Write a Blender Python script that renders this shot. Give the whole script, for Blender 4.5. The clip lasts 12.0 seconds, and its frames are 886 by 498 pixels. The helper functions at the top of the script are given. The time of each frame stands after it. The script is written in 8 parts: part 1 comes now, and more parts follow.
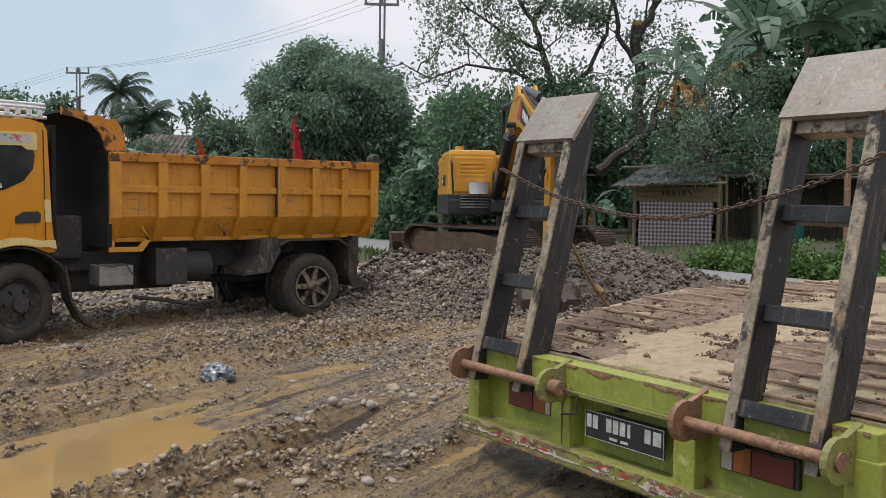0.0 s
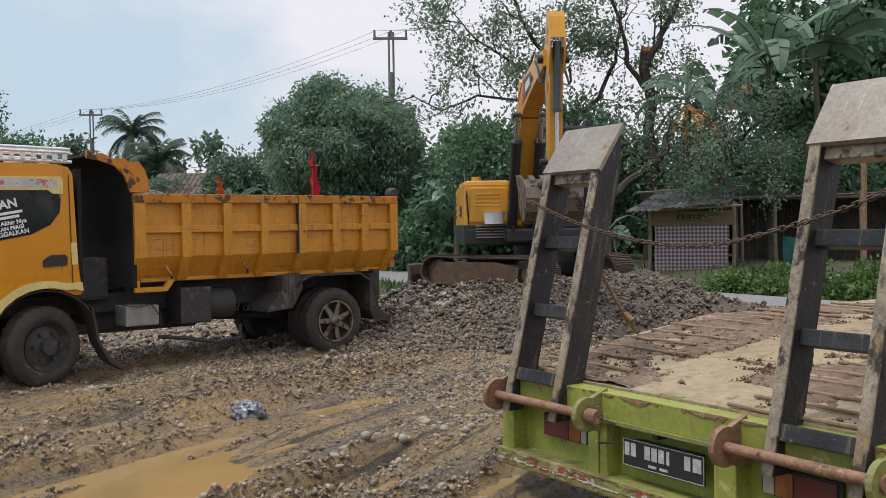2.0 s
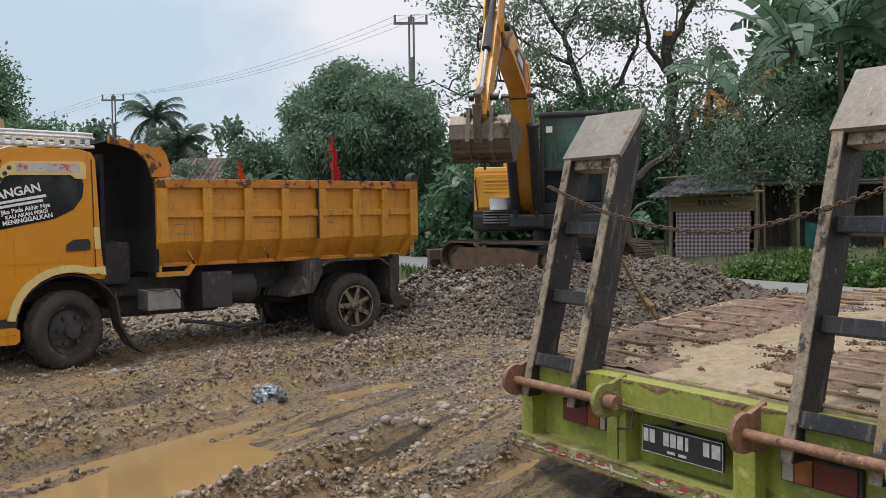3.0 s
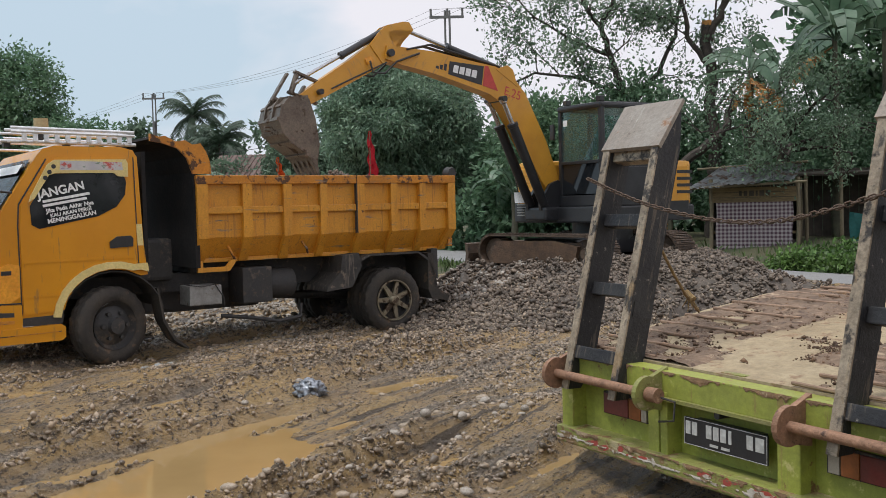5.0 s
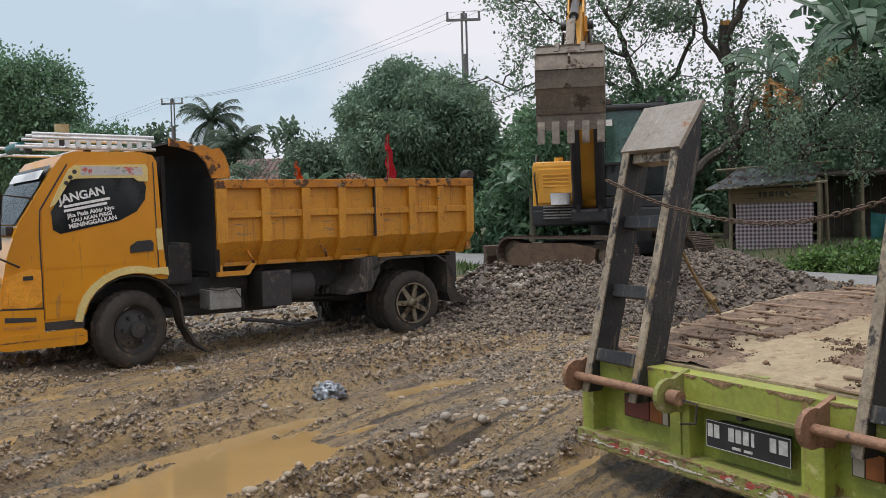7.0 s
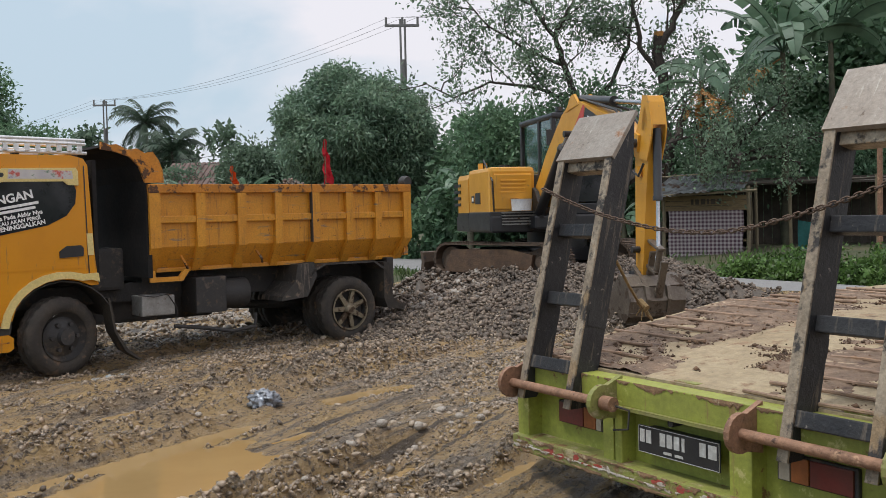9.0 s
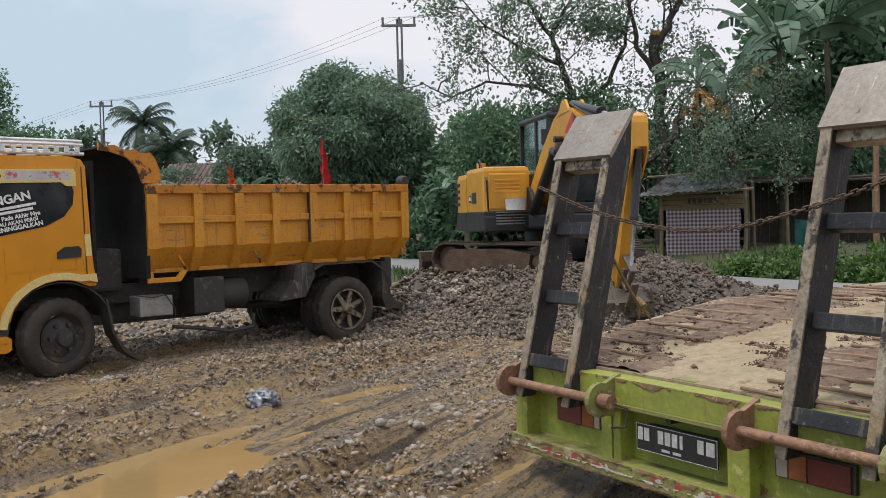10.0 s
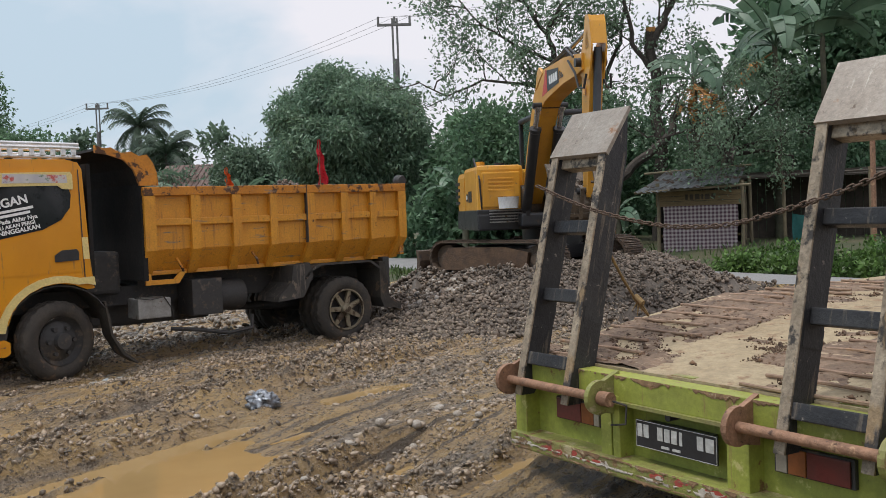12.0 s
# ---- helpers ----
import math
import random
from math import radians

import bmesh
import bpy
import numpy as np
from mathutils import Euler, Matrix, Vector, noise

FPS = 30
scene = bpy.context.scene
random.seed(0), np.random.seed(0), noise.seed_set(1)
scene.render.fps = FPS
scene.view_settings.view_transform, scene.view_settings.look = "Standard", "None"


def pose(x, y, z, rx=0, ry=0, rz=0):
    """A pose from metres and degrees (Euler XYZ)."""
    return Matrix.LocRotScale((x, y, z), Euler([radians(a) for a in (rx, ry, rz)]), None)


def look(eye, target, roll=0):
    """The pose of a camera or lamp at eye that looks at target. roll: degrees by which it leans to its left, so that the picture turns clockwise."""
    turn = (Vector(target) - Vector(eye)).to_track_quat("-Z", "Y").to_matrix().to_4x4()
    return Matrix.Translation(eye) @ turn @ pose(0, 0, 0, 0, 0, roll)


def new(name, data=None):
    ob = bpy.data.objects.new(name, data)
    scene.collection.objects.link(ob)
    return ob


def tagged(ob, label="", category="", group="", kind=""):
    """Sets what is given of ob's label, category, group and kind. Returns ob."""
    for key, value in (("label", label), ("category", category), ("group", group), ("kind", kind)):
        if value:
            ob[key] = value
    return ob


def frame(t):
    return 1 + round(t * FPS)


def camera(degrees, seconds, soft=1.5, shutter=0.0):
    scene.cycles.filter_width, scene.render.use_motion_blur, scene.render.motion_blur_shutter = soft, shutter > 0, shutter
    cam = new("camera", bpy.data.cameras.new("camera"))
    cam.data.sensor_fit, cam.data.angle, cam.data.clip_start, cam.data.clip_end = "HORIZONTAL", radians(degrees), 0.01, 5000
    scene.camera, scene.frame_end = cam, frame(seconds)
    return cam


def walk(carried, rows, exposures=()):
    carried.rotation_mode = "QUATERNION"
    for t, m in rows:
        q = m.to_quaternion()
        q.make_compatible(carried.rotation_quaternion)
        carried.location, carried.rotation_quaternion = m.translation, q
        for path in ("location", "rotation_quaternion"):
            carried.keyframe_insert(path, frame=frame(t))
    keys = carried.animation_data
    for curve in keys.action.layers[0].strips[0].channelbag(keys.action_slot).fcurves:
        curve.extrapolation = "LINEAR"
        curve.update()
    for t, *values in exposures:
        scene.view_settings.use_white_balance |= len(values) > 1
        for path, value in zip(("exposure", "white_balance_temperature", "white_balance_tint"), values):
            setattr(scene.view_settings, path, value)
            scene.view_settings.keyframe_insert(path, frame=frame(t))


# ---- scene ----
cam = camera(50.10, 12.0, soft=0.85)
PATH = [
    (0.0, 0.110, 0.062, 1.508, -3.19, -0.80, -4.12),
    (0.5, 0.064, 0.027, 1.524, -3.86, 0.95, -5.39),
    (1.0, 0.017, 0.017, 1.535, -1.72, -0.55, -4.76),
    (1.5, 0.015, 0.011, 1.527, -1.50, 0.05, -4.03),
    (2.0, 0.004, 0.007, 1.530, -1.39, 0.86, -3.46),
    (2.5, 0.006, 0.000, 1.531, -2.05, 0.85, -2.93),
    (4.5, 0.000, -0.003, 1.529, -2.45, 1.08, -0.31),
    (5.0, 0.001, -0.001, 1.528, -2.58, 1.33, 0.01),
    (5.5, -0.000, -0.000, 1.531, -2.59, 1.52, -0.00),
    (6.0, 0.000, -0.002, 1.529, -2.52, 1.33, 0.28),
    (6.5, -0.007, -0.007, 1.533, -2.49, 1.68, 0.75),
    (6.7, -0.008, -0.003, 1.528, -2.39, 1.68, 1.08),
    (8.3, 0.001, 0.017, 1.535, -2.40, 1.56, -0.72),
    (8.5, 0.007, 0.020, 1.537, -2.29, 1.60, -1.50),
    (9.0, 0.000, -0.003, 1.539, -2.16, 1.34, -2.67),
    (9.5, -0.003, -0.012, 1.536, -2.00, 1.38, -2.62),
    (10.0, -0.003, -0.013, 1.535, -2.17, 1.55, -2.83),
    (10.5, -0.003, -0.011, 1.533, -2.28, 1.80, -2.94),
    (11.0, 0.001, -0.012, 1.536, -2.33, 1.84, -3.24),
    (11.5, -0.001, -0.011, 1.537, -2.24, 1.97, -3.11),
    (12.0, -0.002, -0.016, 1.538, -2.25, 2.18, -2.98),
]
walk(cam, [(t, pose(x, y, z, 90 + tilt, lean, turn)) for t, x, y, z, tilt, lean, turn in PATH])

# ---- sky and sun ----
world = bpy.data.worlds.new("overcast_sky")
scene.world = world
world.use_nodes = True
wn, wl = world.node_tree.nodes, world.node_tree.links
sky = wn.new("ShaderNodeTexSky")
sky.sky_type, sky.sun_disc = "NISHITA", False
sky.sun_elevation, sky.sun_rotation = radians(60), radians(225)
sky.air_density, sky.dust_density = 1.0, 2.0
cloud = wn.new("ShaderNodeTexNoise")
cloud.inputs["Scale"].default_value, cloud.inputs["Detail"].default_value = 3.4, 5.0
cloud.inputs["Roughness"].default_value, cloud.inputs["Distortion"].default_value = 0.5, 0.3
way = wn.new("ShaderNodeTexCoord")
squash = wn.new("ShaderNodeMapping")
squash.inputs["Scale"].default_value = (1.0, 1.0, 2.2)
wl.new(way.outputs["Generated"], squash.inputs["Vector"])
wl.new(squash.outputs["Vector"], cloud.inputs["Vector"])
# the cloud cover thickens from the west to the east
cover = wn.new("ShaderNodeVectorMath")
cover.operation = "DOT_PRODUCT"
cover.inputs[1].default_value = (0.5, 0.0, 0.1)
wl.new(way.outputs["Generated"], cover.inputs[0])
total = wn.new("ShaderNodeMath")
total.operation = "ADD"
wl.new(cloud.outputs["Fac"], total.inputs[0])
wl.new(cover.outputs["Value"], total.inputs[1])
ramp = wn.new("ShaderNodeValToRGB")
ramp.color_ramp.elements[0].position, ramp.color_ramp.elements[0].color = 0.33, (5.7, 7.0, 8.15, 1)
ramp.color_ramp.elements[1].position, ramp.color_ramp.elements[1].color = 0.56, (9.05, 8.85, 9.4, 1)
# an overcast sky is brighter overhead than at the horizon
height = wn.new("ShaderNodeSeparateXYZ")
wl.new(way.outputs["Generated"], height.inputs[0])
lift = wn.new("ShaderNodeMath")
lift.operation = "MULTIPLY"
wl.new(height.outputs["Z"], lift.inputs[0])
wl.new(height.outputs["Z"], lift.inputs[1])
glow = wn.new("ShaderNodeMath")
glow.operation = "MULTIPLY_ADD"
glow.inputs[1].default_value, glow.inputs[2].default_value = 0.04, 0.1
wl.new(lift.outputs[0], glow.inputs[0])
wmix = wn.new("ShaderNodeMix")
wmix.data_type = "RGBA"
wmix.inputs[0].default_value = 0.9
wl.new(total.outputs[0], ramp.inputs["Fac"])
wl.new(sky.outputs["Color"], wmix.inputs[6])
wl.new(ramp.outputs["Color"], wmix.inputs[7])
wl.new(wmix.outputs[2], wn["Background"].inputs["Color"])
wl.new(glow.outputs[0], wn["Background"].inputs["Strength"])
sun_data = bpy.data.lights.new("sun", "SUN")
sun_data.energy, sun_data.angle, sun_data.color = 2.25, radians(18), (1.0, 0.97, 0.93)
sun = new("sun", sun_data)
sun.matrix_world = look((-6.5, 7.5, 17.5), (0, 10, 0))


# ---- materials ----
def material(name, a, b, scale=6.0, rough=0.6, metal=0.0, bump=0.2, fine=60.0, wear=None, wear_at=0.62, wear_scale=9.0, rough_var=0.15, island=0.0, wear_rough=0.85, stretch=None, leaf=0.0, grain=0.16, marks=()):
    """Two colours mixed by noise, optional worn patches of a third colour, fine relief."""
    m = bpy.data.materials.new(name)
    m.use_nodes = True
    n, l = m.node_tree.nodes, m.node_tree.links
    bsdf = n["Principled BSDF"]
    tc = n.new("ShaderNodeTexCoord")
    vec = tc.outputs["Object"]
    if stretch:
        mp = n.new("ShaderNodeMapping")
        mp.inputs["Scale"].default_value = stretch
        l.new(vec, mp.inputs["Vector"])
        vec = mp.outputs["Vector"]
    def tex(sc, detail=5.0, r=0.6, squeeze=None):
        t = n.new("ShaderNodeTexNoise")
        t.inputs["Scale"].default_value, t.inputs["Detail"].default_value, t.inputs["Roughness"].default_value = sc, detail, r
        if squeeze:
            q = n.new("ShaderNodeMapping")
            q.inputs["Scale"].default_value = squeeze
            l.new(tc.outputs["Object"], q.inputs["Vector"])
            l.new(q.outputs["Vector"], t.inputs["Vector"])
        else:
            l.new(vec, t.inputs["Vector"])
        return t.outputs["Fac"]
    def ramp_of(fac, p0, p1, c0=(0, 0, 0, 1), c1=(1, 1, 1, 1)):
        r = n.new("ShaderNodeValToRGB")
        r.color_ramp.elements[0].position, r.color_ramp.elements[0].color = p0, c0
        r.color_ramp.elements[1].position, r.color_ramp.elements[1].color = p1, c1
        l.new(fac, r.inputs["Fac"])
        return r.outputs["Color"]
    def mix(fac, c0, c1):
        x = n.new("ShaderNodeMix")
        x.data_type = "RGBA"
        if isinstance(fac, float):
            x.inputs[0].default_value = fac
        else:
            l.new(fac, x.inputs[0])
        for i, c in ((6, c0), (7, c1)):
            if isinstance(c, tuple):
                x.inputs[i].default_value = (*c[:3], 1)
            else:
                l.new(c, x.inputs[i])
        return x.outputs[2]
    big = tex(scale)
    col = ramp_of(big, 0.35, 0.65, (*a, 1), (*b, 1))
    if island:
        g = n.new("ShaderNodeNewGeometry")
        h = n.new("ShaderNodeHueSaturation")
        mr = n.new("ShaderNodeMapRange")
        mr.inputs["To Min"].default_value, mr.inputs["To Max"].default_value = 1 - island, 1 + island
        l.new(g.outputs["Random Per Island"], mr.inputs["Value"])
        l.new(mr.outputs["Result"], h.inputs["Value"])
        l.new(col, h.inputs["Color"])
        col = h.outputs["Color"]
    rr = n.new("ShaderNodeMapRange")
    rr.inputs["To Min"].default_value, rr.inputs["To Max"].default_value = max(0.02, rough - rough_var), min(1, rough + rough_var)
    l.new(big, rr.inputs["Value"])
    rough_out = rr.outputs["Result"]
    if wear:
        w = ramp_of(tex(wear_scale, 8.0, 0.65), wear_at, wear_at + 0.05)
        col = mix(w, col, wear)
        x = n.new("ShaderNodeMix")
        l.new(w, x.inputs[0])
        l.new(rough_out, x.inputs[2])
        x.inputs[3].default_value = wear_rough
        rough_out = x.outputs[0]
    for tint, sc, at, squeeze in marks:
        col = mix(ramp_of(tex(sc, 7.0, 0.68, squeeze), at, at + 0.07), col, tint)
    if grain:
        hs = n.new("ShaderNodeHueSaturation")
        gr = n.new("ShaderNodeMapRange")
        gr.inputs["From Min"].default_value, gr.inputs["From Max"].default_value = 0.3, 0.7
        gr.inputs["To Min"].default_value, gr.inputs["To Max"].default_value = 1 - grain, 1 + grain
        l.new(tex(max(18.0, fine * 0.6), 4.0, 0.7), gr.inputs["Value"])
        l.new(gr.outputs["Result"], hs.inputs["Value"])
        l.new(col, hs.inputs["Color"])
        col = hs.outputs["Color"]
    l.new(col, bsdf.inputs["Base Color"])
    l.new(rough_out, bsdf.inputs["Roughness"])
    bsdf.inputs["Metallic"].default_value = metal
    if leaf:
        tr = n.new("ShaderNodeBsdfTranslucent")
        ms = n.new("ShaderNodeMixShader")
        ms.inputs[0].default_value = leaf
        l.new(col, tr.inputs["Color"])
        l.new(bsdf.outputs[0], ms.inputs[1])
        l.new(tr.outputs[0], ms.inputs[2])
        l.new(ms.outputs[0], n["Material Output"].inputs["Surface"])
    if bump:
        bp = n.new("ShaderNodeBump")
        bp.inputs["Strength"].default_value, bp.inputs["Distance"].default_value = bump, 0.02
        l.new(tex(fine, 6.0), bp.inputs["Height"])
        l.new(bp.outputs["Normal"], bsdf.inputs["Normal"])
    return m


def mud_ground():
    """Wet tan mud and grey gravelly mud in streaks along the ruts, with painted rut shade, pebbles and wet sheen."""
    m = material("wet_mud", (0.44, 0.3, 0.135), (0.34, 0.24, 0.135), 1.6, 0.4, 0, 0.0, 28.0, grain=0.0)
    n, l = m.node_tree.nodes, m.node_tree.links
    bsdf = n["Principled BSDF"]
    tan = bsdf.inputs["Base Color"].links[0].from_socket
    tc = n.new("ShaderNodeTexCoord")
    turn = n.new("ShaderNodeMapping")
    turn.inputs["Rotation"].default_value = (0, 0, radians(-56))
    l.new(tc.outputs["Object"], turn.inputs["Vector"])
    def noise_of(scale, squeeze, detail=8.0, rough=0.65):
        q = n.new("ShaderNodeMapping")
        q.inputs["Scale"].default_value = squeeze
        l.new(turn.outputs["Vector"], q.inputs["Vector"])
        t = n.new("ShaderNodeTexNoise")
        t.inputs["Scale"].default_value, t.inputs["Detail"].default_value, t.inputs["Roughness"].default_value = scale, detail, rough
        l.new(q.outputs["Vector"], t.inputs["Vector"])
        return t.outputs["Fac"]
    def band(sock, p0, p1):
        r = n.new("ShaderNodeMapRange")
        r.interpolation_type = "SMOOTHSTEP"
        r.inputs["From Min"].default_value, r.inputs["From Max"].default_value = p0, p1
        l.new(sock, r.inputs["Value"])
        return r.outputs["Result"]
    def blend(fac, c0, c1):
        x = n.new("ShaderNodeMix")
        x.data_type = "RGBA"
        l.new(fac, x.inputs[0])
        l.new(c0, x.inputs[6])
        if isinstance(c1, tuple):
            x.inputs[7].default_value = (*c1, 1)
        else:
            l.new(c1, x.inputs[7])
        return x.outputs[2]
    gritty = band(noise_of(1.5, (0.22, 2.1, 1)), 0.49, 0.6)
    vor = n.new("ShaderNodeTexVoronoi")
    vor.inputs["Scale"].default_value = 38.0
    l.new(tc.outputs["Object"], vor.inputs["Vector"])
    peb = n.new("ShaderNodeValToRGB")
    peb.color_ramp.elements[0].position, peb.color_ramp.elements[0].color = 0.1, (0.135, 0.112, 0.09, 1)
    peb.color_ramp.elements[1].position, peb.color_ramp.elements[1].color = 0.9, (0.39, 0.325, 0.255, 1)
    l.new(band(noise_of(34.0, (0.9, 1.1, 1), 6.0, 0.75), 0.3, 0.72), peb.inputs["Fac"])
    col = blend(gritty, tan, peb.outputs["Color"])
    col = blend(band(noise_of(3.2, (0.16, 2.2, 1)), 0.54, 0.66), col, (0.17, 0.135, 0.098))
    # thin dark streaks: shade of the rut sides put into the colour
    col = blend(band(noise_of(2.2, (0.07, 3.4, 1), 6.0, 0.6), 0.56, 0.62), col, (0.1, 0.078, 0.057))
    col = blend(band(noise_of(2.6, (0.06, 3.0, 1), 6.0, 0.6), 0.58, 0.66), col, (0.42, 0.285, 0.15))
    col = blend(band(noise_of(22.0, (0.8, 1.2, 1)), 0.53, 0.62), col, (0.1, 0.075, 0.054))
    col = blend(band(noise_of(55.0, (0.9, 1.1, 1), 4.0), 0.62, 0.68), col, (0.4, 0.34, 0.27))
    col = blend(band(noise_of(1.1, (1, 1, 1)), 0.6, 0.72), col, (0.38, 0.28, 0.17))
    l.new(col, bsdf.inputs["Base Color"])
    wet = n.new("ShaderNodeMapRange")
    wet.inputs["From Min"].default_value, wet.inputs["From Max"].default_value = 0.35, 0.65
    wet.inputs["To Min"].default_value, wet.inputs["To Max"].default_value = 0.10, 0.7
    l.new(noise_of(5.0, (0.5, 1.3, 1)), wet.inputs["Value"])
    l.new(wet.outputs["Result"], bsdf.inputs["Roughness"])
    stone = n.new("ShaderNodeMath"); stone.operation = "MULTIPLY"
    l.new(vor.outputs["Distance"], stone.inputs[0]); l.new(gritty, stone.inputs[1])
    b1 = n.new("ShaderNodeBump"); b1.invert = True
    b1.inputs["Strength"].default_value, b1.inputs["Distance"].default_value = 0.9, 0.02
    l.new(stone.outputs[0], b1.inputs["Height"])
    b2 = n.new("ShaderNodeBump")
    b2.inputs["Strength"].default_value, b2.inputs["Distance"].default_value = 1.0, 0.07
    l.new(noise_of(24.0, (0.6, 1.2, 1), 10.0, 0.74), b2.inputs["Height"])
    l.new(b1.outputs["Normal"], b2.inputs["Normal"])
    l.new(b2.outputs["Normal"], bsdf.inputs["Normal"])
    return m


MUD = mud_ground()
GRASS_SOIL = material("grassy_soil", (0.04, 0.052, 0.02), (0.075, 0.068, 0.035), 1.2, 0.95, 0, 0.8, 12.0)
WATER = material("muddy_water", (0.32, 0.215, 0.095), (0.28, 0.185, 0.08), 1.2, 0.06, 0, 0.02, 6.0, rough_var=0.03, grain=0.0)
ASPHALT = material("old_asphalt", (0.20, 0.20, 0.20), (0.25, 0.245, 0.24), 1.5, 0.8, 0, 0.3, 90.0)
STONE = material("river_gravel", (0.095, 0.073, 0.055), (0.16, 0.124, 0.094), 3.0, 0.55, 0, 0.4, 40.0, island=0.55)
GRAVEL_BED = material("gravel_bed", (0.06, 0.05, 0.04), (0.11, 0.088, 0.07), 9.0, 0.8, 0, 1.0, 16.0)
COBBLE = material("river_cobble", (0.22, 0.195, 0.165), (0.33, 0.3, 0.26), 5.0, 0.45, 0, 0.25, 60.0, wear=(0.17, 0.12, 0.075), wear_at=0.52, wear_scale=14.0, island=0.4)
COBBLE_DARK = material("muddy_cobble", (0.16, 0.125, 0.09), (0.27, 0.213, 0.155), 5.0, 0.33, 0, 0.25, 60.0, island=0.7)
GRIT = material("wet_grit", (0.17, 0.13, 0.092), (0.27, 0.21, 0.155), 5.0, 0.3, 0, 0.0, 60.0, island=0.8, grain=0.0)
ORANGE = material("orange_truck_paint", (0.62, 0.28, 0.026), (0.53, 0.228, 0.021), 3.0, 0.42, 0, 0.08, 90.0, (0.11, 0.055, 0.03), 0.655, 13.0, marks=(((0.40, 0.17, 0.026), 3.0, 0.56, (9, 9, 0.7)), ((0.17, 0.14, 0.11), 4.0, 0.605, (0.6, 1, 5)), ((0.05, 0.03, 0.02), 22.0, 0.635, (1, 1, 1)), ((0.62, 0.36, 0.1), 30.0, 0.67, (1, 1, 1))))
ORANGE_CAB = material("orange_cab_paint", (0.66, 0.285, 0.018), (0.6, 0.25, 0.015), 2.0, 0.2, 0, 0.015, 200.0, (0.36, 0.20, 0.06), 0.7, 4.0, 0.06, grain=0.04, marks=(((0.40, 0.19, 0.04), 2.6, 0.6, (7, 7, 0.8)), ((0.2, 0.11, 0.05), 50.0, 0.72, (1, 1, 1))))
ORANGE_WORN = material("worn_orange_paint", (0.55, 0.21, 0.015), (0.44, 0.165, 0.015), 4.0, 0.55, 0, 0.2, 70.0, (0.09, 0.045, 0.025), 0.53, 9.0, marks=(((0.2, 0.16, 0.12), 6.0, 0.6, (0.8, 1, 4)), ((0.05, 0.03, 0.02), 30.0, 0.62, (1, 1, 1))))
CREAM = material("cream_trim", (0.72, 0.58, 0.24), (0.66, 0.52, 0.2), 6.0, 0.45, 0, 0.05, 100.0, (0.3, 0.2, 0.09), 0.66)
BLACK = material("black_painted_steel", (0.03, 0.03, 0.031), (0.043, 0.04, 0.038), 6.0, 0.7, 0, 0.2, 50.0, (0.09, 0.068, 0.05), 0.6, marks=(((0.1, 0.08, 0.062), 7.0, 0.58, (1, 1, 1)),))
DUSTY = material("dusty_black_sheet", (0.028, 0.026, 0.025), (0.05, 0.045, 0.04), 4.0, 0.7, 0, 0.3, 40.0, (0.15, 0.12, 0.09), 0.6, 6.0, marks=(((0.12, 0.1, 0.08), 3.0, 0.56, (8, 8, 0.8)),))
# near-black with hardly any specular, for headboard, canopy and cab back
MATT_BLACK = material("matt_black_sheet", (0.02, 0.02, 0.021), (0.03, 0.028, 0.027), 3.0, 0.95, 0, 0.1, 40.0, (0.05, 0.042, 0.036), 0.62, 3.0, rough_var=0.04)
MATT_BLACK.node_tree.nodes["Principled BSDF"].inputs["Specular IOR Level"].default_value = 0.1
PLASTIC = material("black_plastic", (0.02, 0.02, 0.022), (0.028, 0.028, 0.03), 8.0, 0.4, 0, 0.05, 100.0)
RUBBER = material("muddy_rubber", (0.03, 0.027, 0.024), (0.058, 0.048, 0.038), 5.0, 0.85, 0, 0.4, 40.0, (0.12, 0.08, 0.05), 0.58, 4.0)
RIM = material("bronze_rim", (0.3, 0.26, 0.185), (0.2, 0.165, 0.115), 9.0, 0.42, 0.6, 0.1, 60.0, (0.1, 0.07, 0.048), 0.53, 8.0)
GREY_METAL = material("dull_grey_metal", (0.30, 0.30, 0.29), (0.22, 0.21, 0.2), 6.0, 0.5, 0.4, 0.15, 50.0, (0.16, 0.11, 0.07), 0.6)
SILVER = material("white_aluminium", (0.75, 0.76, 0.77), (0.65, 0.66, 0.67), 8.0, 0.35, 0.5, 0.05, 60.0)
TAN = material("tan_plastic", (0.42, 0.32, 0.16), (0.36, 0.27, 0.13), 8.0, 0.5, 0, 0.1, 60.0)
GLASS_DARK = material("tinted_glass", (0.012, 0.014, 0.017), (0.016, 0.018, 0.02), 3.0, 0.06, 0, 0.0, 30.0, rough_var=0.02)
WHITE = material("white_vinyl", (0.78, 0.78, 0.78), (0.72, 0.72, 0.72), 10.0, 0.5, 0, 0.0, 60.0)
PLATE_WHITE = material("scuffed_plate_white", (0.5, 0.5, 0.48), (0.38, 0.37, 0.35), 30.0, 0.5, 0, 0.0, 60.0, grain=0.2)
RUST_CRUST = material("rusty_scraped_edge", (0.25, 0.15, 0.075), (0.17, 0.1, 0.055), 14.0, 0.75, 0, 0.4, 50.0, (0.38, 0.29, 0.18), 0.58, 12.0, grain=0.3)
STICKER = material("faded_vinyl", (0.55, 0.53, 0.52), (0.42, 0.4, 0.44), 9.0, 0.45, 0, 0.0, 60.0, (0.5, 0.09, 0.07), 0.58, 7.0, grain=0.1, marks=(((0.12, 0.2, 0.13), 11.0, 0.6, (1, 1, 1.6)), ((0.2, 0.12, 0.3), 15.0, 0.62, (1, 1, 1.6))))
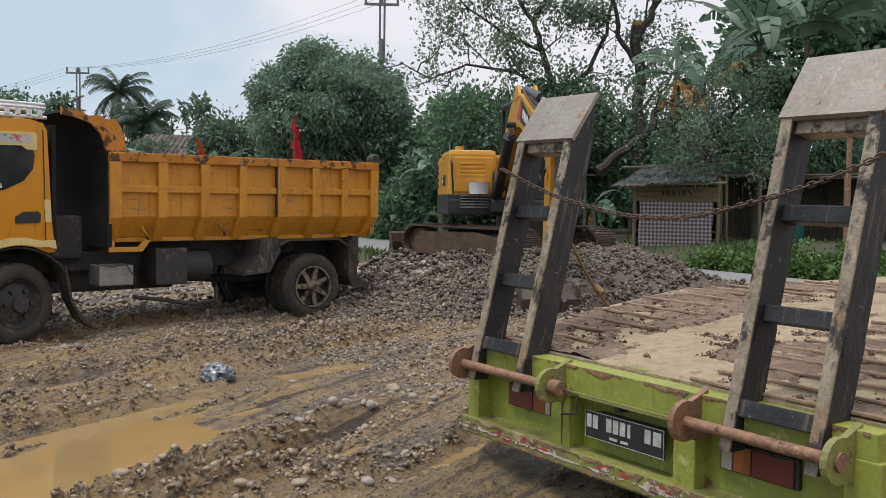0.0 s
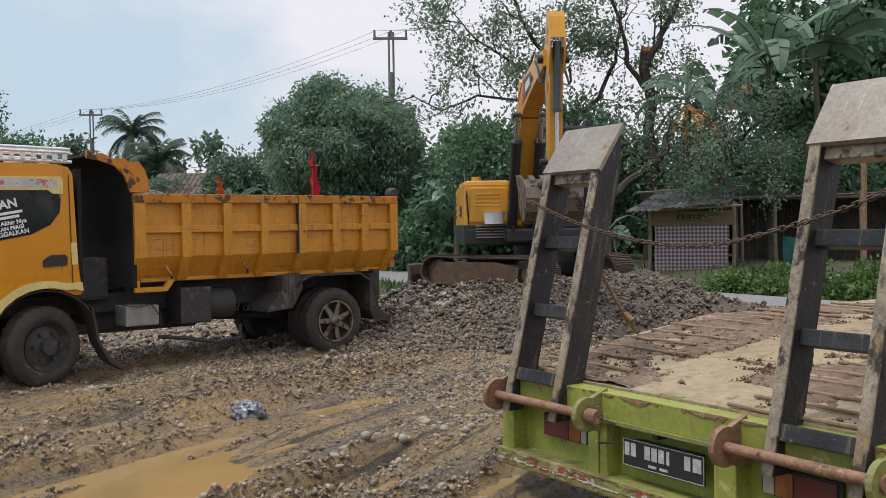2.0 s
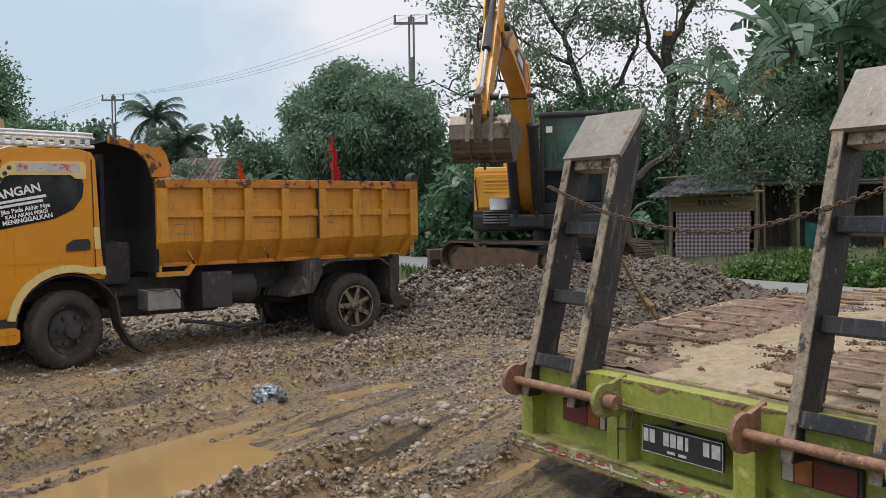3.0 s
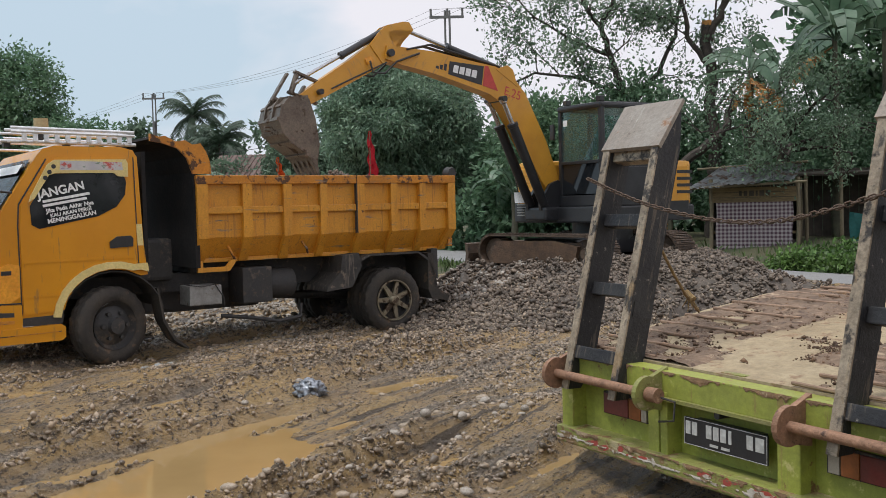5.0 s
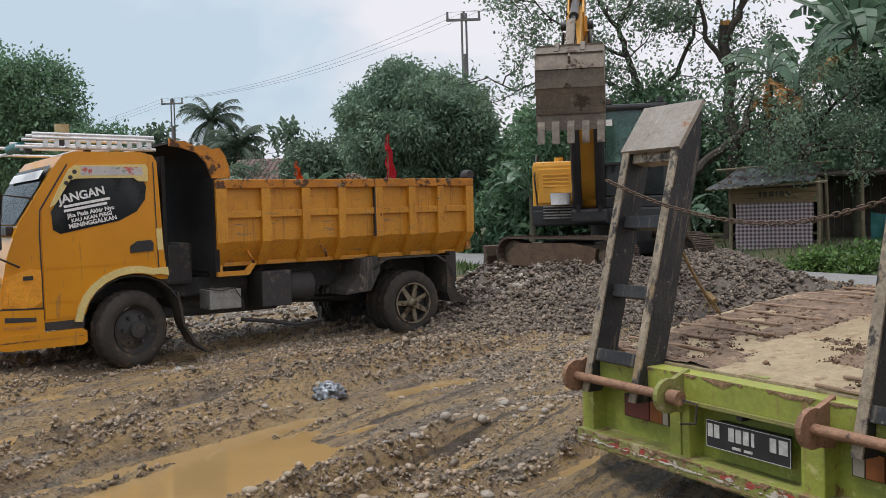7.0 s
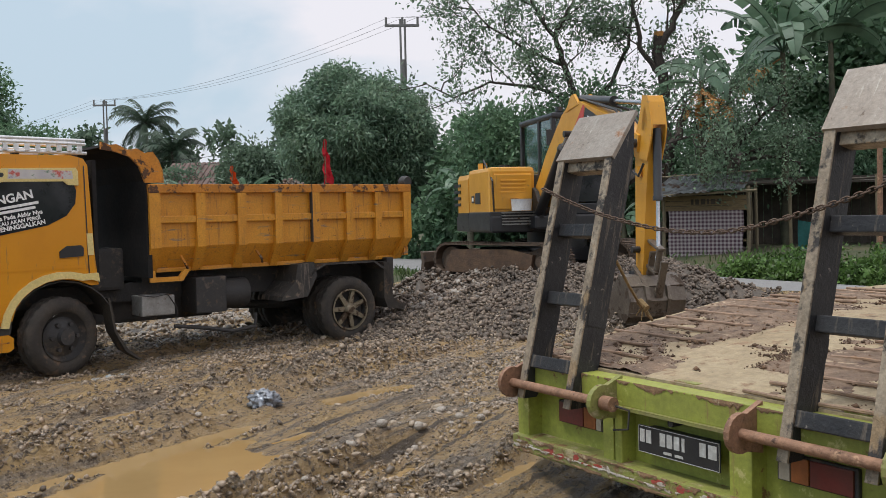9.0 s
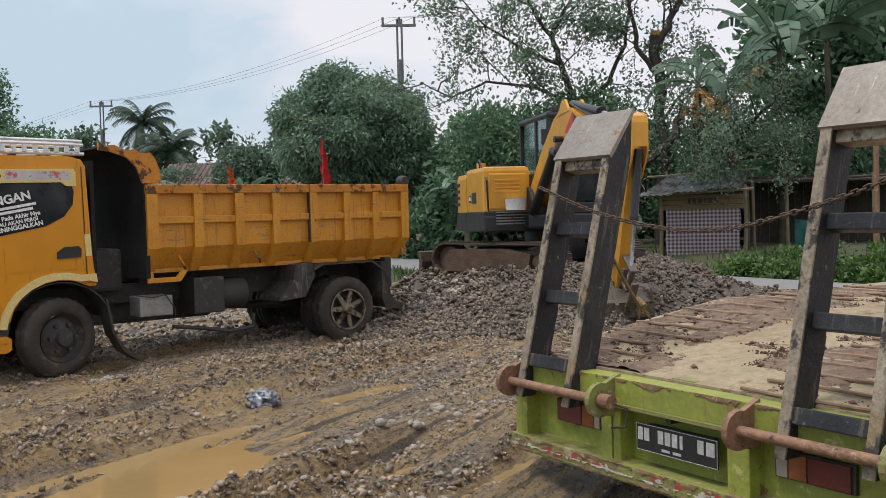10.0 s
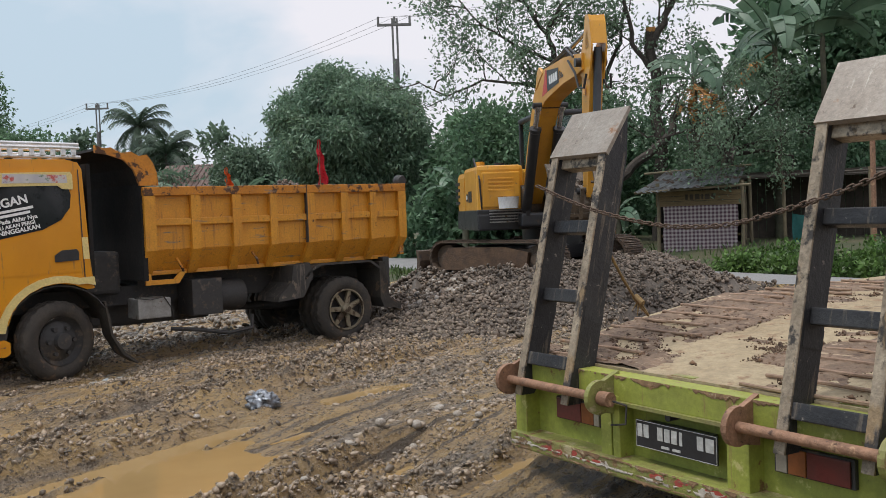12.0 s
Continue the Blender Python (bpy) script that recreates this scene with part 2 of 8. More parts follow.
RED_CLOTH = material("red_cloth", (0.62, 0.03, 0.05), (0.5, 0.02, 0.04), 12.0, 0.9, 0, 0.4, 60.0)
ORANGE_CLOTH = material("orange_cloth", (0.75, 0.13, 0.02), (0.6, 0.1, 0.02), 12.0, 0.9, 0, 0.4, 60.0)
RED_PAINT = material("red_decal", (0.55, 0.06, 0.05), (0.45, 0.05, 0.04), 6.0, 0.45, 0, 0.05, 60.0)
AMBER_LENS = material("amber_lens", (0.8, 0.36, 0.04), (0.7, 0.29, 0.03), 6.0, 0.2, 0, 0.02, 60.0)
LIME = material("lime_green_paint", (0.3, 0.325, 0.055), (0.24, 0.26, 0.052), 4.0, 0.5, 0, 0.1, 60.0, (0.2, 0.11, 0.05), 0.63, 7.0, marks=(((0.25, 0.17, 0.07), 2.4, 0.6, (6, 6, 0.6)), ((0.44, 0.40, 0.16), 9.0, 0.62, (1, 1, 1)), ((0.12, 0.06, 0.03), 34.0, 0.66, (1, 1, 1))))
LIME_MUDDY = material("muddy_lime_paint", (0.24, 0.255, 0.06), (0.21, 0.19, 0.075), 5.0, 0.55, 0, 0.25, 50.0, (0.22, 0.13, 0.06), 0.56, 7.0, marks=(((0.40, 0.33, 0.2), 5.0, 0.57, (0.7, 1, 2.5)), ((0.12, 0.06, 0.03), 26.0, 0.61, (1, 1, 1))))
RUST_PIPE = material("rusty_pipe", (0.30, 0.165, 0.10), (0.22, 0.12, 0.075), 9.0, 0.65, 0.2, 0.35, 50.0, (0.42, 0.26, 0.16), 0.58, grain=0.3, marks=(((0.09, 0.05, 0.035), 22.0, 0.6, (1, 1, 1)),))
DECK = material("muddy_deck", (0.37, 0.295, 0.185), (0.275, 0.21, 0.125), 1.6, 0.8, 0, 0.7, 30.0, (0.13, 0.08, 0.052), 0.62, 2.6, grain=0.22, marks=(((0.24, 0.155, 0.09), 7.0, 0.56, (1, 1, 1)), ((0.10, 0.06, 0.04), 38.0, 0.63, (1, 1, 1))))
DECK_BAR = material("rusty_deck_bar", (0.32, 0.215, 0.145), (0.22, 0.14, 0.095), 7.0, 0.7, 0.1, 0.4, 50.0, (0.32, 0.2, 0.12), 0.58)
CLOD = material("mud_clod", (0.085, 0.05, 0.032), (0.15, 0.09, 0.052), 6.0, 0.85, 0, 0.6, 30.0, island=0.4)
CLOD_WET = material("wet_clod", (0.18, 0.135, 0.094), (0.26, 0.195, 0.132), 6.0, 0.35, 0, 0.5, 30.0, island=0.6)
LADDER = material("black_ramp_steel", (0.018, 0.018, 0.021), (0.036, 0.035, 0.036), 5.0, 0.5, 0.2, 0.25, 50.0, (0.24, 0.21, 0.18), 0.64, 20.0, wear_rough=0.6, marks=(((0.11, 0.09, 0.07), 3.0, 0.58, (8, 8, 0.8)), ((0.36, 0.33, 0.29), 46.0, 0.69, (1, 1, 0.5))))
LADDER_EDGE = material("scuffed_ramp_edge", (0.36, 0.29, 0.21), (0.2, 0.155, 0.11), 4.0, 0.5, 0.25, 0.3, 60.0, (0.055, 0.05, 0.047), 0.52, 5.0, grain=0.35, marks=(((0.27, 0.19, 0.11), 4.0, 0.55, (2, 2, 0.8)), ((0.07, 0.06, 0.05), 14.0, 0.6, (1, 1, 0.5))))
CAP = material("rusty_cap_plate", (0.34, 0.295, 0.25), (0.25, 0.205, 0.165), 2.5, 0.4, 0.3, 0.2, 70.0, (0.27, 0.125, 0.055), 0.57, 3.0, grain=0.2, marks=(((0.46, 0.42, 0.36), 5.0, 0.6, (5, 1, 0.7)), ((0.12, 0.08, 0.055), 30.0, 0.64, (1, 1, 0.6)), ((0.6, 0.56, 0.5), 60.0, 0.7, (1, 1, 1))))
CHAIN = material("rusty_chain", (0.15, 0.1, 0.072), (0.09, 0.062, 0.046), 12.0, 0.7, 0.4, 0.2, 60.0)
ROPE = material("yellow_rope", (0.3, 0.2, 0.085), (0.2, 0.13, 0.055), 20.0, 0.9, 0, 0.5, 90.0)
LAMP_RED = material("dirty_red_lens", (0.12, 0.018, 0.016), (0.09, 0.024, 0.02), 6.0, 0.4, 0, 0.05, 60.0)
LAMP_AMBER = material("dirty_amber_lens", (0.27, 0.085, 0.022), (0.2, 0.065, 0.02), 6.0, 0.4, 0, 0.05, 60.0)
LAMP_CLEAR = material("dirty_clear_lens", (0.32, 0.29, 0.24), (0.25, 0.22, 0.18), 6.0, 0.35, 0, 0.05, 60.0)
EXC_YELLOW = material("excavator_yellow", (0.64, 0.315, 0.035), (0.56, 0.265, 0.03), 2.5, 0.34, 0, 0.02, 120.0, (0.33, 0.19, 0.07), 0.68, 6.0, grain=0.05, marks=(((0.42, 0.22, 0.06), 3.0, 0.6, (6, 6, 0.8)), ((0.16, 0.09, 0.04), 34.0, 0.7, (1, 1, 1))))
EXC_GREY = material("excavator_dark_grey", (0.017, 0.018, 0.021), (0.028, 0.029, 0.032), 4.0, 0.38, 0, 0.08, 80.0, (0.07, 0.052, 0.038), 0.63, 5.0)
TRACK = material("muddy_track", (0.075, 0.052, 0.038), (0.11, 0.075, 0.05), 4.0, 0.75, 0.1, 0.5, 40.0, (0.05, 0.045, 0.042), 0.56)
BUCKET = material("worn_bucket_steel", (0.17, 0.14, 0.11), (0.115, 0.092, 0.074), 4.0, 0.4, 0.4, 0.3, 50.0, (0.075, 0.052, 0.036), 0.56, 5.0, grain=0.25, marks=(((0.28, 0.25, 0.21), 5.0, 0.62, (1, 6, 1)),))
CHROME = material("piston_rod_steel", (0.5, 0.5, 0.51), (0.42, 0.42, 0.43), 6.0, 0.25, 0.9, 0.0, 60.0, rough_var=0.05)
CAB_GLASS = material("green_cab_glass", (0.36, 0.56, 0.52), (0.42, 0.62, 0.58), 2.0, 0.05, 0, 0.0, 60.0, rough_var=0.02, grain=0.0)
BARK = material("grey_bark", (0.062, 0.05, 0.04), (0.034, 0.028, 0.024), 8.0, 0.9, 0, 0.8, 25.0)
LEAF_MANGO = material("leaf_mango", (0.13, 0.215, 0.145), (0.2, 0.295, 0.195), 1.0, 0.45, 0, 0.0, 60.0, island=0.4, leaf=0.4, grain=0.0)
LEAF = material("leaf", (0.095, 0.182, 0.105), (0.165, 0.27, 0.152), 0.8, 0.52, 0, 0.0, 60.0, island=0.4, leaf=0.42, grain=0.0)
LEAF_SMALL = material("leaf_small", (0.12, 0.19, 0.125), (0.185, 0.27, 0.17), 0.8, 0.52, 0, 0.0, 60.0, island=0.4, leaf=0.45, grain=0.0)
LEAF_WEED = material("leaf_weed", (0.06, 0.125, 0.03), (0.115, 0.195, 0.05), 1.2, 0.5, 0, 0.0, 60.0, island=0.6, leaf=0.35, grain=0.0)
# distance haze is put into this leaf colour: paler and greyer
LEAF_HAZED = material("leaf_hazed", (0.095, 0.15, 0.1), (0.14, 0.205, 0.135), 0.5, 0.6, 0, 0.0, 60.0, island=0.4, leaf=0.38, grain=0.0)
LEAF_PALM = material("leaf_palm", (0.035, 0.065, 0.042), (0.055, 0.09, 0.055), 0.5, 0.6, 0, 0.0, 60.0, island=0.4, leaf=0.2, grain=0.0)
LEAF_BANANA = material("leaf_banana", (0.1, 0.175, 0.11), (0.17, 0.25, 0.17), 1.5, 0.45, 0, 0.0, 60.0, island=0.3, leaf=0.35, grain=0.0)
LEAF_DRY = material("dry_banana_leaf", (0.42, 0.2, 0.05), (0.26, 0.13, 0.05), 3.0, 0.85, 0, 0.2, 40.0, island=0.4)
BLADE = material("grass_blade", (0.05, 0.095, 0.022), (0.085, 0.13, 0.034), 0.8, 0.6, 0, 0.0, 60.0, island=0.45)
ROOF_TIN = material("weathered_tin", (0.30, 0.335, 0.36), (0.15, 0.155, 0.16), 2.6, 0.45, 0.3, 0.1, 60.0, (0.13, 0.08, 0.055), 0.54, 2.4, marks=(((0.07, 0.05, 0.04), 3.0, 0.6, (1, 1, 1)),))
ROOF_RED = material("rusty_red_roof", (0.15, 0.095, 0.08), (0.105, 0.072, 0.062), 2.0, 0.7, 0.1, 0.1, 30.0)
PLANK = material("weathered_plank", (0.20, 0.145, 0.07), (0.13, 0.095, 0.05), 5.0, 0.85, 0, 0.4, 30.0, stretch=(1, 1, 6))
STEM = material("banana_stem", (0.085, 0.085, 0.05), (0.055, 0.05, 0.035), 4.0, 0.8, 0, 0.3, 30.0)
BAMBOO = material("grey_bamboo", (0.2, 0.165, 0.1), (0.14, 0.115, 0.075), 6.0, 0.8, 0, 0.2, 40.0)
DARK_WOOD = material("dark_wood", (0.075, 0.06, 0.048), (0.045, 0.038, 0.03), 4.0, 0.9, 0, 0.3, 30.0)
TEAL = material("teal_tarpaulin", (0.015, 0.13, 0.12), (0.012, 0.1, 0.095), 3.0, 0.5, 0, 0.3, 12.0)
WALL_WHITE = material("whitewashed_wall", (0.55, 0.53, 0.48), (0.48, 0.46, 0.42), 3.0, 0.85, 0, 0.1, 60.0)
CONCRETE = material("concrete_pole", (0.14, 0.14, 0.14), (0.18, 0.18, 0.175), 4.0, 0.8, 0, 0.1, 60.0)
FOIL = material("crumpled_foil", (0.42, 0.45, 0.5), (0.01, 0.01, 0.012), 24.0, 0.32, 0.4, 0.3, 40.0, grain=0.0)
CABLE = material("black_cable", (0.02, 0.02, 0.02), (0.03, 0.03, 0.03), 5.0, 0.6, 0, 0.0, 60.0)


def checker_cloth():
    m = material("checked_cloth", (0.62, 0.58, 0.56), (0.55, 0.5, 0.48), 6.0, 0.9, 0, 0.15, 80.0)
    n, l = m.node_tree.nodes, m.node_tree.links
    bsdf = n["Principled BSDF"]
    tc = n.new("ShaderNodeTexCoord")
    sep = n.new("ShaderNodeSeparateXYZ")
    l.new(tc.outputs["Object"], sep.inputs[0])
    stripes = []
    for axis in ("X", "Z"):
        mul = n.new("ShaderNodeMath"); mul.operation = "MULTIPLY"; mul.inputs[1].default_value = 11.5
        l.new(sep.outputs[axis], mul.inputs[0])
        fr = n.new("ShaderNodeMath"); fr.operation = "FRACT"
        l.new(mul.outputs[0], fr.inputs[0])
        gt = n.new("ShaderNodeMath"); gt.operation = "GREATER_THAN"; gt.inputs[1].default_value = 0.48
        l.new(fr.outputs[0], gt.inputs[0])
        stripes.append(gt.outputs[0])
    add = n.new("ShaderNodeMath"); add.operation = "ADD"
    l.new(stripes[0], add.inputs[0]); l.new(stripes[1], add.inputs[1])
    half = n.new("ShaderNodeMath"); half.operation = "MULTIPLY"; half.inputs[1].default_value = 0.5
    l.new(add.outputs[0], half.inputs[0])
    r = n.new("ShaderNodeValToRGB")
    r.color_ramp.elements[0].color, r.color_ramp.elements[1].color = (0.4, 0.355, 0.345, 1), (0.085, 0.045, 0.065, 1)
    l.new(half.outputs[0], r.inputs["Fac"])
    l.new(r.outputs["Color"], bsdf.inputs["Base Color"])
    return m


CHECK = checker_cloth()
FADED_WHITE = material("faded_white_tape", (0.55, 0.5, 0.43), (0.42, 0.36, 0.29), 14.0, 0.6, 0, 0.1, 60.0, (0.2, 0.13, 0.075), 0.5, 22.0)
FADED_RED = material("faded_red_tape", (0.42, 0.075, 0.05), (0.33, 0.06, 0.045), 14.0, 0.6, 0, 0.1, 60.0, (0.2, 0.13, 0.075), 0.52, 22.0)
MUD_CAKE = material("caked_mud", (0.12, 0.078, 0.05), (0.2, 0.135, 0.09), 5.0, 0.8, 0, 1.0, 24.0, (0.09, 0.055, 0.037), 0.57, 12.0, grain=0.35, marks=(((0.36, 0.27, 0.18), 7.0, 0.58, (1, 3, 1)),))
CAB_GLASS.node_tree.nodes["Principled BSDF"].inputs["Transmission Weight"].default_value = 0.92
CAB_GLASS.node_tree.nodes["Principled BSDF"].inputs["IOR"].default_value = 1.12
CAB_GLASS.node_tree.nodes["Principled BSDF"].inputs["Coat Weight"].default_value = 0.8


# ---- mesh helpers ----
def part(name, bm, mat, parent=None, label="", bevel=0.0, smooth=False, m=None):
    """Link a bmesh as one mesh object, under a thing or a part."""
    if bevel:
        edges = [e for e in bm.edges if len(e.link_faces) == 2 and e.calc_face_angle(0) > 0.5]
        if edges:
            bmesh.ops.bevel(bm, geom=edges, offset=bevel, segments=2, affect="EDGES", profile=0.6, clamp_overlap=True)
    bmesh.ops.recalc_face_normals(bm, faces=bm.faces)
    me = bpy.data.meshes.new(name)
    bm.to_mesh(me)
    bm.free()
    me.materials.append(mat)
    if smooth:
        me.shade_smooth()
        me.set_sharp_from_angle(angle=radians(40))
    ob = new(name, me)
    if parent:
        ob.parent = parent
    if m is not None:
        ob.matrix_basis = m
    if label:
        tagged(ob, label)
    return ob


def thing(name, m, label, category, group="", kind=""):
    ob = new(name)
    ob.empty_display_size = 0.2
    ob.matrix_basis = m
    return tagged(ob, label, category, group, kind)


def bx(bm, x0, x1, y0, y1, z0, z1, m=None):
    t = Matrix.Translation(((x0 + x1) / 2, (y0 + y1) / 2, (z0 + z1) / 2)) @ Matrix.Diagonal((x1 - x0, y1 - y0, z1 - z0, 1))
    bmesh.ops.create_cube(bm, size=1, matrix=(m @ t) if m else t)
    return bm


def box(*a, m=None):
    return bx(bmesh.new(), *a, m=m)


def prism(bm, pts, y0, y1, m=None):
    """Extrude a polygon of (x, z) points from y0 to y1."""
    vs = [[bm.verts.new((m @ Vector((x, y, z))) if m else (x, y, z)) for x, z in pts] for y in (y0, y1)]
    bm.faces.new(vs[0])
    bm.faces.new(vs[1][::-1])
    k = len(pts)
    for i in range(k):
        bm.faces.new((vs[0][i], vs[1][i], vs[1][(i + 1) % k], vs[0][(i + 1) % k]))
    return bm


def tube(bm, pts, r, seg=8, r1=None):
    """A round bar along points, from radius r to r1."""
    pts = [Vector(p) for p in pts]
    rings, up = [], None
    for i, p in enumerate(pts):
        d = (pts[min(i + 1, len(pts) - 1)] - pts[max(i - 1, 0)]).normalized()
        side = (up.cross(d) if up else d.orthogonal()).normalized()
        if side.length < 0.5:
            side = d.orthogonal().normalized()
        up = d.cross(side).normalized()
        rad = r if r1 is None else r + (r1 - r) * i / (len(pts) - 1)
        rings.append([bm.verts.new(p + rad * (math.cos(a) * side + math.sin(a) * up)) for a in (2 * math.pi * k / seg for k in range(seg))])
    for a, b in zip(rings, rings[1:]):
        for k in range(seg):
            bm.faces.new((a[k], a[(k + 1) % seg], b[(k + 1) % seg], b[k]))
    bm.faces.new(rings[0][::-1])
    bm.faces.new(rings[-1])
    return bm


def rod(p0, p1, r, seg=16, r1=None):
    return tube(bmesh.new(), (p0, p1), r, seg, r1)


def lathe(bm, profile, seg=28, m=None):
    """Turn (radius, y) points round the y axis."""
    rings = []
    for r, y in profile:
        ring = []
        for k in range(seg):
            a = 2 * math.pi * k / seg
            v = Vector((r * math.cos(a), y, r * math.sin(a)))
            ring.append(bm.verts.new(m @ v if m else v))
        rings.append(ring)
    for a, b in zip(rings, rings[1:]):
        for k in range(seg):
            bm.faces.new((a[k], a[(k + 1) % seg], b[(k + 1) % seg], b[k]))
    return bm


def raw_mesh(name, verts, faces, mat, parent=None, smooth=False):
    """A mesh from arrays: verts (n, 3), faces (m, k)."""
    verts, faces = np.asarray(verts, np.float32), np.asarray(faces, np.int32)
    me = bpy.data.meshes.new(name)
    me.vertices.add(len(verts))
    me.vertices.foreach_set("co", verts.ravel())
    me.loops.add(faces.size)
    me.loops.foreach_set("vertex_index", faces.ravel())
    me.polygons.add(len(faces))
    me.polygons.foreach_set("loop_start", np.arange(len(faces), dtype=np.int32) * faces.shape[1])
    me.update(calc_edges=True)
    me.validate()
    me.materials.append(mat)
    if smooth:
        me.shade_smooth()
    ob = new(name, me)
    if parent:
        ob.parent = parent
    return ob


# ---- terrain ----
ROAD_N = Vector((0.89, 0.456, 0))


def bump01(v, a, b):
    v = min(1.0, max(0.0, (v - a) / (b - a)))
    return v * v * (3 - 2 * v)


def dip(x, y, cx, cy, ang, la, lb):
    c, s = math.cos(radians(ang)), math.sin(radians(ang))
    u, w = (x - cx) * c + (y - cy) * s, -(x - cx) * s + (y - cy) * c
    return math.exp(-((u / la) ** 4) - ((w / lb) ** 4))


def pile_height(x, y):
    """The gravel heap and the raised stand of the digger."""
    n3 = noise.noise((x * 0.9, y * 0.9, 3.0)) * 0.16 + noise.noise((x * 2.3, y * 2.3, 5.0)) * 0.05
    a = 0.63 * math.exp(-((x - 2.1) / 1.9) ** 2 - ((y - 13.3) / 1.35) ** 2)
    b = 0.22 * math.exp(-((x - 3.9) / 1.1) ** 2 - ((y - 14.2) / 1.1) ** 2)
    c = 0.44 * bump01(3.2 - math.hypot((x - 2.4) * 0.95, y - 15.8), 0.0, 1.5)
    d = 0.22 * math.exp(-((x - 0.7) / 1.2) ** 2 - ((y - 12.1) / 0.8) ** 2)
    h = max(a, b) + 0.2 * min(a, b) + d
    h = max(h, c) + 0.2 * min(h, c)
    pit = 0.32 * math.exp(-((x - 3.1) / 0.7) ** 2 - ((y - 12.4) / 0.7) ** 2)
    return max(0.0, h * (1 + n3 * 1.2) - pit * min(1, h * 2))


random.seed(14)
RUTS = [(-10.5 + 0.62 * k + random.uniform(-0.2, 0.2), random.uniform(0.25, 0.7)) for k in range(20)]


def rut_ridge(u, w, x, y):
    """Narrow crumbled ridges thrown up along the wheel ruts."""
    r1 = max(0.0, 1 - abs(noise.noise((u * 0.2, w * 1.25, 21.0))) * 5.5)
    r2 = max(0.0, 1 - abs(noise.noise((u * 0.3, w * 2.6, 33.0))) * 5.0)
    rough = 0.55 + 0.9 * abs(noise.noise((x * 6, y * 6, 15.0))) + 0.7 * noise.noise((x * 15, y * 15, 16.0))
    d, q = min((abs(w - c + 0.12 * math.sin(u * f + c)), f) for c, f in RUTS)
    d += 0.03 * noise.noise((x * 2.5, y * 2.5, 61.0))
    live = bump01(noise.noise((u * 0.22, q * 90, 60.0)), -0.35, 0.1)
    groove = -0.07 * math.exp(-(d / 0.115) ** 4) * (1 + 0.15 * math.sin(u * 46)) + 0.095 * math.exp(-((d - 0.2) / 0.05) ** 2) * max(0.15, rough)
    return live * groove + (0.05 * r1 * r1 + 0.03 * r2) * max(0.1, rough) * (0.55 + 0.9 * noise.noise((u * 0.45, w * 0.8, 18.0)))


def terrain(x, y):
    u, w = x * 0.56 + y * 0.83, x * 0.83 - y * 0.56
    near = 1 - bump01(math.hypot(x - 0.5, y - 7), 7.5, 13)
    h = 0.0
    if near > 0:
        bend = 0.35 * noise.noise((u * 0.18, 4.0, 1.0))
        h += near * (0.022 * math.sin((w + bend) * 4.3 + 0.6) + 0.012 * math.sin((w + bend) * 9.7) * (0.5 + noise.noise((u * 0.5, w, 8.0))))
        h += near * (0.045 * noise.noise((x * 0.8, y * 0.8, 0.0)) + 0.03 * noise.noise((u * 1.4, w * 5.0, 7.0)) + 0.015 * noise.noise((x * 11, y * 11, 2.0)) + 0.012 * abs(noise.noise((x * 24, y * 24, 9.0))))
        pool = max(dip(x, y, -1.64, 5.2, 64, 1.6, 0.52), dip(x, y, -0.45, 7.0, 56, 1.0, 0.2), dip(x, y, -0.25, 8.2, 40, 0.6, 0.2), dip(x, y, -3.0, 8.4, 32, 1.2, 0.28), dip(x, y, -2.6, 7.0, 36, 1.0, 0.22))
        h += near * rut_ridge(u, w, x, y) * (1 - 0.95 * pool) * (1 - 0.8 * dip(x, y, -2.2, 10.2, 36, 2.6, 0.8)) * (1 - 0.75 * dip(x, y, 0.7, 4.7, 40, 1.5, 0.75))
        h -= 0.115 * dip(x, y, -1.64, 5.2, 64, 1.45, 0.5)
        h -= 0.06 * dip(x, y, -0.45, 7.05, 56, 0.75, 0.1)
        h -= 0.07 * dip(x, y, -0.25, 8.2, 40, 0.55, 0.13) + 0.06 * dip(x, y, -3.0, 8.4, 32, 1.1, 0.22) + 0.06 * dip(x, y, -2.6, 7.0, 36, 0.9, 0.16) + 0.07 * dip(x, y, 1.0, 3.9, 50, 0.55, 0.16)
        h += 0.075 * dip(x, y, -0.55, 5.6, 54, 1.5, 0.13) + 0.06 * dip(x, y, 0.0, 6.3, 52, 0.9, 0.15) - 0.075 * dip(x, y, 0.45, 5.35, 50, 0.6, 0.16)
        h += 0.035 * near
        # ground pressed down under the front wheel, and the trodden strip along the truck
        h -= 0.035 * dip(x, y, -3.3, 9.45, 36, 0.8, 0.5)
    h += pile_height(x, y)
    h += 0.2 * bump01(x * ROAD_N.x + y * ROAD_N.y, 8.4, 10.2)
    h += 0.35 * bump01(x * ROAD_N.x + y * ROAD_N.y, 13.6, 17)
    h += 0.02 * noise.noise((x * 0.7, y * 0.7, 4.0)) * (1 - bump01(x * ROAD_N.x + y * ROAD_N.y, 9.5, 10.2) * (1 - bump01(x * ROAD_N.x + y * ROAD_N.y, 13.2, 14)))
    return h


def axis_steps(dense0, dense1, step, far0, far1):
    mid = list(np.arange(dense0, dense1 + 1e-6, step))
    out, s, v = [], step, dense1
    while v < far1:
        s *= 1.25
        v += s
        out.append(min(v, far1))
    pre, s, v = [], step, dense0
    while v > far0:
        s *= 1.25
        v -= s
        pre.append(max(v, far0))
    return np.array(pre[::-1] + mid + out)


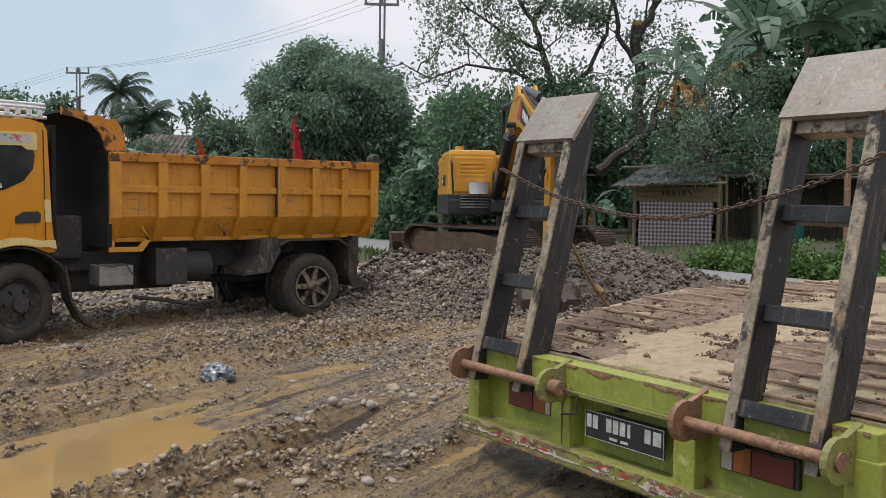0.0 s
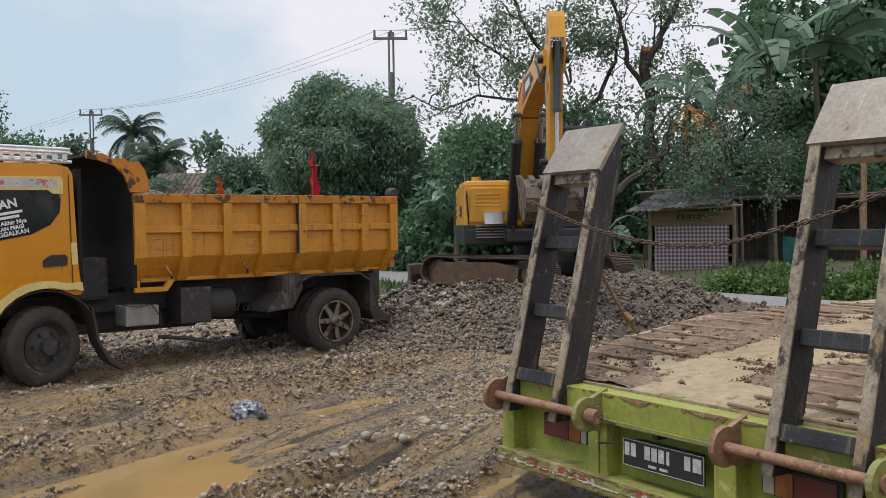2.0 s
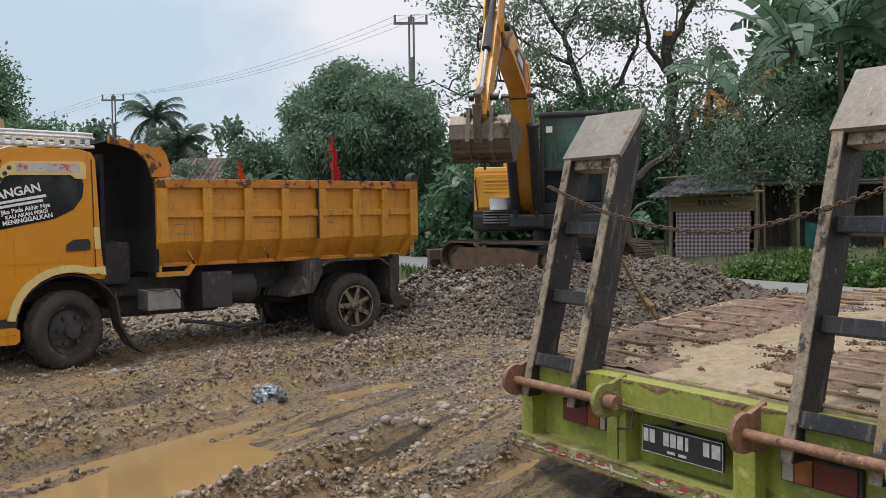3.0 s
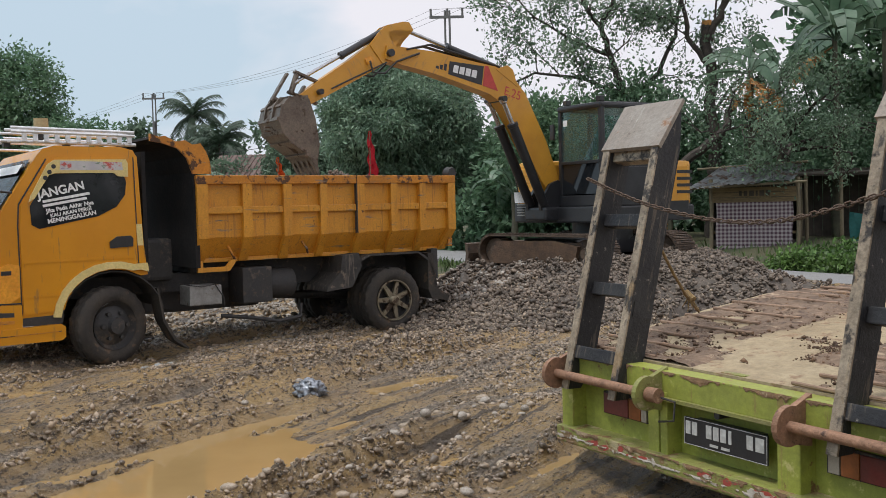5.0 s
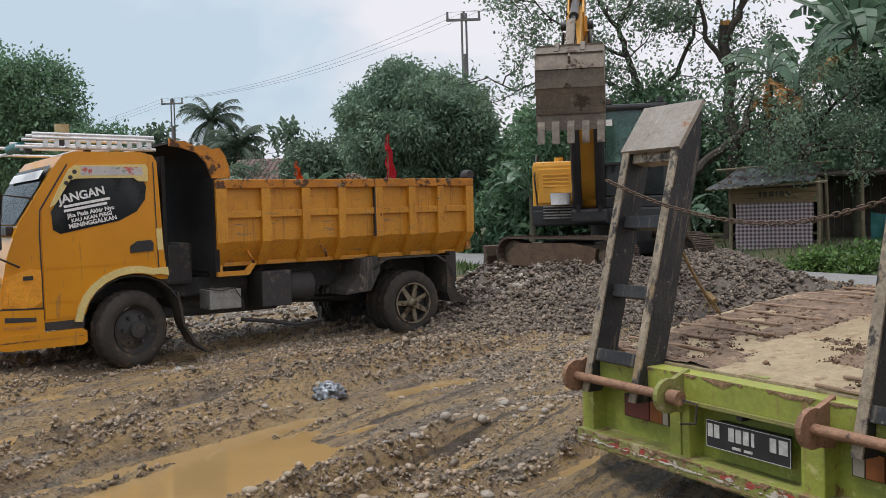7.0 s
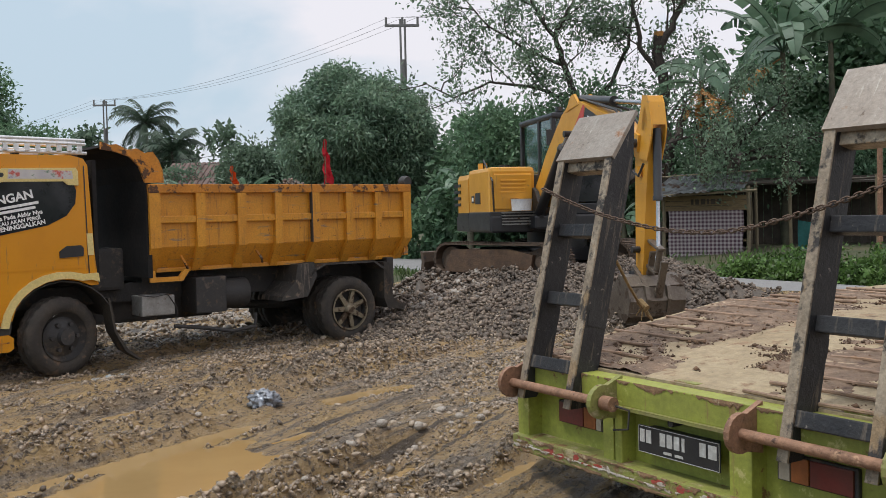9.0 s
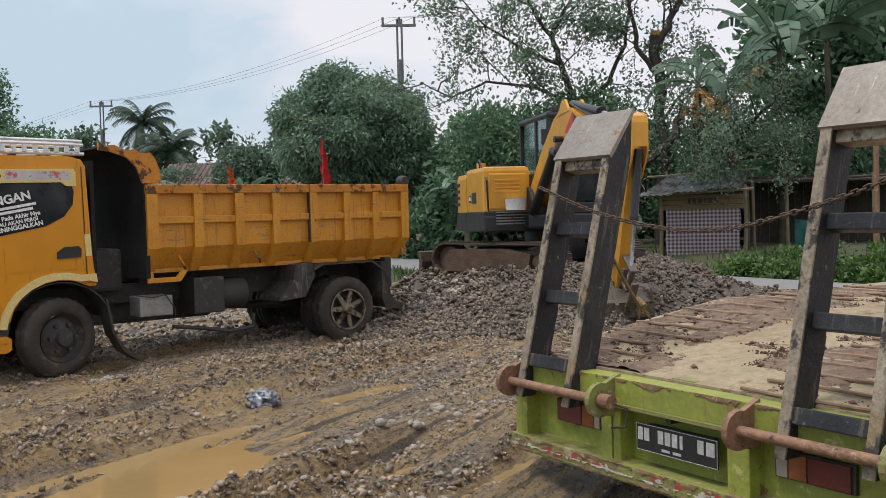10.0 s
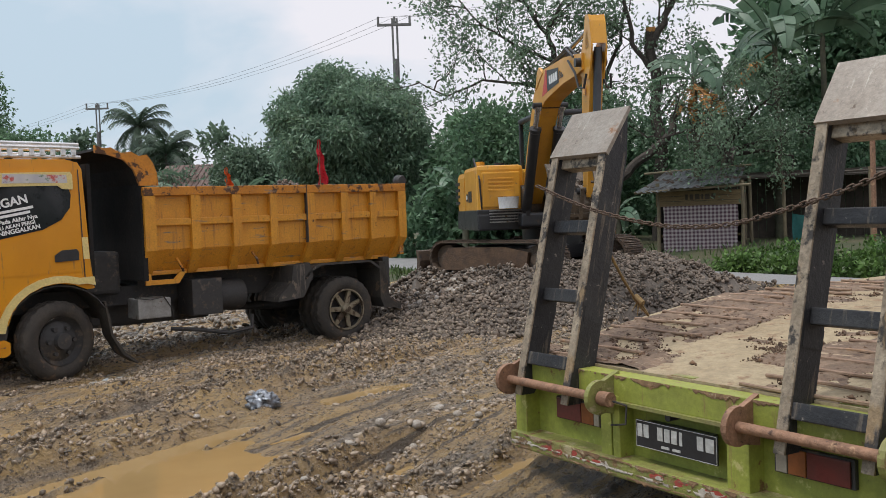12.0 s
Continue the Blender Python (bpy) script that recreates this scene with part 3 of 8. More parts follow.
GX, GY = axis_steps(-5.0, 4.2, 0.032, -600, 600), axis_steps(3.3, 11.6, 0.032, -200, 900)
verts = [(x, y, terrain(x, y)) for y in GY for x in GX]
nx, ny = len(GX), len(GY)
idx = np.arange(nx * ny).reshape(ny, nx)
quads = np.stack([idx[:-1, :-1], idx[:-1, 1:], idx[1:, 1:], idx[1:, :-1]], -1).reshape(-1, 4)
ground = raw_mesh("ground", verts, quads, MUD, smooth=True)
ground.data.materials.append(GRASS_SOIL)
ground.data.materials.append(GRAVEL_BED)
cx_, cy_ = np.meshgrid((GX[:-1] + GX[1:]) / 2, (GY[:-1] + GY[1:]) / 2)
far_side = (cx_ * ROAD_N.x + cy_ * ROAD_N.y > 13.25) | (np.hypot(cx_, cy_) > 60) | ((cx_ * ROAD_N.x + cy_ * ROAD_N.y > 8.8) & (cy_ > 19.5))
slot = far_side.astype(np.int32)
for j in range(ny - 1):
    if 10 < cy_[j, 0] < 20:
        for i in range(nx - 1):
            if -2 < cx_[j, i] < 8 and pile_height(cx_[j, i], cy_[j, i]) > 0.05:
                slot[j, i] = 2
ground.data.polygons.foreach_set("material_index", slot.ravel())
tagged(ground, "rutted wet brown mud with gravel and tyre tracks", "ground", kind="structure")

bm = bmesh.new()
ring = [bm.verts.new((-1.3 + 5.2 * math.cos(a), 6.3 + 3.6 * math.sin(a), -0.012)) for a in (2 * math.pi * k / 40 for k in range(40))]
bm.faces.new(ring)
tagged(part("water", bm, WATER), "shallow brown muddy puddle water in the ruts", "puddle", kind="structure")

bm = bmesh.new()
rd = Vector((-0.456, 0.89, 0))
rows = []
for k in range(61):
    s = -60 + k * 4
    rows.append([bm.verts.new(ROAD_N * o + rd * s + Vector((0, 0, z))) for o, z in ((10.4, 0.16), (10.4, 0.235), (11.8, 0.26), (13.2, 0.235), (13.2, 0.16))])
for a, b in zip(rows, rows[1:]):
    for k in range(4):
        bm.faces.new((a[k], a[k + 1], b[k + 1], b[k]))
tagged(part("road", bm, ASPHALT), "grey asphalt road behind the gravel heap", "road", kind="structure")


# ---- dump truck ----
def wheel(parent, x, y, rz, rim_mat, dark=False, r=0.4, width=0.23, m0=None):
    """A tyre with lugs and a dished rim; its outer face looks along -y."""
    hub = thing("wheel", (m0 or Matrix()) @ pose(x, y, r, 0, 0, rz), "", "")
    hub.parent = parent
    bm = bmesh.new()
    rows = []
    for rad, y, off in ((0.24, 0.02, None), (0.26, 0.0, None), (0.31, -0.012, None), (0.36, 0.0, None), (0.386, 0.028, None), (0.399, 0.036, 0), (0.399, 0.09, 0), (0.386, 0.1, None), (0.386, 0.11, None), (0.399, 0.118, 1), (0.399, width - 0.118, 1), (0.386, width - 0.108, None), (0.386, width - 0.1, None), (0.399, width - 0.09, 0), (0.399, width - 0.036, 0), (0.386, width - 0.028, None), (0.36, width, None), (0.31, width + 0.01, None), (0.24, width - 0.02, None)):
        ring = []
        for k in range(96):
            a = 2 * math.pi * k / 96
            rr = rad if off is None or ((k + off) // 2) % 2 == 0 else 0.39
            ring.append(bm.verts.new((rr * math.cos(a), y, rr * math.sin(a))))
        rows.append(ring)
    for p, q in zip(rows, rows[1:]):
        for k in range(96):
            bm.faces.new((p[k], p[(k + 1) % 96], q[(k + 1) % 96], q[k]))
    tyre = part("tyre", bm, RUBBER, hub, "muddy black rubber tyre", smooth=True)
    bm = bmesh.new()
    if dark:
        lathe(bm, [(0.245, 0.0), (0.235, 0.03), (0.2, 0.06), (0.15, 0.03), (0.09, 0.0), (0.08, -0.05), (0.0, -0.055)], 32)
        for k in range(6):
            a = 2 * math.pi * k / 6
            tube(bm, [(0.14 * math.cos(a), 0.03, 0.14 * math.sin(a)), (0.14 * math.cos(a), -0.015, 0.14 * math.sin(a))], 0.022, 8)
        part("rim", bm, BLACK, hub, "black steel rim with wheel nuts", smooth=True)
    else:
        lathe(bm, [(0.25, 0.0), (0.235, 0.02), (0.225, 0.09), (0.12, 0.1), (0.0, 0.1)], 36)
        part("rim", bm, BLACK, hub, "dark dished wheel rim", smooth=True)
        for k in range(7):
            mm = Matrix.Rotation(2 * math.pi * (k + 0.3) / 7, 4, "Y")
            bm = bmesh.new()
            prism(bm, [(-0.034, 0.05), (0.034, 0.05), (0.022, 0.232), (-0.022, 0.232)], 0.012, 0.05, m=mm)
            part("spoke", bm, rim_mat, hub, bevel=0.005)
        bm = lathe(bmesh.new(), [(0.075, 0.05), (0.07, 0.0), (0.05, -0.03), (0.0, -0.035)], 20)
        part("hub_cap", bm, rim_mat, hub, smooth=True)
        bm = lathe(bmesh.new(), [(0.25, 0.0), (0.25, -0.012), (0.232, -0.012), (0.228, 0.02)], 36)
        part("rim_lip", bm, rim_mat, hub, smooth=True)
    return hub


def text_decal(body, size, x, z, tilt, parent, y):
    cu = bpy.data.curves.new("lettering", "FONT")
    cu.body, cu.size, cu.extrude, cu.align_x, cu.offset = body, size, 0.0008, "LEFT", size * 0.03
    cu.materials.append(WHITE)
    ob = new("lettering", cu)
    ob.parent = parent
    ob.matrix_basis = Matrix.Translation((x, y, z)) @ Matrix.Rotation(radians(-tilt), 4, "Y") @ Matrix.Rotation(radians(90), 4, "X")
    return ob


def build_truck():
    truck = thing("dump_truck", pose(-0.619, 11.524, 0.0, 0, 0, 36.19), "orange dump truck with worn steel tipper bed standing on mud", "truck")
    W = 1.93
    # bed: floor, walls, ribs, rails
    bm = bmesh.new()
    bx(bm, -2.44, 0.86, 0.19, W - 0.19, 0.985, 1.03)
    part("bed_floor", bm, ORANGE_WORN, truck)
    for y0, s in ((0.0, 1), (W - 0.03, -1)):
        f = (lambda y: y) if s == 1 else (lambda y: W - 0.03 - y)
        bm = bmesh.new()
        prism(bm, [(-2.46, 1.24), (0.9, 1.24), (0.9, 1.88), (-2.46, 1.88)], *sorted((f(0.02), f(0.055))))
        part("side_panel", bm, ORANGE, truck, "dented orange side wall of the bed")
        bm = bmesh.new()
        vs = [bm.verts.new((x, f(y), z)) for x, y, z in ((-2.46, 0.015, 1.25), (0.9, 0.015, 1.25), (0.84, 0.19, 1.0), (-2.46, 0.19, 1.0), (-2.46, 0.055, 1.25), (0.9, 0.055, 1.25), (0.84, 0.23, 1.0), (-2.46, 0.23, 1.0))]
        for q in ((0, 1, 2, 3), (7, 6, 5, 4), (0, 4, 5, 1), (3, 2, 6, 7), (1, 5, 6, 2), (0, 3, 7, 4)):
            bm.faces.new([vs[i] for i in q])
        part("sloped_skirt", bm, ORANGE, truck)
        for x0, x1 in ((-2.48, -2.36), (-1.96, -1.854), (-1.472, -1.367), (-1.007, -0.915), (-0.517, -0.412), (-0.041, 0.055), (0.382, 0.474), (0.815, 0.93)):
            bm = bmesh.new()
            pts = [(f(-0.045), 1.9), (f(-0.045), 1.24), (f(0.125), 0.985), (f(0.2), 0.985), (f(0.03), 1.24), (f(0.03), 1.9)]
            vs = [[bm.verts.new((x - (0.06 if (z < 1 and x > 0.7) else 0.0), y, z)) for y, z in pts] for x in (x0, x1)]
            bm.faces.new(vs[0]); bm.faces.new(vs[1][::-1])
            for i in range(6):
                bm.faces.new((vs[0][i], vs[1][i], vs[1][(i + 1) % 6], vs[0][(i + 1) % 6]))
            part("rib", bm, ORANGE, truck, bevel=0.006)
        part("top_rail", box(-2.485, 0.93, *sorted((f(-0.05), f(0.07))), 1.82, 1.915), ORANGE_WORN, truck, "scraped top rail with dried mud", bevel=0.008)
        part("middle_rail", box(-2.36, 0.82, *sorted((f(-0.03), f(0.03))), 1.502, 1.578), ORANGE, truck, bevel=0.008)
        part("lower_rail", box(-2.46, 0.84, *sorted((f(0.15), f(0.24))), 0.975, 1.02), ORANGE, truck, bevel=0.006)
        # hook, tab, hinge knob
        bm = tube(bmesh.new(), [(-2.1, f(0.08), 1.15), (-2.06, f(0.05), 1.05), (-2.02, f(0.09), 1.0)], 0.014, 8)
        part("hook", bm, ORANGE_WORN, truck)
        bm = tube(bmesh.new(), [(-1.2, f(0.08), 1.17), (-1.15, f(0.05), 1.08), (-1.12, f(0.09), 1.03)], 0.014, 8)
        part("hook", bm, ORANGE_WORN, truck)
        bm = bmesh.new()
        for pts in ([(-2.48, 0.88), (-2.12, 0.88), (-2.03, 1.0), (-2.1, 1.0), (-2.16, 0.93), (-2.48, 0.93)], [(-2.48, 0.88), (-2.42, 0.88), (-2.42, 1.0), (-2.48, 1.0)]):
            prism(bm, pts, *sorted((f(0.0 if len(pts) > 4 else 0.002), f(0.04))))
        part("step_bracket", bm, ORANGE, truck)
        bm = lathe(bmesh.new(), [(0.0, -0.05), (0.06, -0.05), (0.075, -0.02), (0.075, 0.05), (0.06, 0.08), (0.0, 0.08)], 14, m=Matrix.Translation((0.9, f(0.02), 1.95)))
        part("tailgate_hinge", bm, BLACK, truck, "rusted tailgate hinge", smooth=True)
    part("headboard", box(-2.5, -2.45, 0.0, W - 0.03, 0.93, 2.24), MATT_BLACK, truck, "black front wall of the bed")
    part("tailgate", box(0.86, 0.92, 0.03, W - 0.06, 1.02, 1.9), ORANGE_WORN, truck, bevel=0.006)
    # cab guard: two cheek plates and a canopy
    for y in (-0.01, W - 0.06):
        bm = prism(bmesh.new(), [(-2.95, 2.27), (-2.82, 2.25), (-2.66, 2.2), (-2.56, 2.1), (-2.5, 1.93), (-2.3, 1.93), (-2.31, 2.06), (-2.35, 2.17), (-2.41, 2.255), (-2.5, 2.24), (-2.58, 2.285), (-2.68, 2.27), (-2.79, 2.325), (-2.86, 2.315), (-2.95, 2.345)], y, y + 0.04)
        part("guard_cheek", bm, ORANGE_WORN, truck, "torn rusty orange cheek plate of the cab guard", bevel=0.004)
    bm = bmesh.new()
    arc = [(-2.95, 2.29), (-2.8, 2.265), (-2.66, 2.215), (-2.56, 2.12), (-2.5, 1.95)]
    prism(bm, arc + [(x + 0.02, z + 0.03) for x, z in arc[::-1]], 0.03, W - 0.07)
    part("canopy", bm, MATT_BLACK, truck)
    part("cab_back_sheet", box(-3.04, -3.0, 0.02, 1.7, 0.95, 2.16), MATT_BLACK, truck, "black sheet behind the cab")
    part("seam_strip", box(-0.526, -0.514, -0.05, 0.0, 1.24, 1.92), BLACK, truck, "dark welded seam across the bed wall")
    # chassis
    for y in (0.55, 1.25):
        part("chassis_rail", box(-4.3, 0.75, y - 0.05, y + 0.05, 0.66, 0.86), BLACK, truck)
    part("hoist_frame", box(-2.4, 0.6, 0.45, 1.4, 0.86, 0.98), BLACK, truck)
    part("gearbox", box(-2.9, -1.5, 0.6, 1.2, 0.42, 0.7), BLACK, truck, bevel=0.04)
    part("propeller_shaft", rod((-1.5, 0.9, 0.52), (0, 0.9, 0.42), 0.05, 12), BLACK, truck)
    part("rear_axle", rod((0, 0.2, 0.4), (0, 1.7, 0.4), 0.08, 14), BLACK, truck)
    part("front_axle", rod((-3.37, 0.25, 0.36), (-3.37, 1.6, 0.36), 0.06, 12), BLACK, truck)
    bm = box(-1.93, -1.57, 0.1, 0.5, 0.5, 0.9)
    part("battery_box", bm, BLACK, truck, "black battery box", bevel=0.015)
    bm = lathe(bmesh.new(), [(0, 0), (0.165, 0), (0.175, 0.02), (0.175, 0.38), (0.165, 0.4), (0, 0.4)], 20, m=Matrix.Translation((-1.24, 0.32, 0.69)) @ Matrix.Rotation(radians(90), 4, "Z"))
    part("air_tank", bm, BLACK, truck, smooth=True)
    part("tool_box", box(-2.58, -2.22, 0.0, 0.3, 0.53, 0.74), GREY_METAL, truck, "grey sheet metal tool box tied with wire", bevel=0.012)
    bm = tube(bmesh.new(), [(-2.62, -0.01, 0.76), (-2.45, -0.015, 0.73), (-2.3, -0.01, 0.75), (-2.2, 0.0, 0.6), (-2.19, 0.02, 0.5)], 0.006, 6)
    part("wire", bm, BLACK, truck)
    bm = tube(bmesh.new(), [(-2.15, 0.2, 0.38), (-1.8, 0.15, 0.33), (-1.5, 0.12, 0.27), (-1.22, 0.12, 0.3), (-1.2, 0.14, 0.45)], 0.022, 8)
    part("guard_pipe", bm, BLACK, truck)
    part("air_filter", box(-2.98, -2.62, 0.35, 0.8, 0.8, 1.25), BLACK, truck, bevel=0.04)
    # wheels
    wheel(truck, 0, 0.0, 0, RIM)
    wheel(truck, 0, 0.27, 0, RIM, True)
    for y in (1.43, 1.7):
        wheel(truck, 0, y, 0, RIM, True)
    wheel(truck, -3.37, 0.0, 17, RIM, True)
    wheel(truck, -3.37, 1.5, 17, RIM, True)
    # rear fender, mudflaps
    for y in (-0.02, 1.42):
        bm = bmesh.new()
        a = [(-0.56, 0.8), (-0.47, 0.9), (-0.34, 0.955), (0.36, 0.955), (0.5, 0.86), (0.57, 0.7), (0.6, 0.52)]
        b = [(x * 1.04, z + 0.02) for x, z in a[::-1]]
        prism(bm, a + b, y, y + 0.52)
        part("fender", bm, DUSTY, truck, "dusty black rear fender")
        bm = prism(bmesh.new(), [(-0.72, 0.98), (-0.5, 1.0), (-0.46, 0.84), (-0.6, 0.6), (-0.94, 0.57), (-0.93, 0.62), (-0.76, 0.78)], y, y + 0.5)
        part("front_mudflap", bm, DUSTY, truck)
        bm = prism(bmesh.new(), [(0.5, 0.95), (0.58, 0.95), (0.64, 0.5), (0.82, 0.4), (0.8, 0.34), (0.55, 0.38), (0.5, 0.5)], y, y + 0.5)
        part("rear_mudflap", bm, RUBBER, truck, "curled rubber mudflap")
    bm = prism(bmesh.new(), [(-2.93, 0.75), (-2.91, 0.75), (-2.85, 0.4), (-2.74, 0.21), (-2.6, 0.095), (-2.61, 0.08), (-2.76, 0.185), (-2.875, 0.4)], 0.0, 0.26)
    part("front_wheel_mudflap", bm, RUBBER, truck, "hanging rubber mudflap behind the front wheel")
    part("tail_lamp_bracket", box(0.6, 0.7, 0.05, 0.5, 0.62, 1.0), BLACK, truck, bevel=0.01)
    # cab shell
    arch = [(-3.37 + 0.52 * math.cos(radians(d)), 0.47 + 0.5 * math.sin(radians(d))) for d in range(-6, 187, 16)]
    prof = [(-3.03, 0.62), (-3.05, 1.2), (-3.09, 2.1), (-3.13, 2.17), (-3.25, 2.2), (-3.9, 2.2), (-4.0, 2.17), (-4.06, 2.1), (-4.44, 1.5), (-4.55, 1.2), (-4.62, 0.85), (-4.63, 0.55), (-3.9, 0.45)] + [p for p in arch[::-1] if p[1] > 0.46]
    prof[0] = (-3.02, 0.9)
    prof = [p for p in prof if not (p[0] > -3.03 and p[1] < 0.89)]
    bm = prism(bmesh.new(), prof, 0.0, 1.72)
    cab = part("cab", bm, ORANGE_CAB, truck, "glossy orange truck cab", bevel=0.02)
    # wheel well, door, window, trims: on the near side and the far side
    for f in (lambda y: -y, lambda y: 1.72 + y):
        def panel(name, pts, t0, t1, mat, label="", bevel=0.0):
            return part(name, prism(bmesh.new(), pts, *sorted((f(t0), f(t1)))), mat, cab, label, bevel=bevel)
        door = [(-3.13, 1.0), (-3.15, 2.06), (-3.2, 2.11), (-3.86, 2.1), (-3.96, 2.05), (-4.22, 1.62), (-4.235, 1.4), (-4.23, 0.58), (-3.86, 0.6), (-3.8, 0.78), (-3.66, 0.95), (-3.5, 1.0)]
        panel("door", door, 0.0, 0.016, ORANGE_CAB, "orange cab door with moulded lower line", 0.006)
        panel("door_moulding", [(-4.23, 1.07), (-3.13, 1.075), (-3.13, 1.11), (-4.23, 1.105)], 0.014, 0.022, ORANGE_CAB, "", 0.003)
        panel("door_seam", [(-3.115, 1.0), (-3.105, 1.0), (-3.125, 2.1), (-3.135, 2.1)], 0.0, 0.004, PLASTIC)
        panel("side_window", [(-4.13, 1.44), (-4.14, 1.62), (-3.95, 1.93), (-3.25, 1.95), (-3.215, 1.85), (-3.23, 1.72), (-3.32, 1.6), (-3.5, 1.51), (-4.06, 1.40)], 0.014, 0.022, GLASS_DARK, "dark tinted side window", 0.003)
        panel("window_visor", [(-4.15, 1.66), (-4.13, 1.72), (-3.97, 2.02), (-3.9, 2.065), (-3.22, 2.075), (-3.2, 2.04), (-3.2, 1.9), (-3.3, 1.905), (-3.34, 1.94), (-3.9, 1.935), (-3.96, 1.915), (-4.1, 1.69)], 0.022, 0.05, CREAM, "cream window visor with a faded coloured sticker", 0.004)
        panel("sticker", [(-3.86, 1.965), (-3.25, 1.965), (-3.26, 2.045), (-3.85, 2.055)], 0.05, 0.0525, STICKER, "faded many-coloured vinyl sticker")
        for x, z in ((-3.915, 2.0), (-3.955, 1.945), (-3.995, 1.89)):
            bm = lathe(bmesh.new(), [(0.0, 0.0), (0.022, 0.0), (0.022, 0.004), (0, 0.004)], 12, m=Matrix.Translation((x, f(0.053), z)))
            part("visor_hole", bm, PLASTIC, cab)
        panel("door_handle", [(-3.40, 1.185), (-3.17, 1.195), (-3.165, 1.275), (-3.19, 1.305), (-3.33, 1.3), (-3.4, 1.25)], 0.014, 0.034, PLASTIC, "black recessed door handle", 0.006)
        panel("door_seam", [(-4.25, 0.58), (-4.238, 0.58), (-4.245, 1.42), (-4.257, 1.42)], 0.0, 0.004, PLASTIC)
        panel("door_seam", [(-4.257, 1.42), (-4.245, 1.42), (-4.232, 1.63), (-3.967, 2.07), (-3.977, 2.08), (-4.243, 1.64)], 0.0, 0.004, PLASTIC)
        panel("door_crease", [(-4.2, 0.735), (-3.8, 0.745), (-3.78, 0.768), (-4.2, 0.758)], 0.014, 0.021, ORANGE_CAB, "", 0.003)
        panel("lamp_gap", [(-4.25, 0.688), (-4.25, 0.7), (-4.64, 0.71), (-4.64, 0.695)], 0.0, 0.026, PLASTIC)
        panel("bumper_slot", [(-4.32, 0.505), (-4.32, 0.535), (-4.62, 0.545), (-4.62, 0.51)], 0.03, 0.034, ORANGE_WORN)
        # darker orange strip painting the thin shadow line along the step
        panel("step_groove", [(-3.9, 0.395), (-4.7, 0.38), (-4.7, 0.39), (-3.9, 0.405)], 0.045, 0.048, ORANGE_WORN)
        panel("cream_stripe", [(-3.055, 1.2), (-3.115, 1.2), (-3.125, 1.42), (-3.065, 1.42)], 0.0, 0.006, CREAM)
        a = [(-3.37 + 0.53 * math.cos(radians(d)), 0.48 + 0.5 * math.sin(radians(d))) for d in range(70, 187, 13)]
        b = [(-3.37 + 0.60 * math.cos(radians(d)), 0.48 + 0.57 * math.sin(radians(d))) for d in range(70, 187, 13)]
        panel("fender_trim", [(-3.02, 0.93), (-3.1, 0.955)] + a + b[::-1] + [(-3.03, 1.02)], 0.0, 0.045, CREAM, "cream wheel arch trim", 0.008)
        panel("corner_lamp", [(-4.255, 0.76), (-4.255, 1.06), (-4.35, 1.08), (-4.58, 1.0), (-4.61, 0.72), (-4.35, 0.70)], 0.0, 0.02, AMBER_LENS, "amber corner lamp", 0.008)
        panel("indicator_lens", [(-4.42, 0.74), (-4.56, 0.74), (-4.55, 0.88), (-4.42, 0.9)], 0.02, 0.03, AMBER_LENS, "amber indicator lens", 0.003)
        panel("side_marker", [(-4.33, 0.97), (-4.42, 0.97), (-4.42, 1.01), (-4.33, 1.01)], 0.02, 0.026, PLASTIC)
        panel("bumper_end", [(-4.25, 0.46), (-4.25, 0.68), (-4.7, 0.7), (-4.72, 0.45)], 0.0, 0.03, ORANGE_CAB, "", 0.01)
        panel("bumper_slot", [(-4.32, 0.57), (-4.32, 0.61), (-4.6, 0.63), (-4.6, 0.58)], 0.03, 0.034, BLACK)
        panel("step_board", [(-3.86, 0.34), (-3.86, 0.44), (-3.9, 0.47), (-4.7, 0.45), (-4.72, 0.34), (-4.6, 0.31), (-3.9, 0.31)], -0.02, 0.045, ORANGE_CAB, "yellow side step board", 0.01)
        panel("sill_gap", [(-3.88, 0.47), (-3.86, 0.56), (-4.24, 0.55), (-4.24, 0.47)], 0.0, 0.004, BLACK)
    part("wheel_well", prism(bmesh.new(), [(x, z - 0.012) for x, z in arch if z > 0.46] + [(-3.37 + (x + 3.37) * 0.97, 0.47 + (z - 0.47) * 0.95) for x, z in arch[::-1] if z > 0.46], 0.01, 1.7), BLACK, cab)
    bm = bmesh.new()
    vs = [bm.verts.new(p) for p in ((-4.085, 0.09, 2.07), (-4.085, 1.63, 2.07), (-4.452, 1.66, 1.5), (-4.452, 0.06, 1.5))]
    bm.faces.new(vs)
    bmesh.ops.solidify(bm, geom=bm.faces, thickness=0.012)
    part("windshield", bm, GLASS_DARK, cab, "tinted windshield with a white sun strip", m=Matrix.Translation((-0.012, 0, 0.004)))
    bm = bmesh.new()
    vs = [bm.verts.new(p) for p in ((-4.135, 0.15, 2.02), (-4.135, 1.57, 2.02), (-4.19, 1.57, 1.93), (-4.19, 0.15, 1.93))]
    bm.faces.new(vs)
    part("sun_strip", bm, WHITE, cab, m=Matrix.Translation((-0.016, 0, 0.01)))
    part("front_grille", box(-4.66, -4.62, 0.3, 1.42, 0.7, 1.0), PLASTIC, cab, bevel=0.01)
    part("bumper", box(-4.74, -4.62, 0.0, 1.72, 0.42, 0.66), ORANGE_CAB, cab, bevel=0.03)
    part("headlamp", box(-4.66, -4.6, 0.06, 0.3, 0.75, 0.95), GREY_METAL, cab, bevel=0.01)
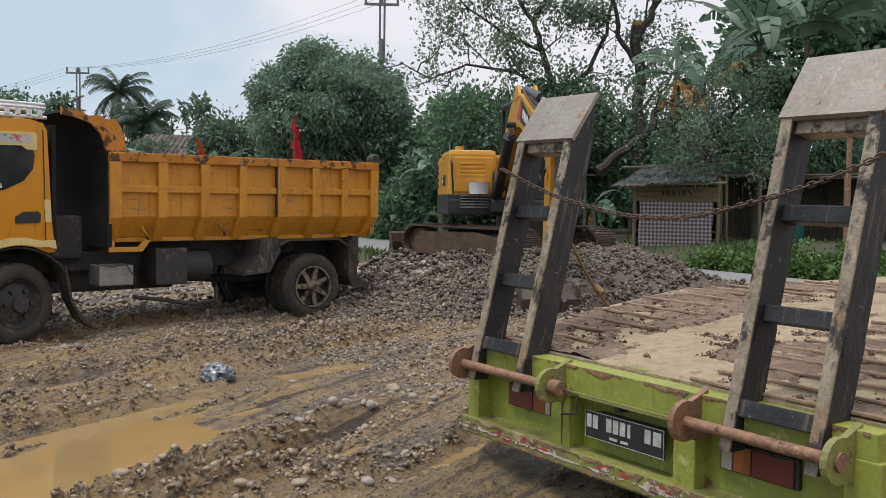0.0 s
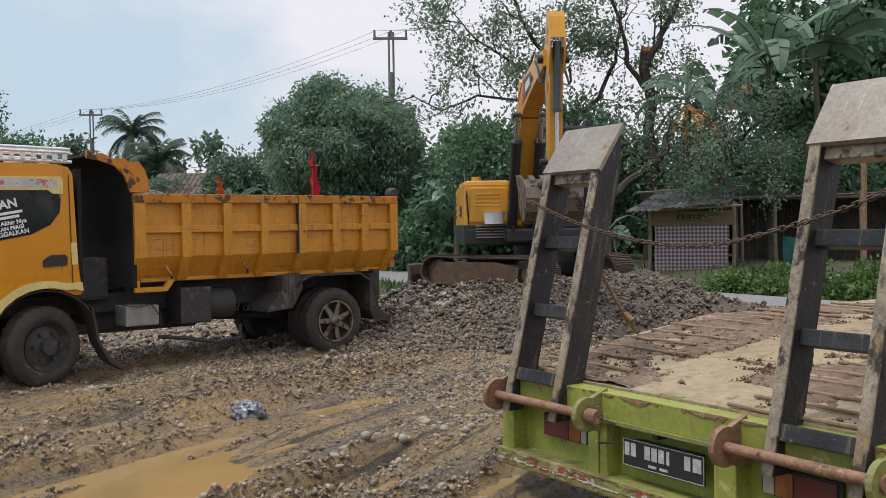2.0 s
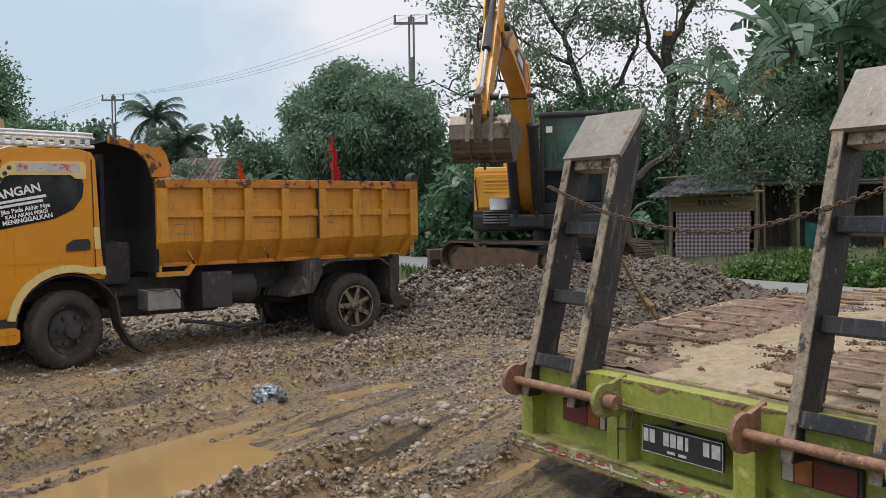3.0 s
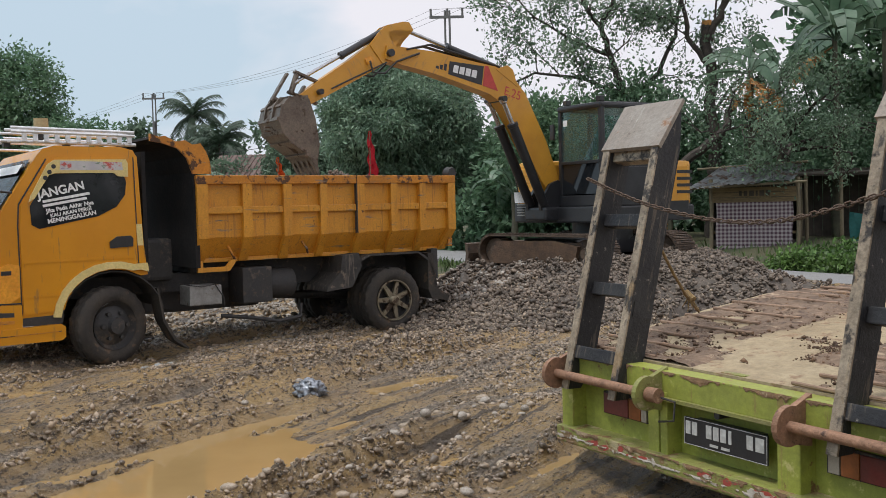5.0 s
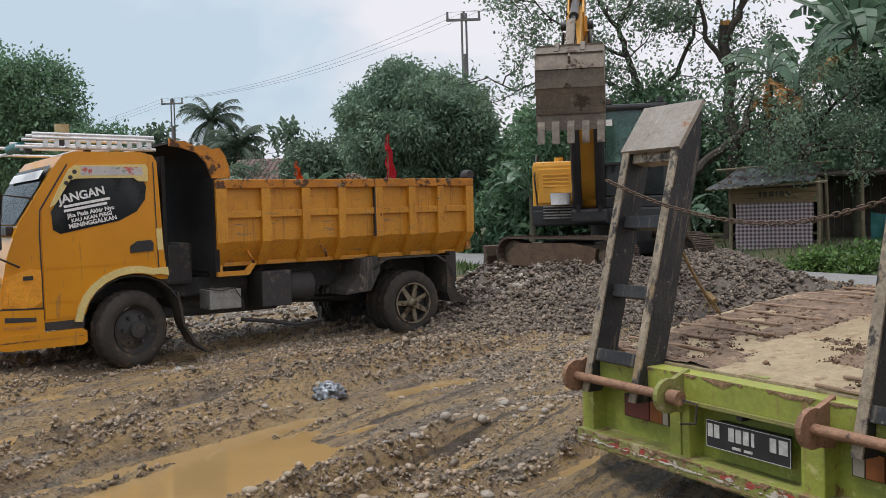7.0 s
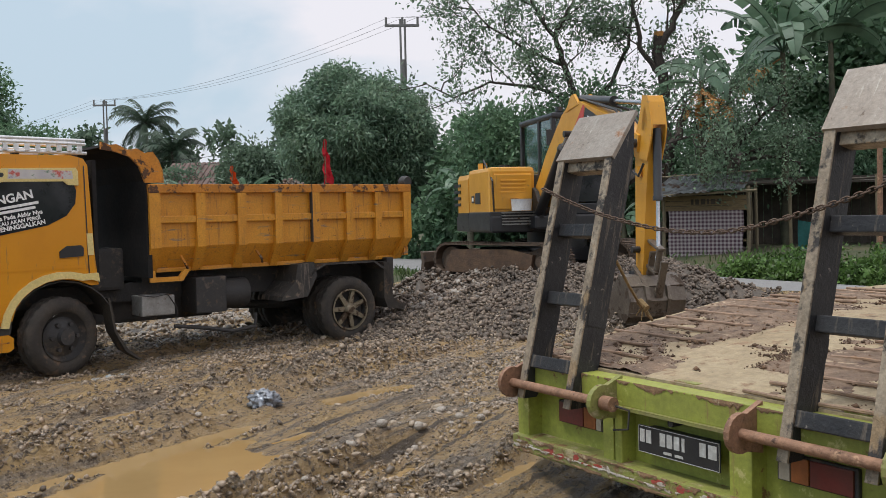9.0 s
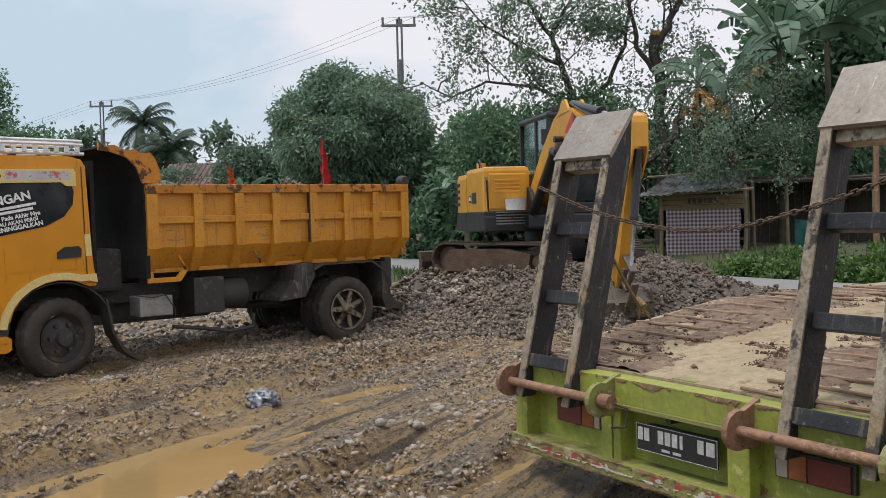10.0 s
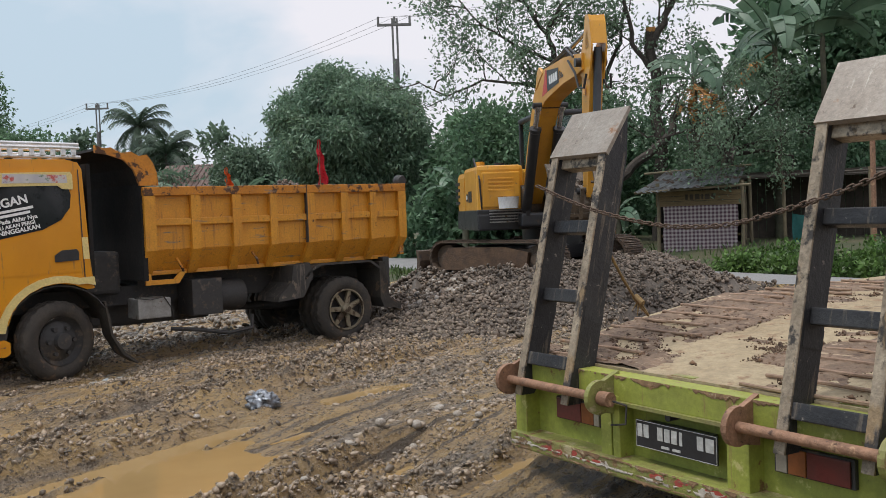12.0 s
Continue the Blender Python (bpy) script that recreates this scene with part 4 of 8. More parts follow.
    part("wiper_panel", box(-4.53, -4.46, 0.1, 1.62, 1.4, 1.49), PLASTIC, cab, bevel=0.02)
    bm = tube(bmesh.new(), [(-4.3, -0.02, 1.75), (-4.6, -0.18, 1.78), (-4.66, -0.2, 1.2), (-4.45, -0.02, 1.1)], 0.012, 8)
    part("mirror_arm", bm, PLASTIC, cab)
    part("side_mirror", box(-4.72, -4.64, -0.32, -0.08, 1.5, 1.95), PLASTIC, cab, "black side mirror", bevel=0.025)
    part("lower_mirror", box(-4.72, -4.64, -0.32, -0.1, 1.27, 1.46), PLASTIC, cab, bevel=0.025)
    part("mirror_sticker", box(-4.645, -4.638, -0.2, -0.1, 1.7, 1.8), AMBER_LENS, cab)
    # lettering on the side window
    text_decal("JANGAN", 0.116, -4.06, 1.69, 12, cab, -0.0235)
    for z, w in ((1.648, 0.45), (1.606, 0.42)):
        bm = prism(bmesh.new(), [(0, 0), (w, 0.0), (w, 0.026), (0, 0.026)], -0.0245, -0.0235, m=Matrix.Translation((-4.02, 0, z)) @ Matrix.Rotation(radians(-10), 4, "Y"))
        part("lettering_bar", bm, WHITE, cab)
    text_decal("Jika Pada Akhir Nya", 0.057, -3.99, 1.552, 10, cab, -0.0235)
    text_decal("KAU AKAN PERGI", 0.05, -3.955, 1.507, 10, cab, -0.0235)
    text_decal("MENINGGALKAN", 0.06, -3.98, 1.448, 10, cab, -0.0235)
    # roof rack of white tubes, a beacon and a rolled sheet
    rack = part("roof_rack", tube(bmesh.new(), [(-4.42, 0.05, 2.245), (-3.08, 0.05, 2.225)], 0.018, 10), SILVER, truck, "white aluminium roof rack", smooth=True)
    for y, z in ((0.02, 2.325), (0.03, 2.362), (0.3, 2.36), (1.6, 2.25), (1.63, 2.33), (0.5, 2.34), (1.1, 2.34)):
        part("rack_tube", tube(bmesh.new(), [(-4.35 + 0.08 * (z > 2.3), y, z + 0.01), (-3.1, y, z - 0.01)], 0.016, 10), SILVER, rack, smooth=True)
    for k in range(11):
        x = -4.15 + k * 0.1
        part("rack_rung", box(x - 0.022, x + 0.022, 0.015, 0.045, 2.24, 2.325), SILVER, rack, bevel=0.004)
    for x in (-4.3, -3.75, -3.2):
        part("rack_cross_tube", tube(bmesh.new(), [(x, 0.0, 2.24), (x, 1.65, 2.24)], 0.014, 8), SILVER, rack)
        part("rack_foot", box(x - 0.03, x + 0.03, 0.06, 0.14, 2.19, 2.24), BLACK, rack)
    bm = lathe(bmesh.new(), [(0.0, 0.0), (0.07, 0.0), (0.068, 0.13), (0.0, 0.13)], 18, m=Matrix.Translation((-3.93, 0.3, 2.36)) @ Matrix.Rotation(radians(90), 4, "X"))
    part("beacon", bm, TAN, truck, "faded tan beacon lamp on the roof", smooth=True)
    part("beacon_base", rod((-3.93, 0.3, 2.26), (-3.93, 0.3, 2.365), 0.05, 14), BLACK, truck)
    part("rolled_tarp", tube(bmesh.new(), [(-4.3, 0.4, 2.27), (-4.3, 0.95, 2.27)], 0.05, 12), TEAL, truck, "blue rolled tarpaulin on the roof rack", smooth=True)
    # flags on the far wall
    for x, h, mat, label in ((0.84, 0.66, RED_CLOTH, "limp red cloth flag"), (-0.6, 0.27, ORANGE_CLOTH, "small orange cloth flag")):
        part("flag_pole", rod((x, W - 0.1, 1.85), (x, W - 0.1, 1.95 + h), 0.01, 8), BAMBOO, truck)
        bm = bmesh.new()
        rows = []
        for k in range(13):
            s = k / 12
            wdt = (0.025 + 0.085 * s ** 0.8 + 0.007 * math.sin(k * 1.9)) * (0.95 if h < 0.4 else 1.4)
            z = 1.96 + h * (1 - s * 0.98)
            rows.append([bm.verts.new((x - 0.015 + wdt * q + 0.04 * s, W - 0.1 + 0.025 * math.sin(k * 1.3 + q * 6), z)) for q in (-0.35, 0.0, 0.4, 0.75)])
        for a, b in zip(rows, rows[1:]):
            for q in range(3):
                bm.faces.new((a[q], a[q + 1], b[q + 1], b[q]))
        bmesh.ops.solidify(bm, geom=bm.faces, thickness=0.006)
        part("flag", bm, mat, truck, label, smooth=True)
    return truck


build_truck()


# ---- low trailer with ramps ----
TRAILER = Matrix.Translation((1.136, 4.484, 0)) @ Matrix.Rotation(radians(-59.8), 4, "Z")
LEAN = radians(14)


def ladder_point(x, d, s):
    """Point on a ramp: across, depth towards the deck, length from its foot."""
    return Vector((x, -0.1 + d * math.cos(LEAN) + s * math.sin(LEAN), 0.54 - d * math.sin(LEAN) + s * math.cos(LEAN)))


def build_ramp(trailer, x, group, grow_by=0.0):
    L1, L2, dep, wd, rail = 1.335 + grow_by, 1.585 + grow_by * 1.4, 0.105, 0.435, 0.05
    m = Matrix.Translation((x, -0.1, 0.54)) @ Matrix.Rotation(-LEAN, 4, "X")
    ramp_ob = thing("ramp", TRAILER @ m, "black steel loading ramp standing upright at the trailer's end", "ramp", group)
    for x0 in (0.0, wd - rail):
        def side(pts, xa, xb):
            bm = bmesh.new()
            vs = [[bm.verts.new((xx, d, s)) for d, s in pts] for xx in (xa, xb)]
            bm.faces.new(vs[0]); bm.faces.new(vs[1][::-1])
            for i in range(len(pts)):
                j = (i + 1) % len(pts)
                bm.faces.new((vs[0][i], vs[1][i], vs[1][j], vs[0][j]))
            return bm
        part("rail", side([(0.004, -0.02), (0.004, L1), (dep, L2), (0.15, L2 - 0.25), (0.15, 0.14), (0.09, 0.0)], x0, x0 + rail), LADDER, ramp_ob, "scratched black channel rail", bevel=0.005)
        part("rail_edge", side([(-0.004, -0.02), (-0.004, L1 - 0.005), (0.006, L1 - 0.005), (0.006, -0.02)], x0 - 0.001, x0 + rail + 0.001), LADDER_EDGE, ramp_ob, "scuffed bare edge of the rail")
        part("weld_plate", side([(0.02, 0.42), (0.02, 0.5), (0.15, 0.5), (0.15, 0.42)], x0 - 0.003, x0 + rail + 0.003), LADDER, ramp_ob)
    for s, d0 in ((0.19 - grow_by, 0.005), (0.55, 0.045), (0.93 + grow_by, 0.045)):
        part("rung", box(rail, wd - rail, d0, d0 + 0.075, s - 0.035, s + 0.035), LADDER, ramp_ob, "scraped black rung", bevel=0.006)
    part("rung", box(rail, wd - rail, 0.03, 0.12, L1 - 0.08, L1 - 0.01), LADDER_EDGE, ramp_ob, bevel=0.006)
    bm = bmesh.new()
    vs = [bm.verts.new((xx, d, s)) for xx in (-0.012, wd + 0.012) for d, s in ((-0.012, L1 - 0.02), (dep - 0.004, L2 + 0.012), (dep + 0.012, L2 + 0.0), (0.008, L1 - 0.032))]
    for q in ((0, 1, 2, 3), (7, 6, 5, 4), (0, 4, 5, 1), (1, 5, 6, 2), (2, 6, 7, 3), (3, 7, 4, 0)):
        bm.faces.new([vs[i] for i in q])
    part("cap_plate", bm, CAP, ramp_ob, "rusty smooth cap plate", bevel=0.003)
    return ramp_ob


def deck_z(y):
    return 0.703 + 0.12 * min(max(y, 0), 1.7)


def build_trailer():
    tr = thing("lowbed_trailer", TRAILER, "lime green lowbed trailer with a muddy deck", "trailer")
    XL, XR = -0.935, 1.5
    # rear frame: header beam, posts, bumper, back plate
    part("header_beam", box(XL + 0.02, XR - 0.02, -0.02, 0.09, 0.575, 0.702), LIME, tr, "scratched lime green header beam", bevel=0.006)
    part("back_plate", box(XL + 0.03, XR - 0.03, 0.07, 0.1, 0.29, 0.58), LIME, tr, "recessed lime green back plate")
    part("header_lip", box(-0.3, 0.62, -0.04, 0.0, 0.56, 0.577), LIME_MUDDY, tr)
    for x0, x1 in ((XL, -0.84), (-0.235, -0.16), (-0.15, -0.1), (0.56, 0.68), (1.36, XR)):
        part("post", box(x0, x1, -0.025, 0.08, 0.285, 0.60), LIME, tr, bevel=0.006)
    part("bumper_beam", box(XL - 0.01, XR, -0.06, 0.1, 0.205, 0.295), LIME_MUDDY, tr, "mud-scraped bumper beam with worn red and white bands", bevel=0.01)
    random.seed(5)
    for k in range(34):
        x, w, h = random.uniform(XL + 0.02, XR - 0.15), random.uniform(0.02, 0.11), random.uniform(0.008, 0.035)
        z = random.uniform(0.222, 0.278 - h * 0.6) if k % 3 else 0.272 - h
        pts = [(x, z), (x + w * 0.6, z - random.uniform(0, 0.006)), (x + w, z + h * random.uniform(0, 0.6)), (x + w * random.uniform(0.6, 0.95), z + h), (x + w * 0.3, z + h * random.uniform(0.6, 1.1)), (x - 0.006, z + h * 0.5)]
        part("reflective_band", prism(bmesh.new(), pts, -0.0608 - 0.0002 * (k % 8), -0.058), FADED_RED if random.random() < 0.4 else FADED_WHITE, tr)
    # rust and dried mud along the worn edges
    def crust(name, x0, x1, top, most, y, seed, mat):
        bm, last = bmesh.new(), None
        for k in range(int((x1 - x0) / 0.008)):
            x = x0 + 0.008 * k
            q = noise.noise((x * 5, seed, 0.0)) + 0.6 * noise.noise((x * 19, seed, 3.0)) + 0.5 * noise.noise((x * 47, seed, 5.0))
            d = most * max(0.0, 0.28 + 0.75 * q)
            if d < 0.002:
                last = None
                continue
            now = (bm.verts.new((x, y, top)), bm.verts.new((x, y - 0.0015, top - d * 0.6)), bm.verts.new((x, y, top - d)))
            if last:
                bm.faces.new((last[0], now[0], now[1], last[1]))
                bm.faces.new((last[1], now[1], now[2], last[2]))
            last = now
        tagged(part(name, bm, mat, tr), "flaking rust and dried mud", kind="stuff")
    crust("edge_crust", XL + 0.03, XR - 0.03, 0.701, 0.045, -0.0225, 1.0, RUST_CRUST)
    crust("edge_crust", XL, XR - 0.01, 0.294, 0.045, -0.0628, 3.0, RUST_CRUST)
    crust("edge_crust", XL, XR - 0.01, 0.25, 0.035, -0.063, 4.0, FADED_WHITE)
    crust("edge_crust", XL, XR - 0.01, 0.225, 0.03, -0.0633, 5.0, RUST_CRUST)
    # lamps: red, amber, clear
    for x0, seq in ((-0.65, (LAMP_RED, LAMP_AMBER, LAMP_CLEAR)), (0.765, (LAMP_CLEAR, LAMP_AMBER, LAMP_RED))):
        widths = [0.2, 0.095, 0.045] if seq[0] is LAMP_RED else [0.06, 0.09, 0.2]
        part("lamp_housing", box(x0 - 0.012, x0 + sum(widths) + 0.012, 0.045, 0.07, 0.395, 0.515), BLACK, tr, bevel=0.006)
        xx = x0
        for mat, w in zip(seq, widths):
            part("lamp_lens", box(xx + 0.003, xx + w - 0.003, 0.033, 0.045, 0.402, 0.508), mat, tr, "dull dirty lamp lens", bevel=0.004)
            xx += w
    # number plate with bars in place of characters
    part("plate_backing", box(0.04, 0.44, -0.004, 0.06, 0.385, 0.495), PLASTIC, tr)
    plate = part("number_plate", box(0.0, 0.5, -0.012, -0.004, 0.372, 0.505), PLASTIC, tr, "black number plate with white bars", bevel=0.004)
    for a in ((0.004, 0.496, 0.5, 0.502), (0.004, 0.496, 0.375, 0.377), (0.003, 0.005, 0.376, 0.501), (0.495, 0.497, 0.376, 0.501)):
        part("plate_border", box(a[0], a[1], -0.0145, -0.012, a[2], a[3]), PLATE_WHITE, plate)
    for x0, x1 in ((0.013, 0.044), (0.053, 0.086), (0.142, 0.176), (0.186, 0.22), (0.23, 0.264), (0.278, 0.296), (0.384, 0.42), (0.434, 0.482)):
        part("plate_bar", box(x0, x1, -0.0145, -0.012, 0.424, 0.486), PLATE_WHITE, plate)
    for x0, x1 in ((0.165, 0.215), (0.235, 0.285)):
        part("plate_bar", box(x0, x1, -0.0145, -0.012, 0.39, 0.402), PLATE_WHITE, plate)
    part("bolt", rod((0.22, -0.025, 0.545), (0.22, 0.07, 0.545), 0.017, 12), BLACK, tr)
    # hinge lugs and shafts
    for x in (-0.875, -0.15, 0.69, 1.385):
        bm = bmesh.new()
        pts = [(0.02, 0.5), (0.02, 0.72)] + [(-0.11 + 0.085 * math.cos(radians(d)), 0.60 + 0.085 * math.sin(radians(d))) for d in range(70, 300, 20)]
        vs = [[bm.verts.new((xx, y, z)) for y, z in pts] for xx in (x - 0.014, x + 0.014)]
        bm.faces.new(vs[0]); bm.faces.new(vs[1][::-1])
        for i in range(len(pts)):
            j = (i + 1) % len(pts)
            bm.faces.new((vs[0][i], vs[1][i], vs[1][j], vs[0][j]))
        part("hinge_lug", bm, RUST_PIPE if x in (-0.875, 0.69) else LIME_MUDDY, tr, "rounded hinge lug", bevel=0.004)
    for x0, x1 in ((-0.91, -0.08), (0.66, 1.39)):
        part("hinge_shaft", rod((x0, -0.115, 0.6), (x1, -0.115, 0.6), 0.0235, 18), RUST_PIPE, tr, "rusty hinge shaft", smooth=True)
        part("shaft_collar", rod((x1 - 0.05, -0.115, 0.6), (x1 + 0.02, -0.115, 0.6), 0.036, 16), RUST_PIPE, tr, smooth=True)
    bm = tube(bmesh.new(), [(-0.08, -0.12, 0.6), (-0.02, -0.05, 0.57), (-0.02, -0.06, 0.48), (-0.12, -0.06, 0.46)], 0.006, 6)
    part("wire", bm, BLACK, tr)
    # deck: sloping tail, then level
    bm = bmesh.new()
    ys = [0.092, 0.5, 1.1, 1.7, 3.0, 5.0, 8.0]
    rows = []
    for y in ys:
        rows.append([bm.verts.new((x, y, z)) for x, z in ((XL - 0.06 * min(1, max(y, 0)), deck_z(y)), (XR, deck_z(y)), (XR, deck_z(y) - 0.12), (XL - 0.06 * min(1, max(y, 0)), deck_z(y) - 0.12))])
    for a, b in zip(rows, rows[1:]):
        for k in range(4):
            bm.faces.new((a[k], a[(k + 1) % 4], b[(k + 1) % 4], b[k]))
    bm.faces.new(rows[0]); bm.faces.new(rows[-1][::-1])
    part("deck", bm, DECK, tr, "mud-caked steel deck")
    for x in (XL + 0.35, 0.2, XR - 0.4):
        part("deck_beam", box(x - 0.07, x + 0.07, 0.1, 8.0, 0.42, 0.72), LIME_MUDDY, tr)
    part("side_beam", box(XL - 0.03, XL + 0.05, 0.1, 8.0, 0.44, 0.6), LIME_MUDDY, tr)
    # traction bars on both wheel lanes
    random.seed(9)
    for x0, x1, y_list in ((XL - 0.03, -0.25, [0.13 + 0.205 * k for k in range(15)]), (0.5, XR - 0.02, [0.1 + 0.17 * k for k in range(20)])):
        for y in y_list:
            z = deck_z(y) + 0.014
            xa = x0 + random.uniform(0, 0.05)
            xb = x1 - random.uniform(0, 0.25)
            pts = [(xa + (xb - xa) * k / 6, y + random.uniform(-0.003, 0.003), z + random.uniform(-0.003, 0.003)) for k in range(7)]
            part("traction_bar", tube(bmesh.new(), pts, 0.0095, 7), DECK_BAR, tr, smooth=True)
    # wheels under the deck
    for x in (XL + 0.12, XL + 0.42, XR - 0.65, XR - 0.35):
        for y in (2.2, 3.5):
            m0 = Matrix.Translation((x, y, 0)) @ Matrix.Rotation(radians(-90), 4, "Z")
            wheel(tr, 0, 0, 0, RIM, True, m0=m0)
    for y in (2.2, 3.5):
        part("axle", rod((XL + 0.2, y, 0.4), (XR - 0.2, y, 0.4), 0.06, 12), BLACK, tr)
        part("spring_hanger", box(XL + 0.28, XL + 0.42, y - 0.3, y + 0.3, 0.4, 0.5), BLACK, tr)
    part("landing_leg", box(-0.1, 0.5, 7.4, 7.7, 0.0, 0.5), BLACK, tr)
    build_ramp(tr, -0.83, "loading ramps")
    build_ramp(tr, 0.868, "loading ramps", 0.03)
    # dirt on the deck
    def caked(x, y):
        lane = max(bump01(-0.05 - x, -0.12, 0.25), bump01(x - 0.42, -0.12, 0.25))
        spill = 0.5 * math.exp(-((x - 0.42) / 0.2) ** 2 - ((y - 0.62) / 0.16) ** 2)
        return 0.55 * noise.noise((x * 1.6, y * 1.6, 40.0)) + 0.45 * noise.noise((x * 4.5, y * 4.5, 41.0)) + 0.2 * noise.noise((x * 14, y * 14, 42.0)) + 0.5 * lane - 0.3 + spill
    random.seed(11)
    vs, fs = [], []
    base = [Vector(v) for v in ((0, 0, 0.9), (0.9, 0.1, 0), (0.1, 0.9, 0.05), (-0.9, 0, 0), (0, -0.9, 0.0), (0, 0, -0.4))]
    tri = [(0, 1, 2), (0, 2, 3), (0, 3, 4), (0, 4, 1), (5, 2, 1), (5, 3, 2), (5, 4, 3), (5, 1, 4)]
    for k in range(26000):
        lane = random.random()
        if lane < 0.42:
            x, y = random.uniform(XL, -0.1), random.uniform(0.1, 3.2)
        elif lane < 0.85:
            x, y = random.uniform(0.3, XR), random.uniform(0.02, 4.0)
        else:
            x, y = random.gauss(0.3, 0.16), random.gauss(0.75, 0.2)
        if caked(x, y) < random.uniform(-0.06, 0.22) or not XL < x < XR or y < 0.12:
            continue
        r = random.uniform(0.003, 0.008) * (2.4 if random.random() < 0.06 else 1)
        o = len(vs)
        q = Euler((random.uniform(-0.5, 0.5), random.uniform(-0.5, 0.5), random.uniform(0, 6))).to_matrix()
        for b in base:
            vs.append(Vector((x, y, deck_z(y) + r * 0.3)) + q @ (b * r * random.uniform(0.7, 1.3)))
        fs += [(o + a, o + b, o + c) for a, b, c in tri]
    # caked mud on both wheel lanes
    cv, cf, at = [], [], {}
    def cake(i, j):
        if (i, j) not in at:
            x, y = XL + 0.03 * i, 0.1 + 0.03 * j
            q = caked(x, y)
            at[(i, j)] = (len(cv), q)
            cv.append((x, y, deck_z(y) - 0.004 + min(0.014, max(-0.004, q * 0.05)) + max(0, q) * 0.045 * abs(noise.noise((x * 30, y * 30, 3.0)))))
        return at[(i, j)]
    for i in range(int((XR - XL) / 0.03)):
        for j in range(120):
            c4 = [cake(i, j), cake(i + 1, j), cake(i + 1, j + 1), cake(i, j + 1)]
            if max(q for _, q in c4) > 0:
                cf.append([k for k, _ in c4])
    cakes = raw_mesh("mud_cake", cv, cf, MUD_CAKE, smooth=True)
    cakes.matrix_basis = TRAILER
    tagged(cakes, "dark caked mud on the deck's wheel lanes", "mud", kind="stuff")
    clods = raw_mesh("mud_clods", vs, fs, CLOD)
    clods.matrix_basis = TRAILER
    tagged(clods, "crumbled brown mud lying on the trailer deck", "mud", kind="stuff")
    # chain between the ramps
    chain = thing("chain", TRAILER, "rusty steel chain slung between the two ramps", "chain")
    ctrl = [Vector(p) for p in ((-0.87, 0.14, 1.66), (-0.6, 0.12, 1.575), (-0.3, 0.1, 1.5), (0.05, 0.09, 1.44), (0.3, 0.09, 1.425), (0.55, 0.09, 1.44), (0.87, 0.1, 1.51), (1.15, 0.11, 1.59), (1.42, 0.13, 1.70))]
    fine = []
    for i in range(len(ctrl) - 1):
        p0, p1, p2, p3 = ctrl[max(i - 1, 0)], ctrl[i], ctrl[i + 1], ctrl[min(i + 2, len(ctrl) - 1)]
        for k in range(20):
            t = k / 20
            fine.append(0.5 * (2 * p1 + (p2 - p0) * t + (2 * p0 - 5 * p1 + 4 * p2 - p3) * t * t + (3 * p1 - p0 - 3 * p2 + p3) * t ** 3))
    bm = bmesh.new()
    R, r = 0.012, 0.0038
    ring = []
    for i in range(12):
        a = 2 * math.pi * i / 12
        c = Vector((R * math.cos(a) + (0.008 if math.cos(a) > 0 else -0.008), R * math.sin(a) * 0.85, 0))
        n_ = Vector((math.cos(a), math.sin(a), 0))
        ring.append([bm.verts.new(c + r * (math.cos(b) * n_ + math.sin(b) * Vector((0, 0, 1)))) for b in (2 * math.pi * j / 5 for j in range(5))])
    for i in range(12):
        for j in range(5):
            bm.faces.new((ring[i][j], ring[(i + 1) % 12][j], ring[(i + 1) % 12][(j + 1) % 5], ring[i][(j + 1) % 5]))
    link_mesh = bpy.data.meshes.new("link")
    bm.to_mesh(link_mesh); bm.free()
    link_mesh.materials.append(CHAIN)
    link_mesh.shade_smooth()
    run, k, last = 0.0, 0, fine[0]
    for p, q in zip(fine, fine[1:]):
        run += (q - p).length
        if run >= 0.0285 * k:
            d = (q - p).normalized()
            rot_ = d.to_track_quat("X", "Z").to_matrix().to_4x4()
            lk = new("link", link_mesh)
            lk.parent = chain
            lk.matrix_basis = Matrix.Translation(p) @ rot_ @ Matrix.Rotation(radians(90 * (k % 2) + 20), 4, "X")
            k += 1
    # rope tied to the ramp
    rope = thing("rope", TRAILER, "frayed yellow rope tied from the ramp to the deck edge", "rope")
    a, b = ladder_point(-0.42, 0.16, 0.8), Vector((-0.92, 1.02, 0.845))
    part("strand", tube(bmesh.new(), [a + (b - a) * t + Vector((0, 0, -0.03 * math.sin(math.pi * t))) for t in (0, 0.3, 0.6, 0.8, 1)], 0.008, 8), ROPE, rope, smooth=True)
    c = a + (b - a) * 0.72
    bm = bmesh.new()
    for k in range(5):
        tube(bm, [c, c + Vector((0.03 * (k - 2), 0.02 * math.sin(k * 2.0), -0.07 - 0.012 * (k % 3)))], 0.007, 6, 0.002)
    tube(bm, [c + Vector((-0.03, 0, 0.02)), c + Vector((0.03, 0, -0.02))], 0.022, 8)
    part("knot", bm, ROPE, rope, smooth=True)


build_trailer()


# ---- excavator ----
EXC = Vector((2.632, 15.712, 0.473))
FOOT = Vector((0.70, -0.474, 1.246))
BOOM, STICK, TEETH = 3.696, 1.585, 1.12
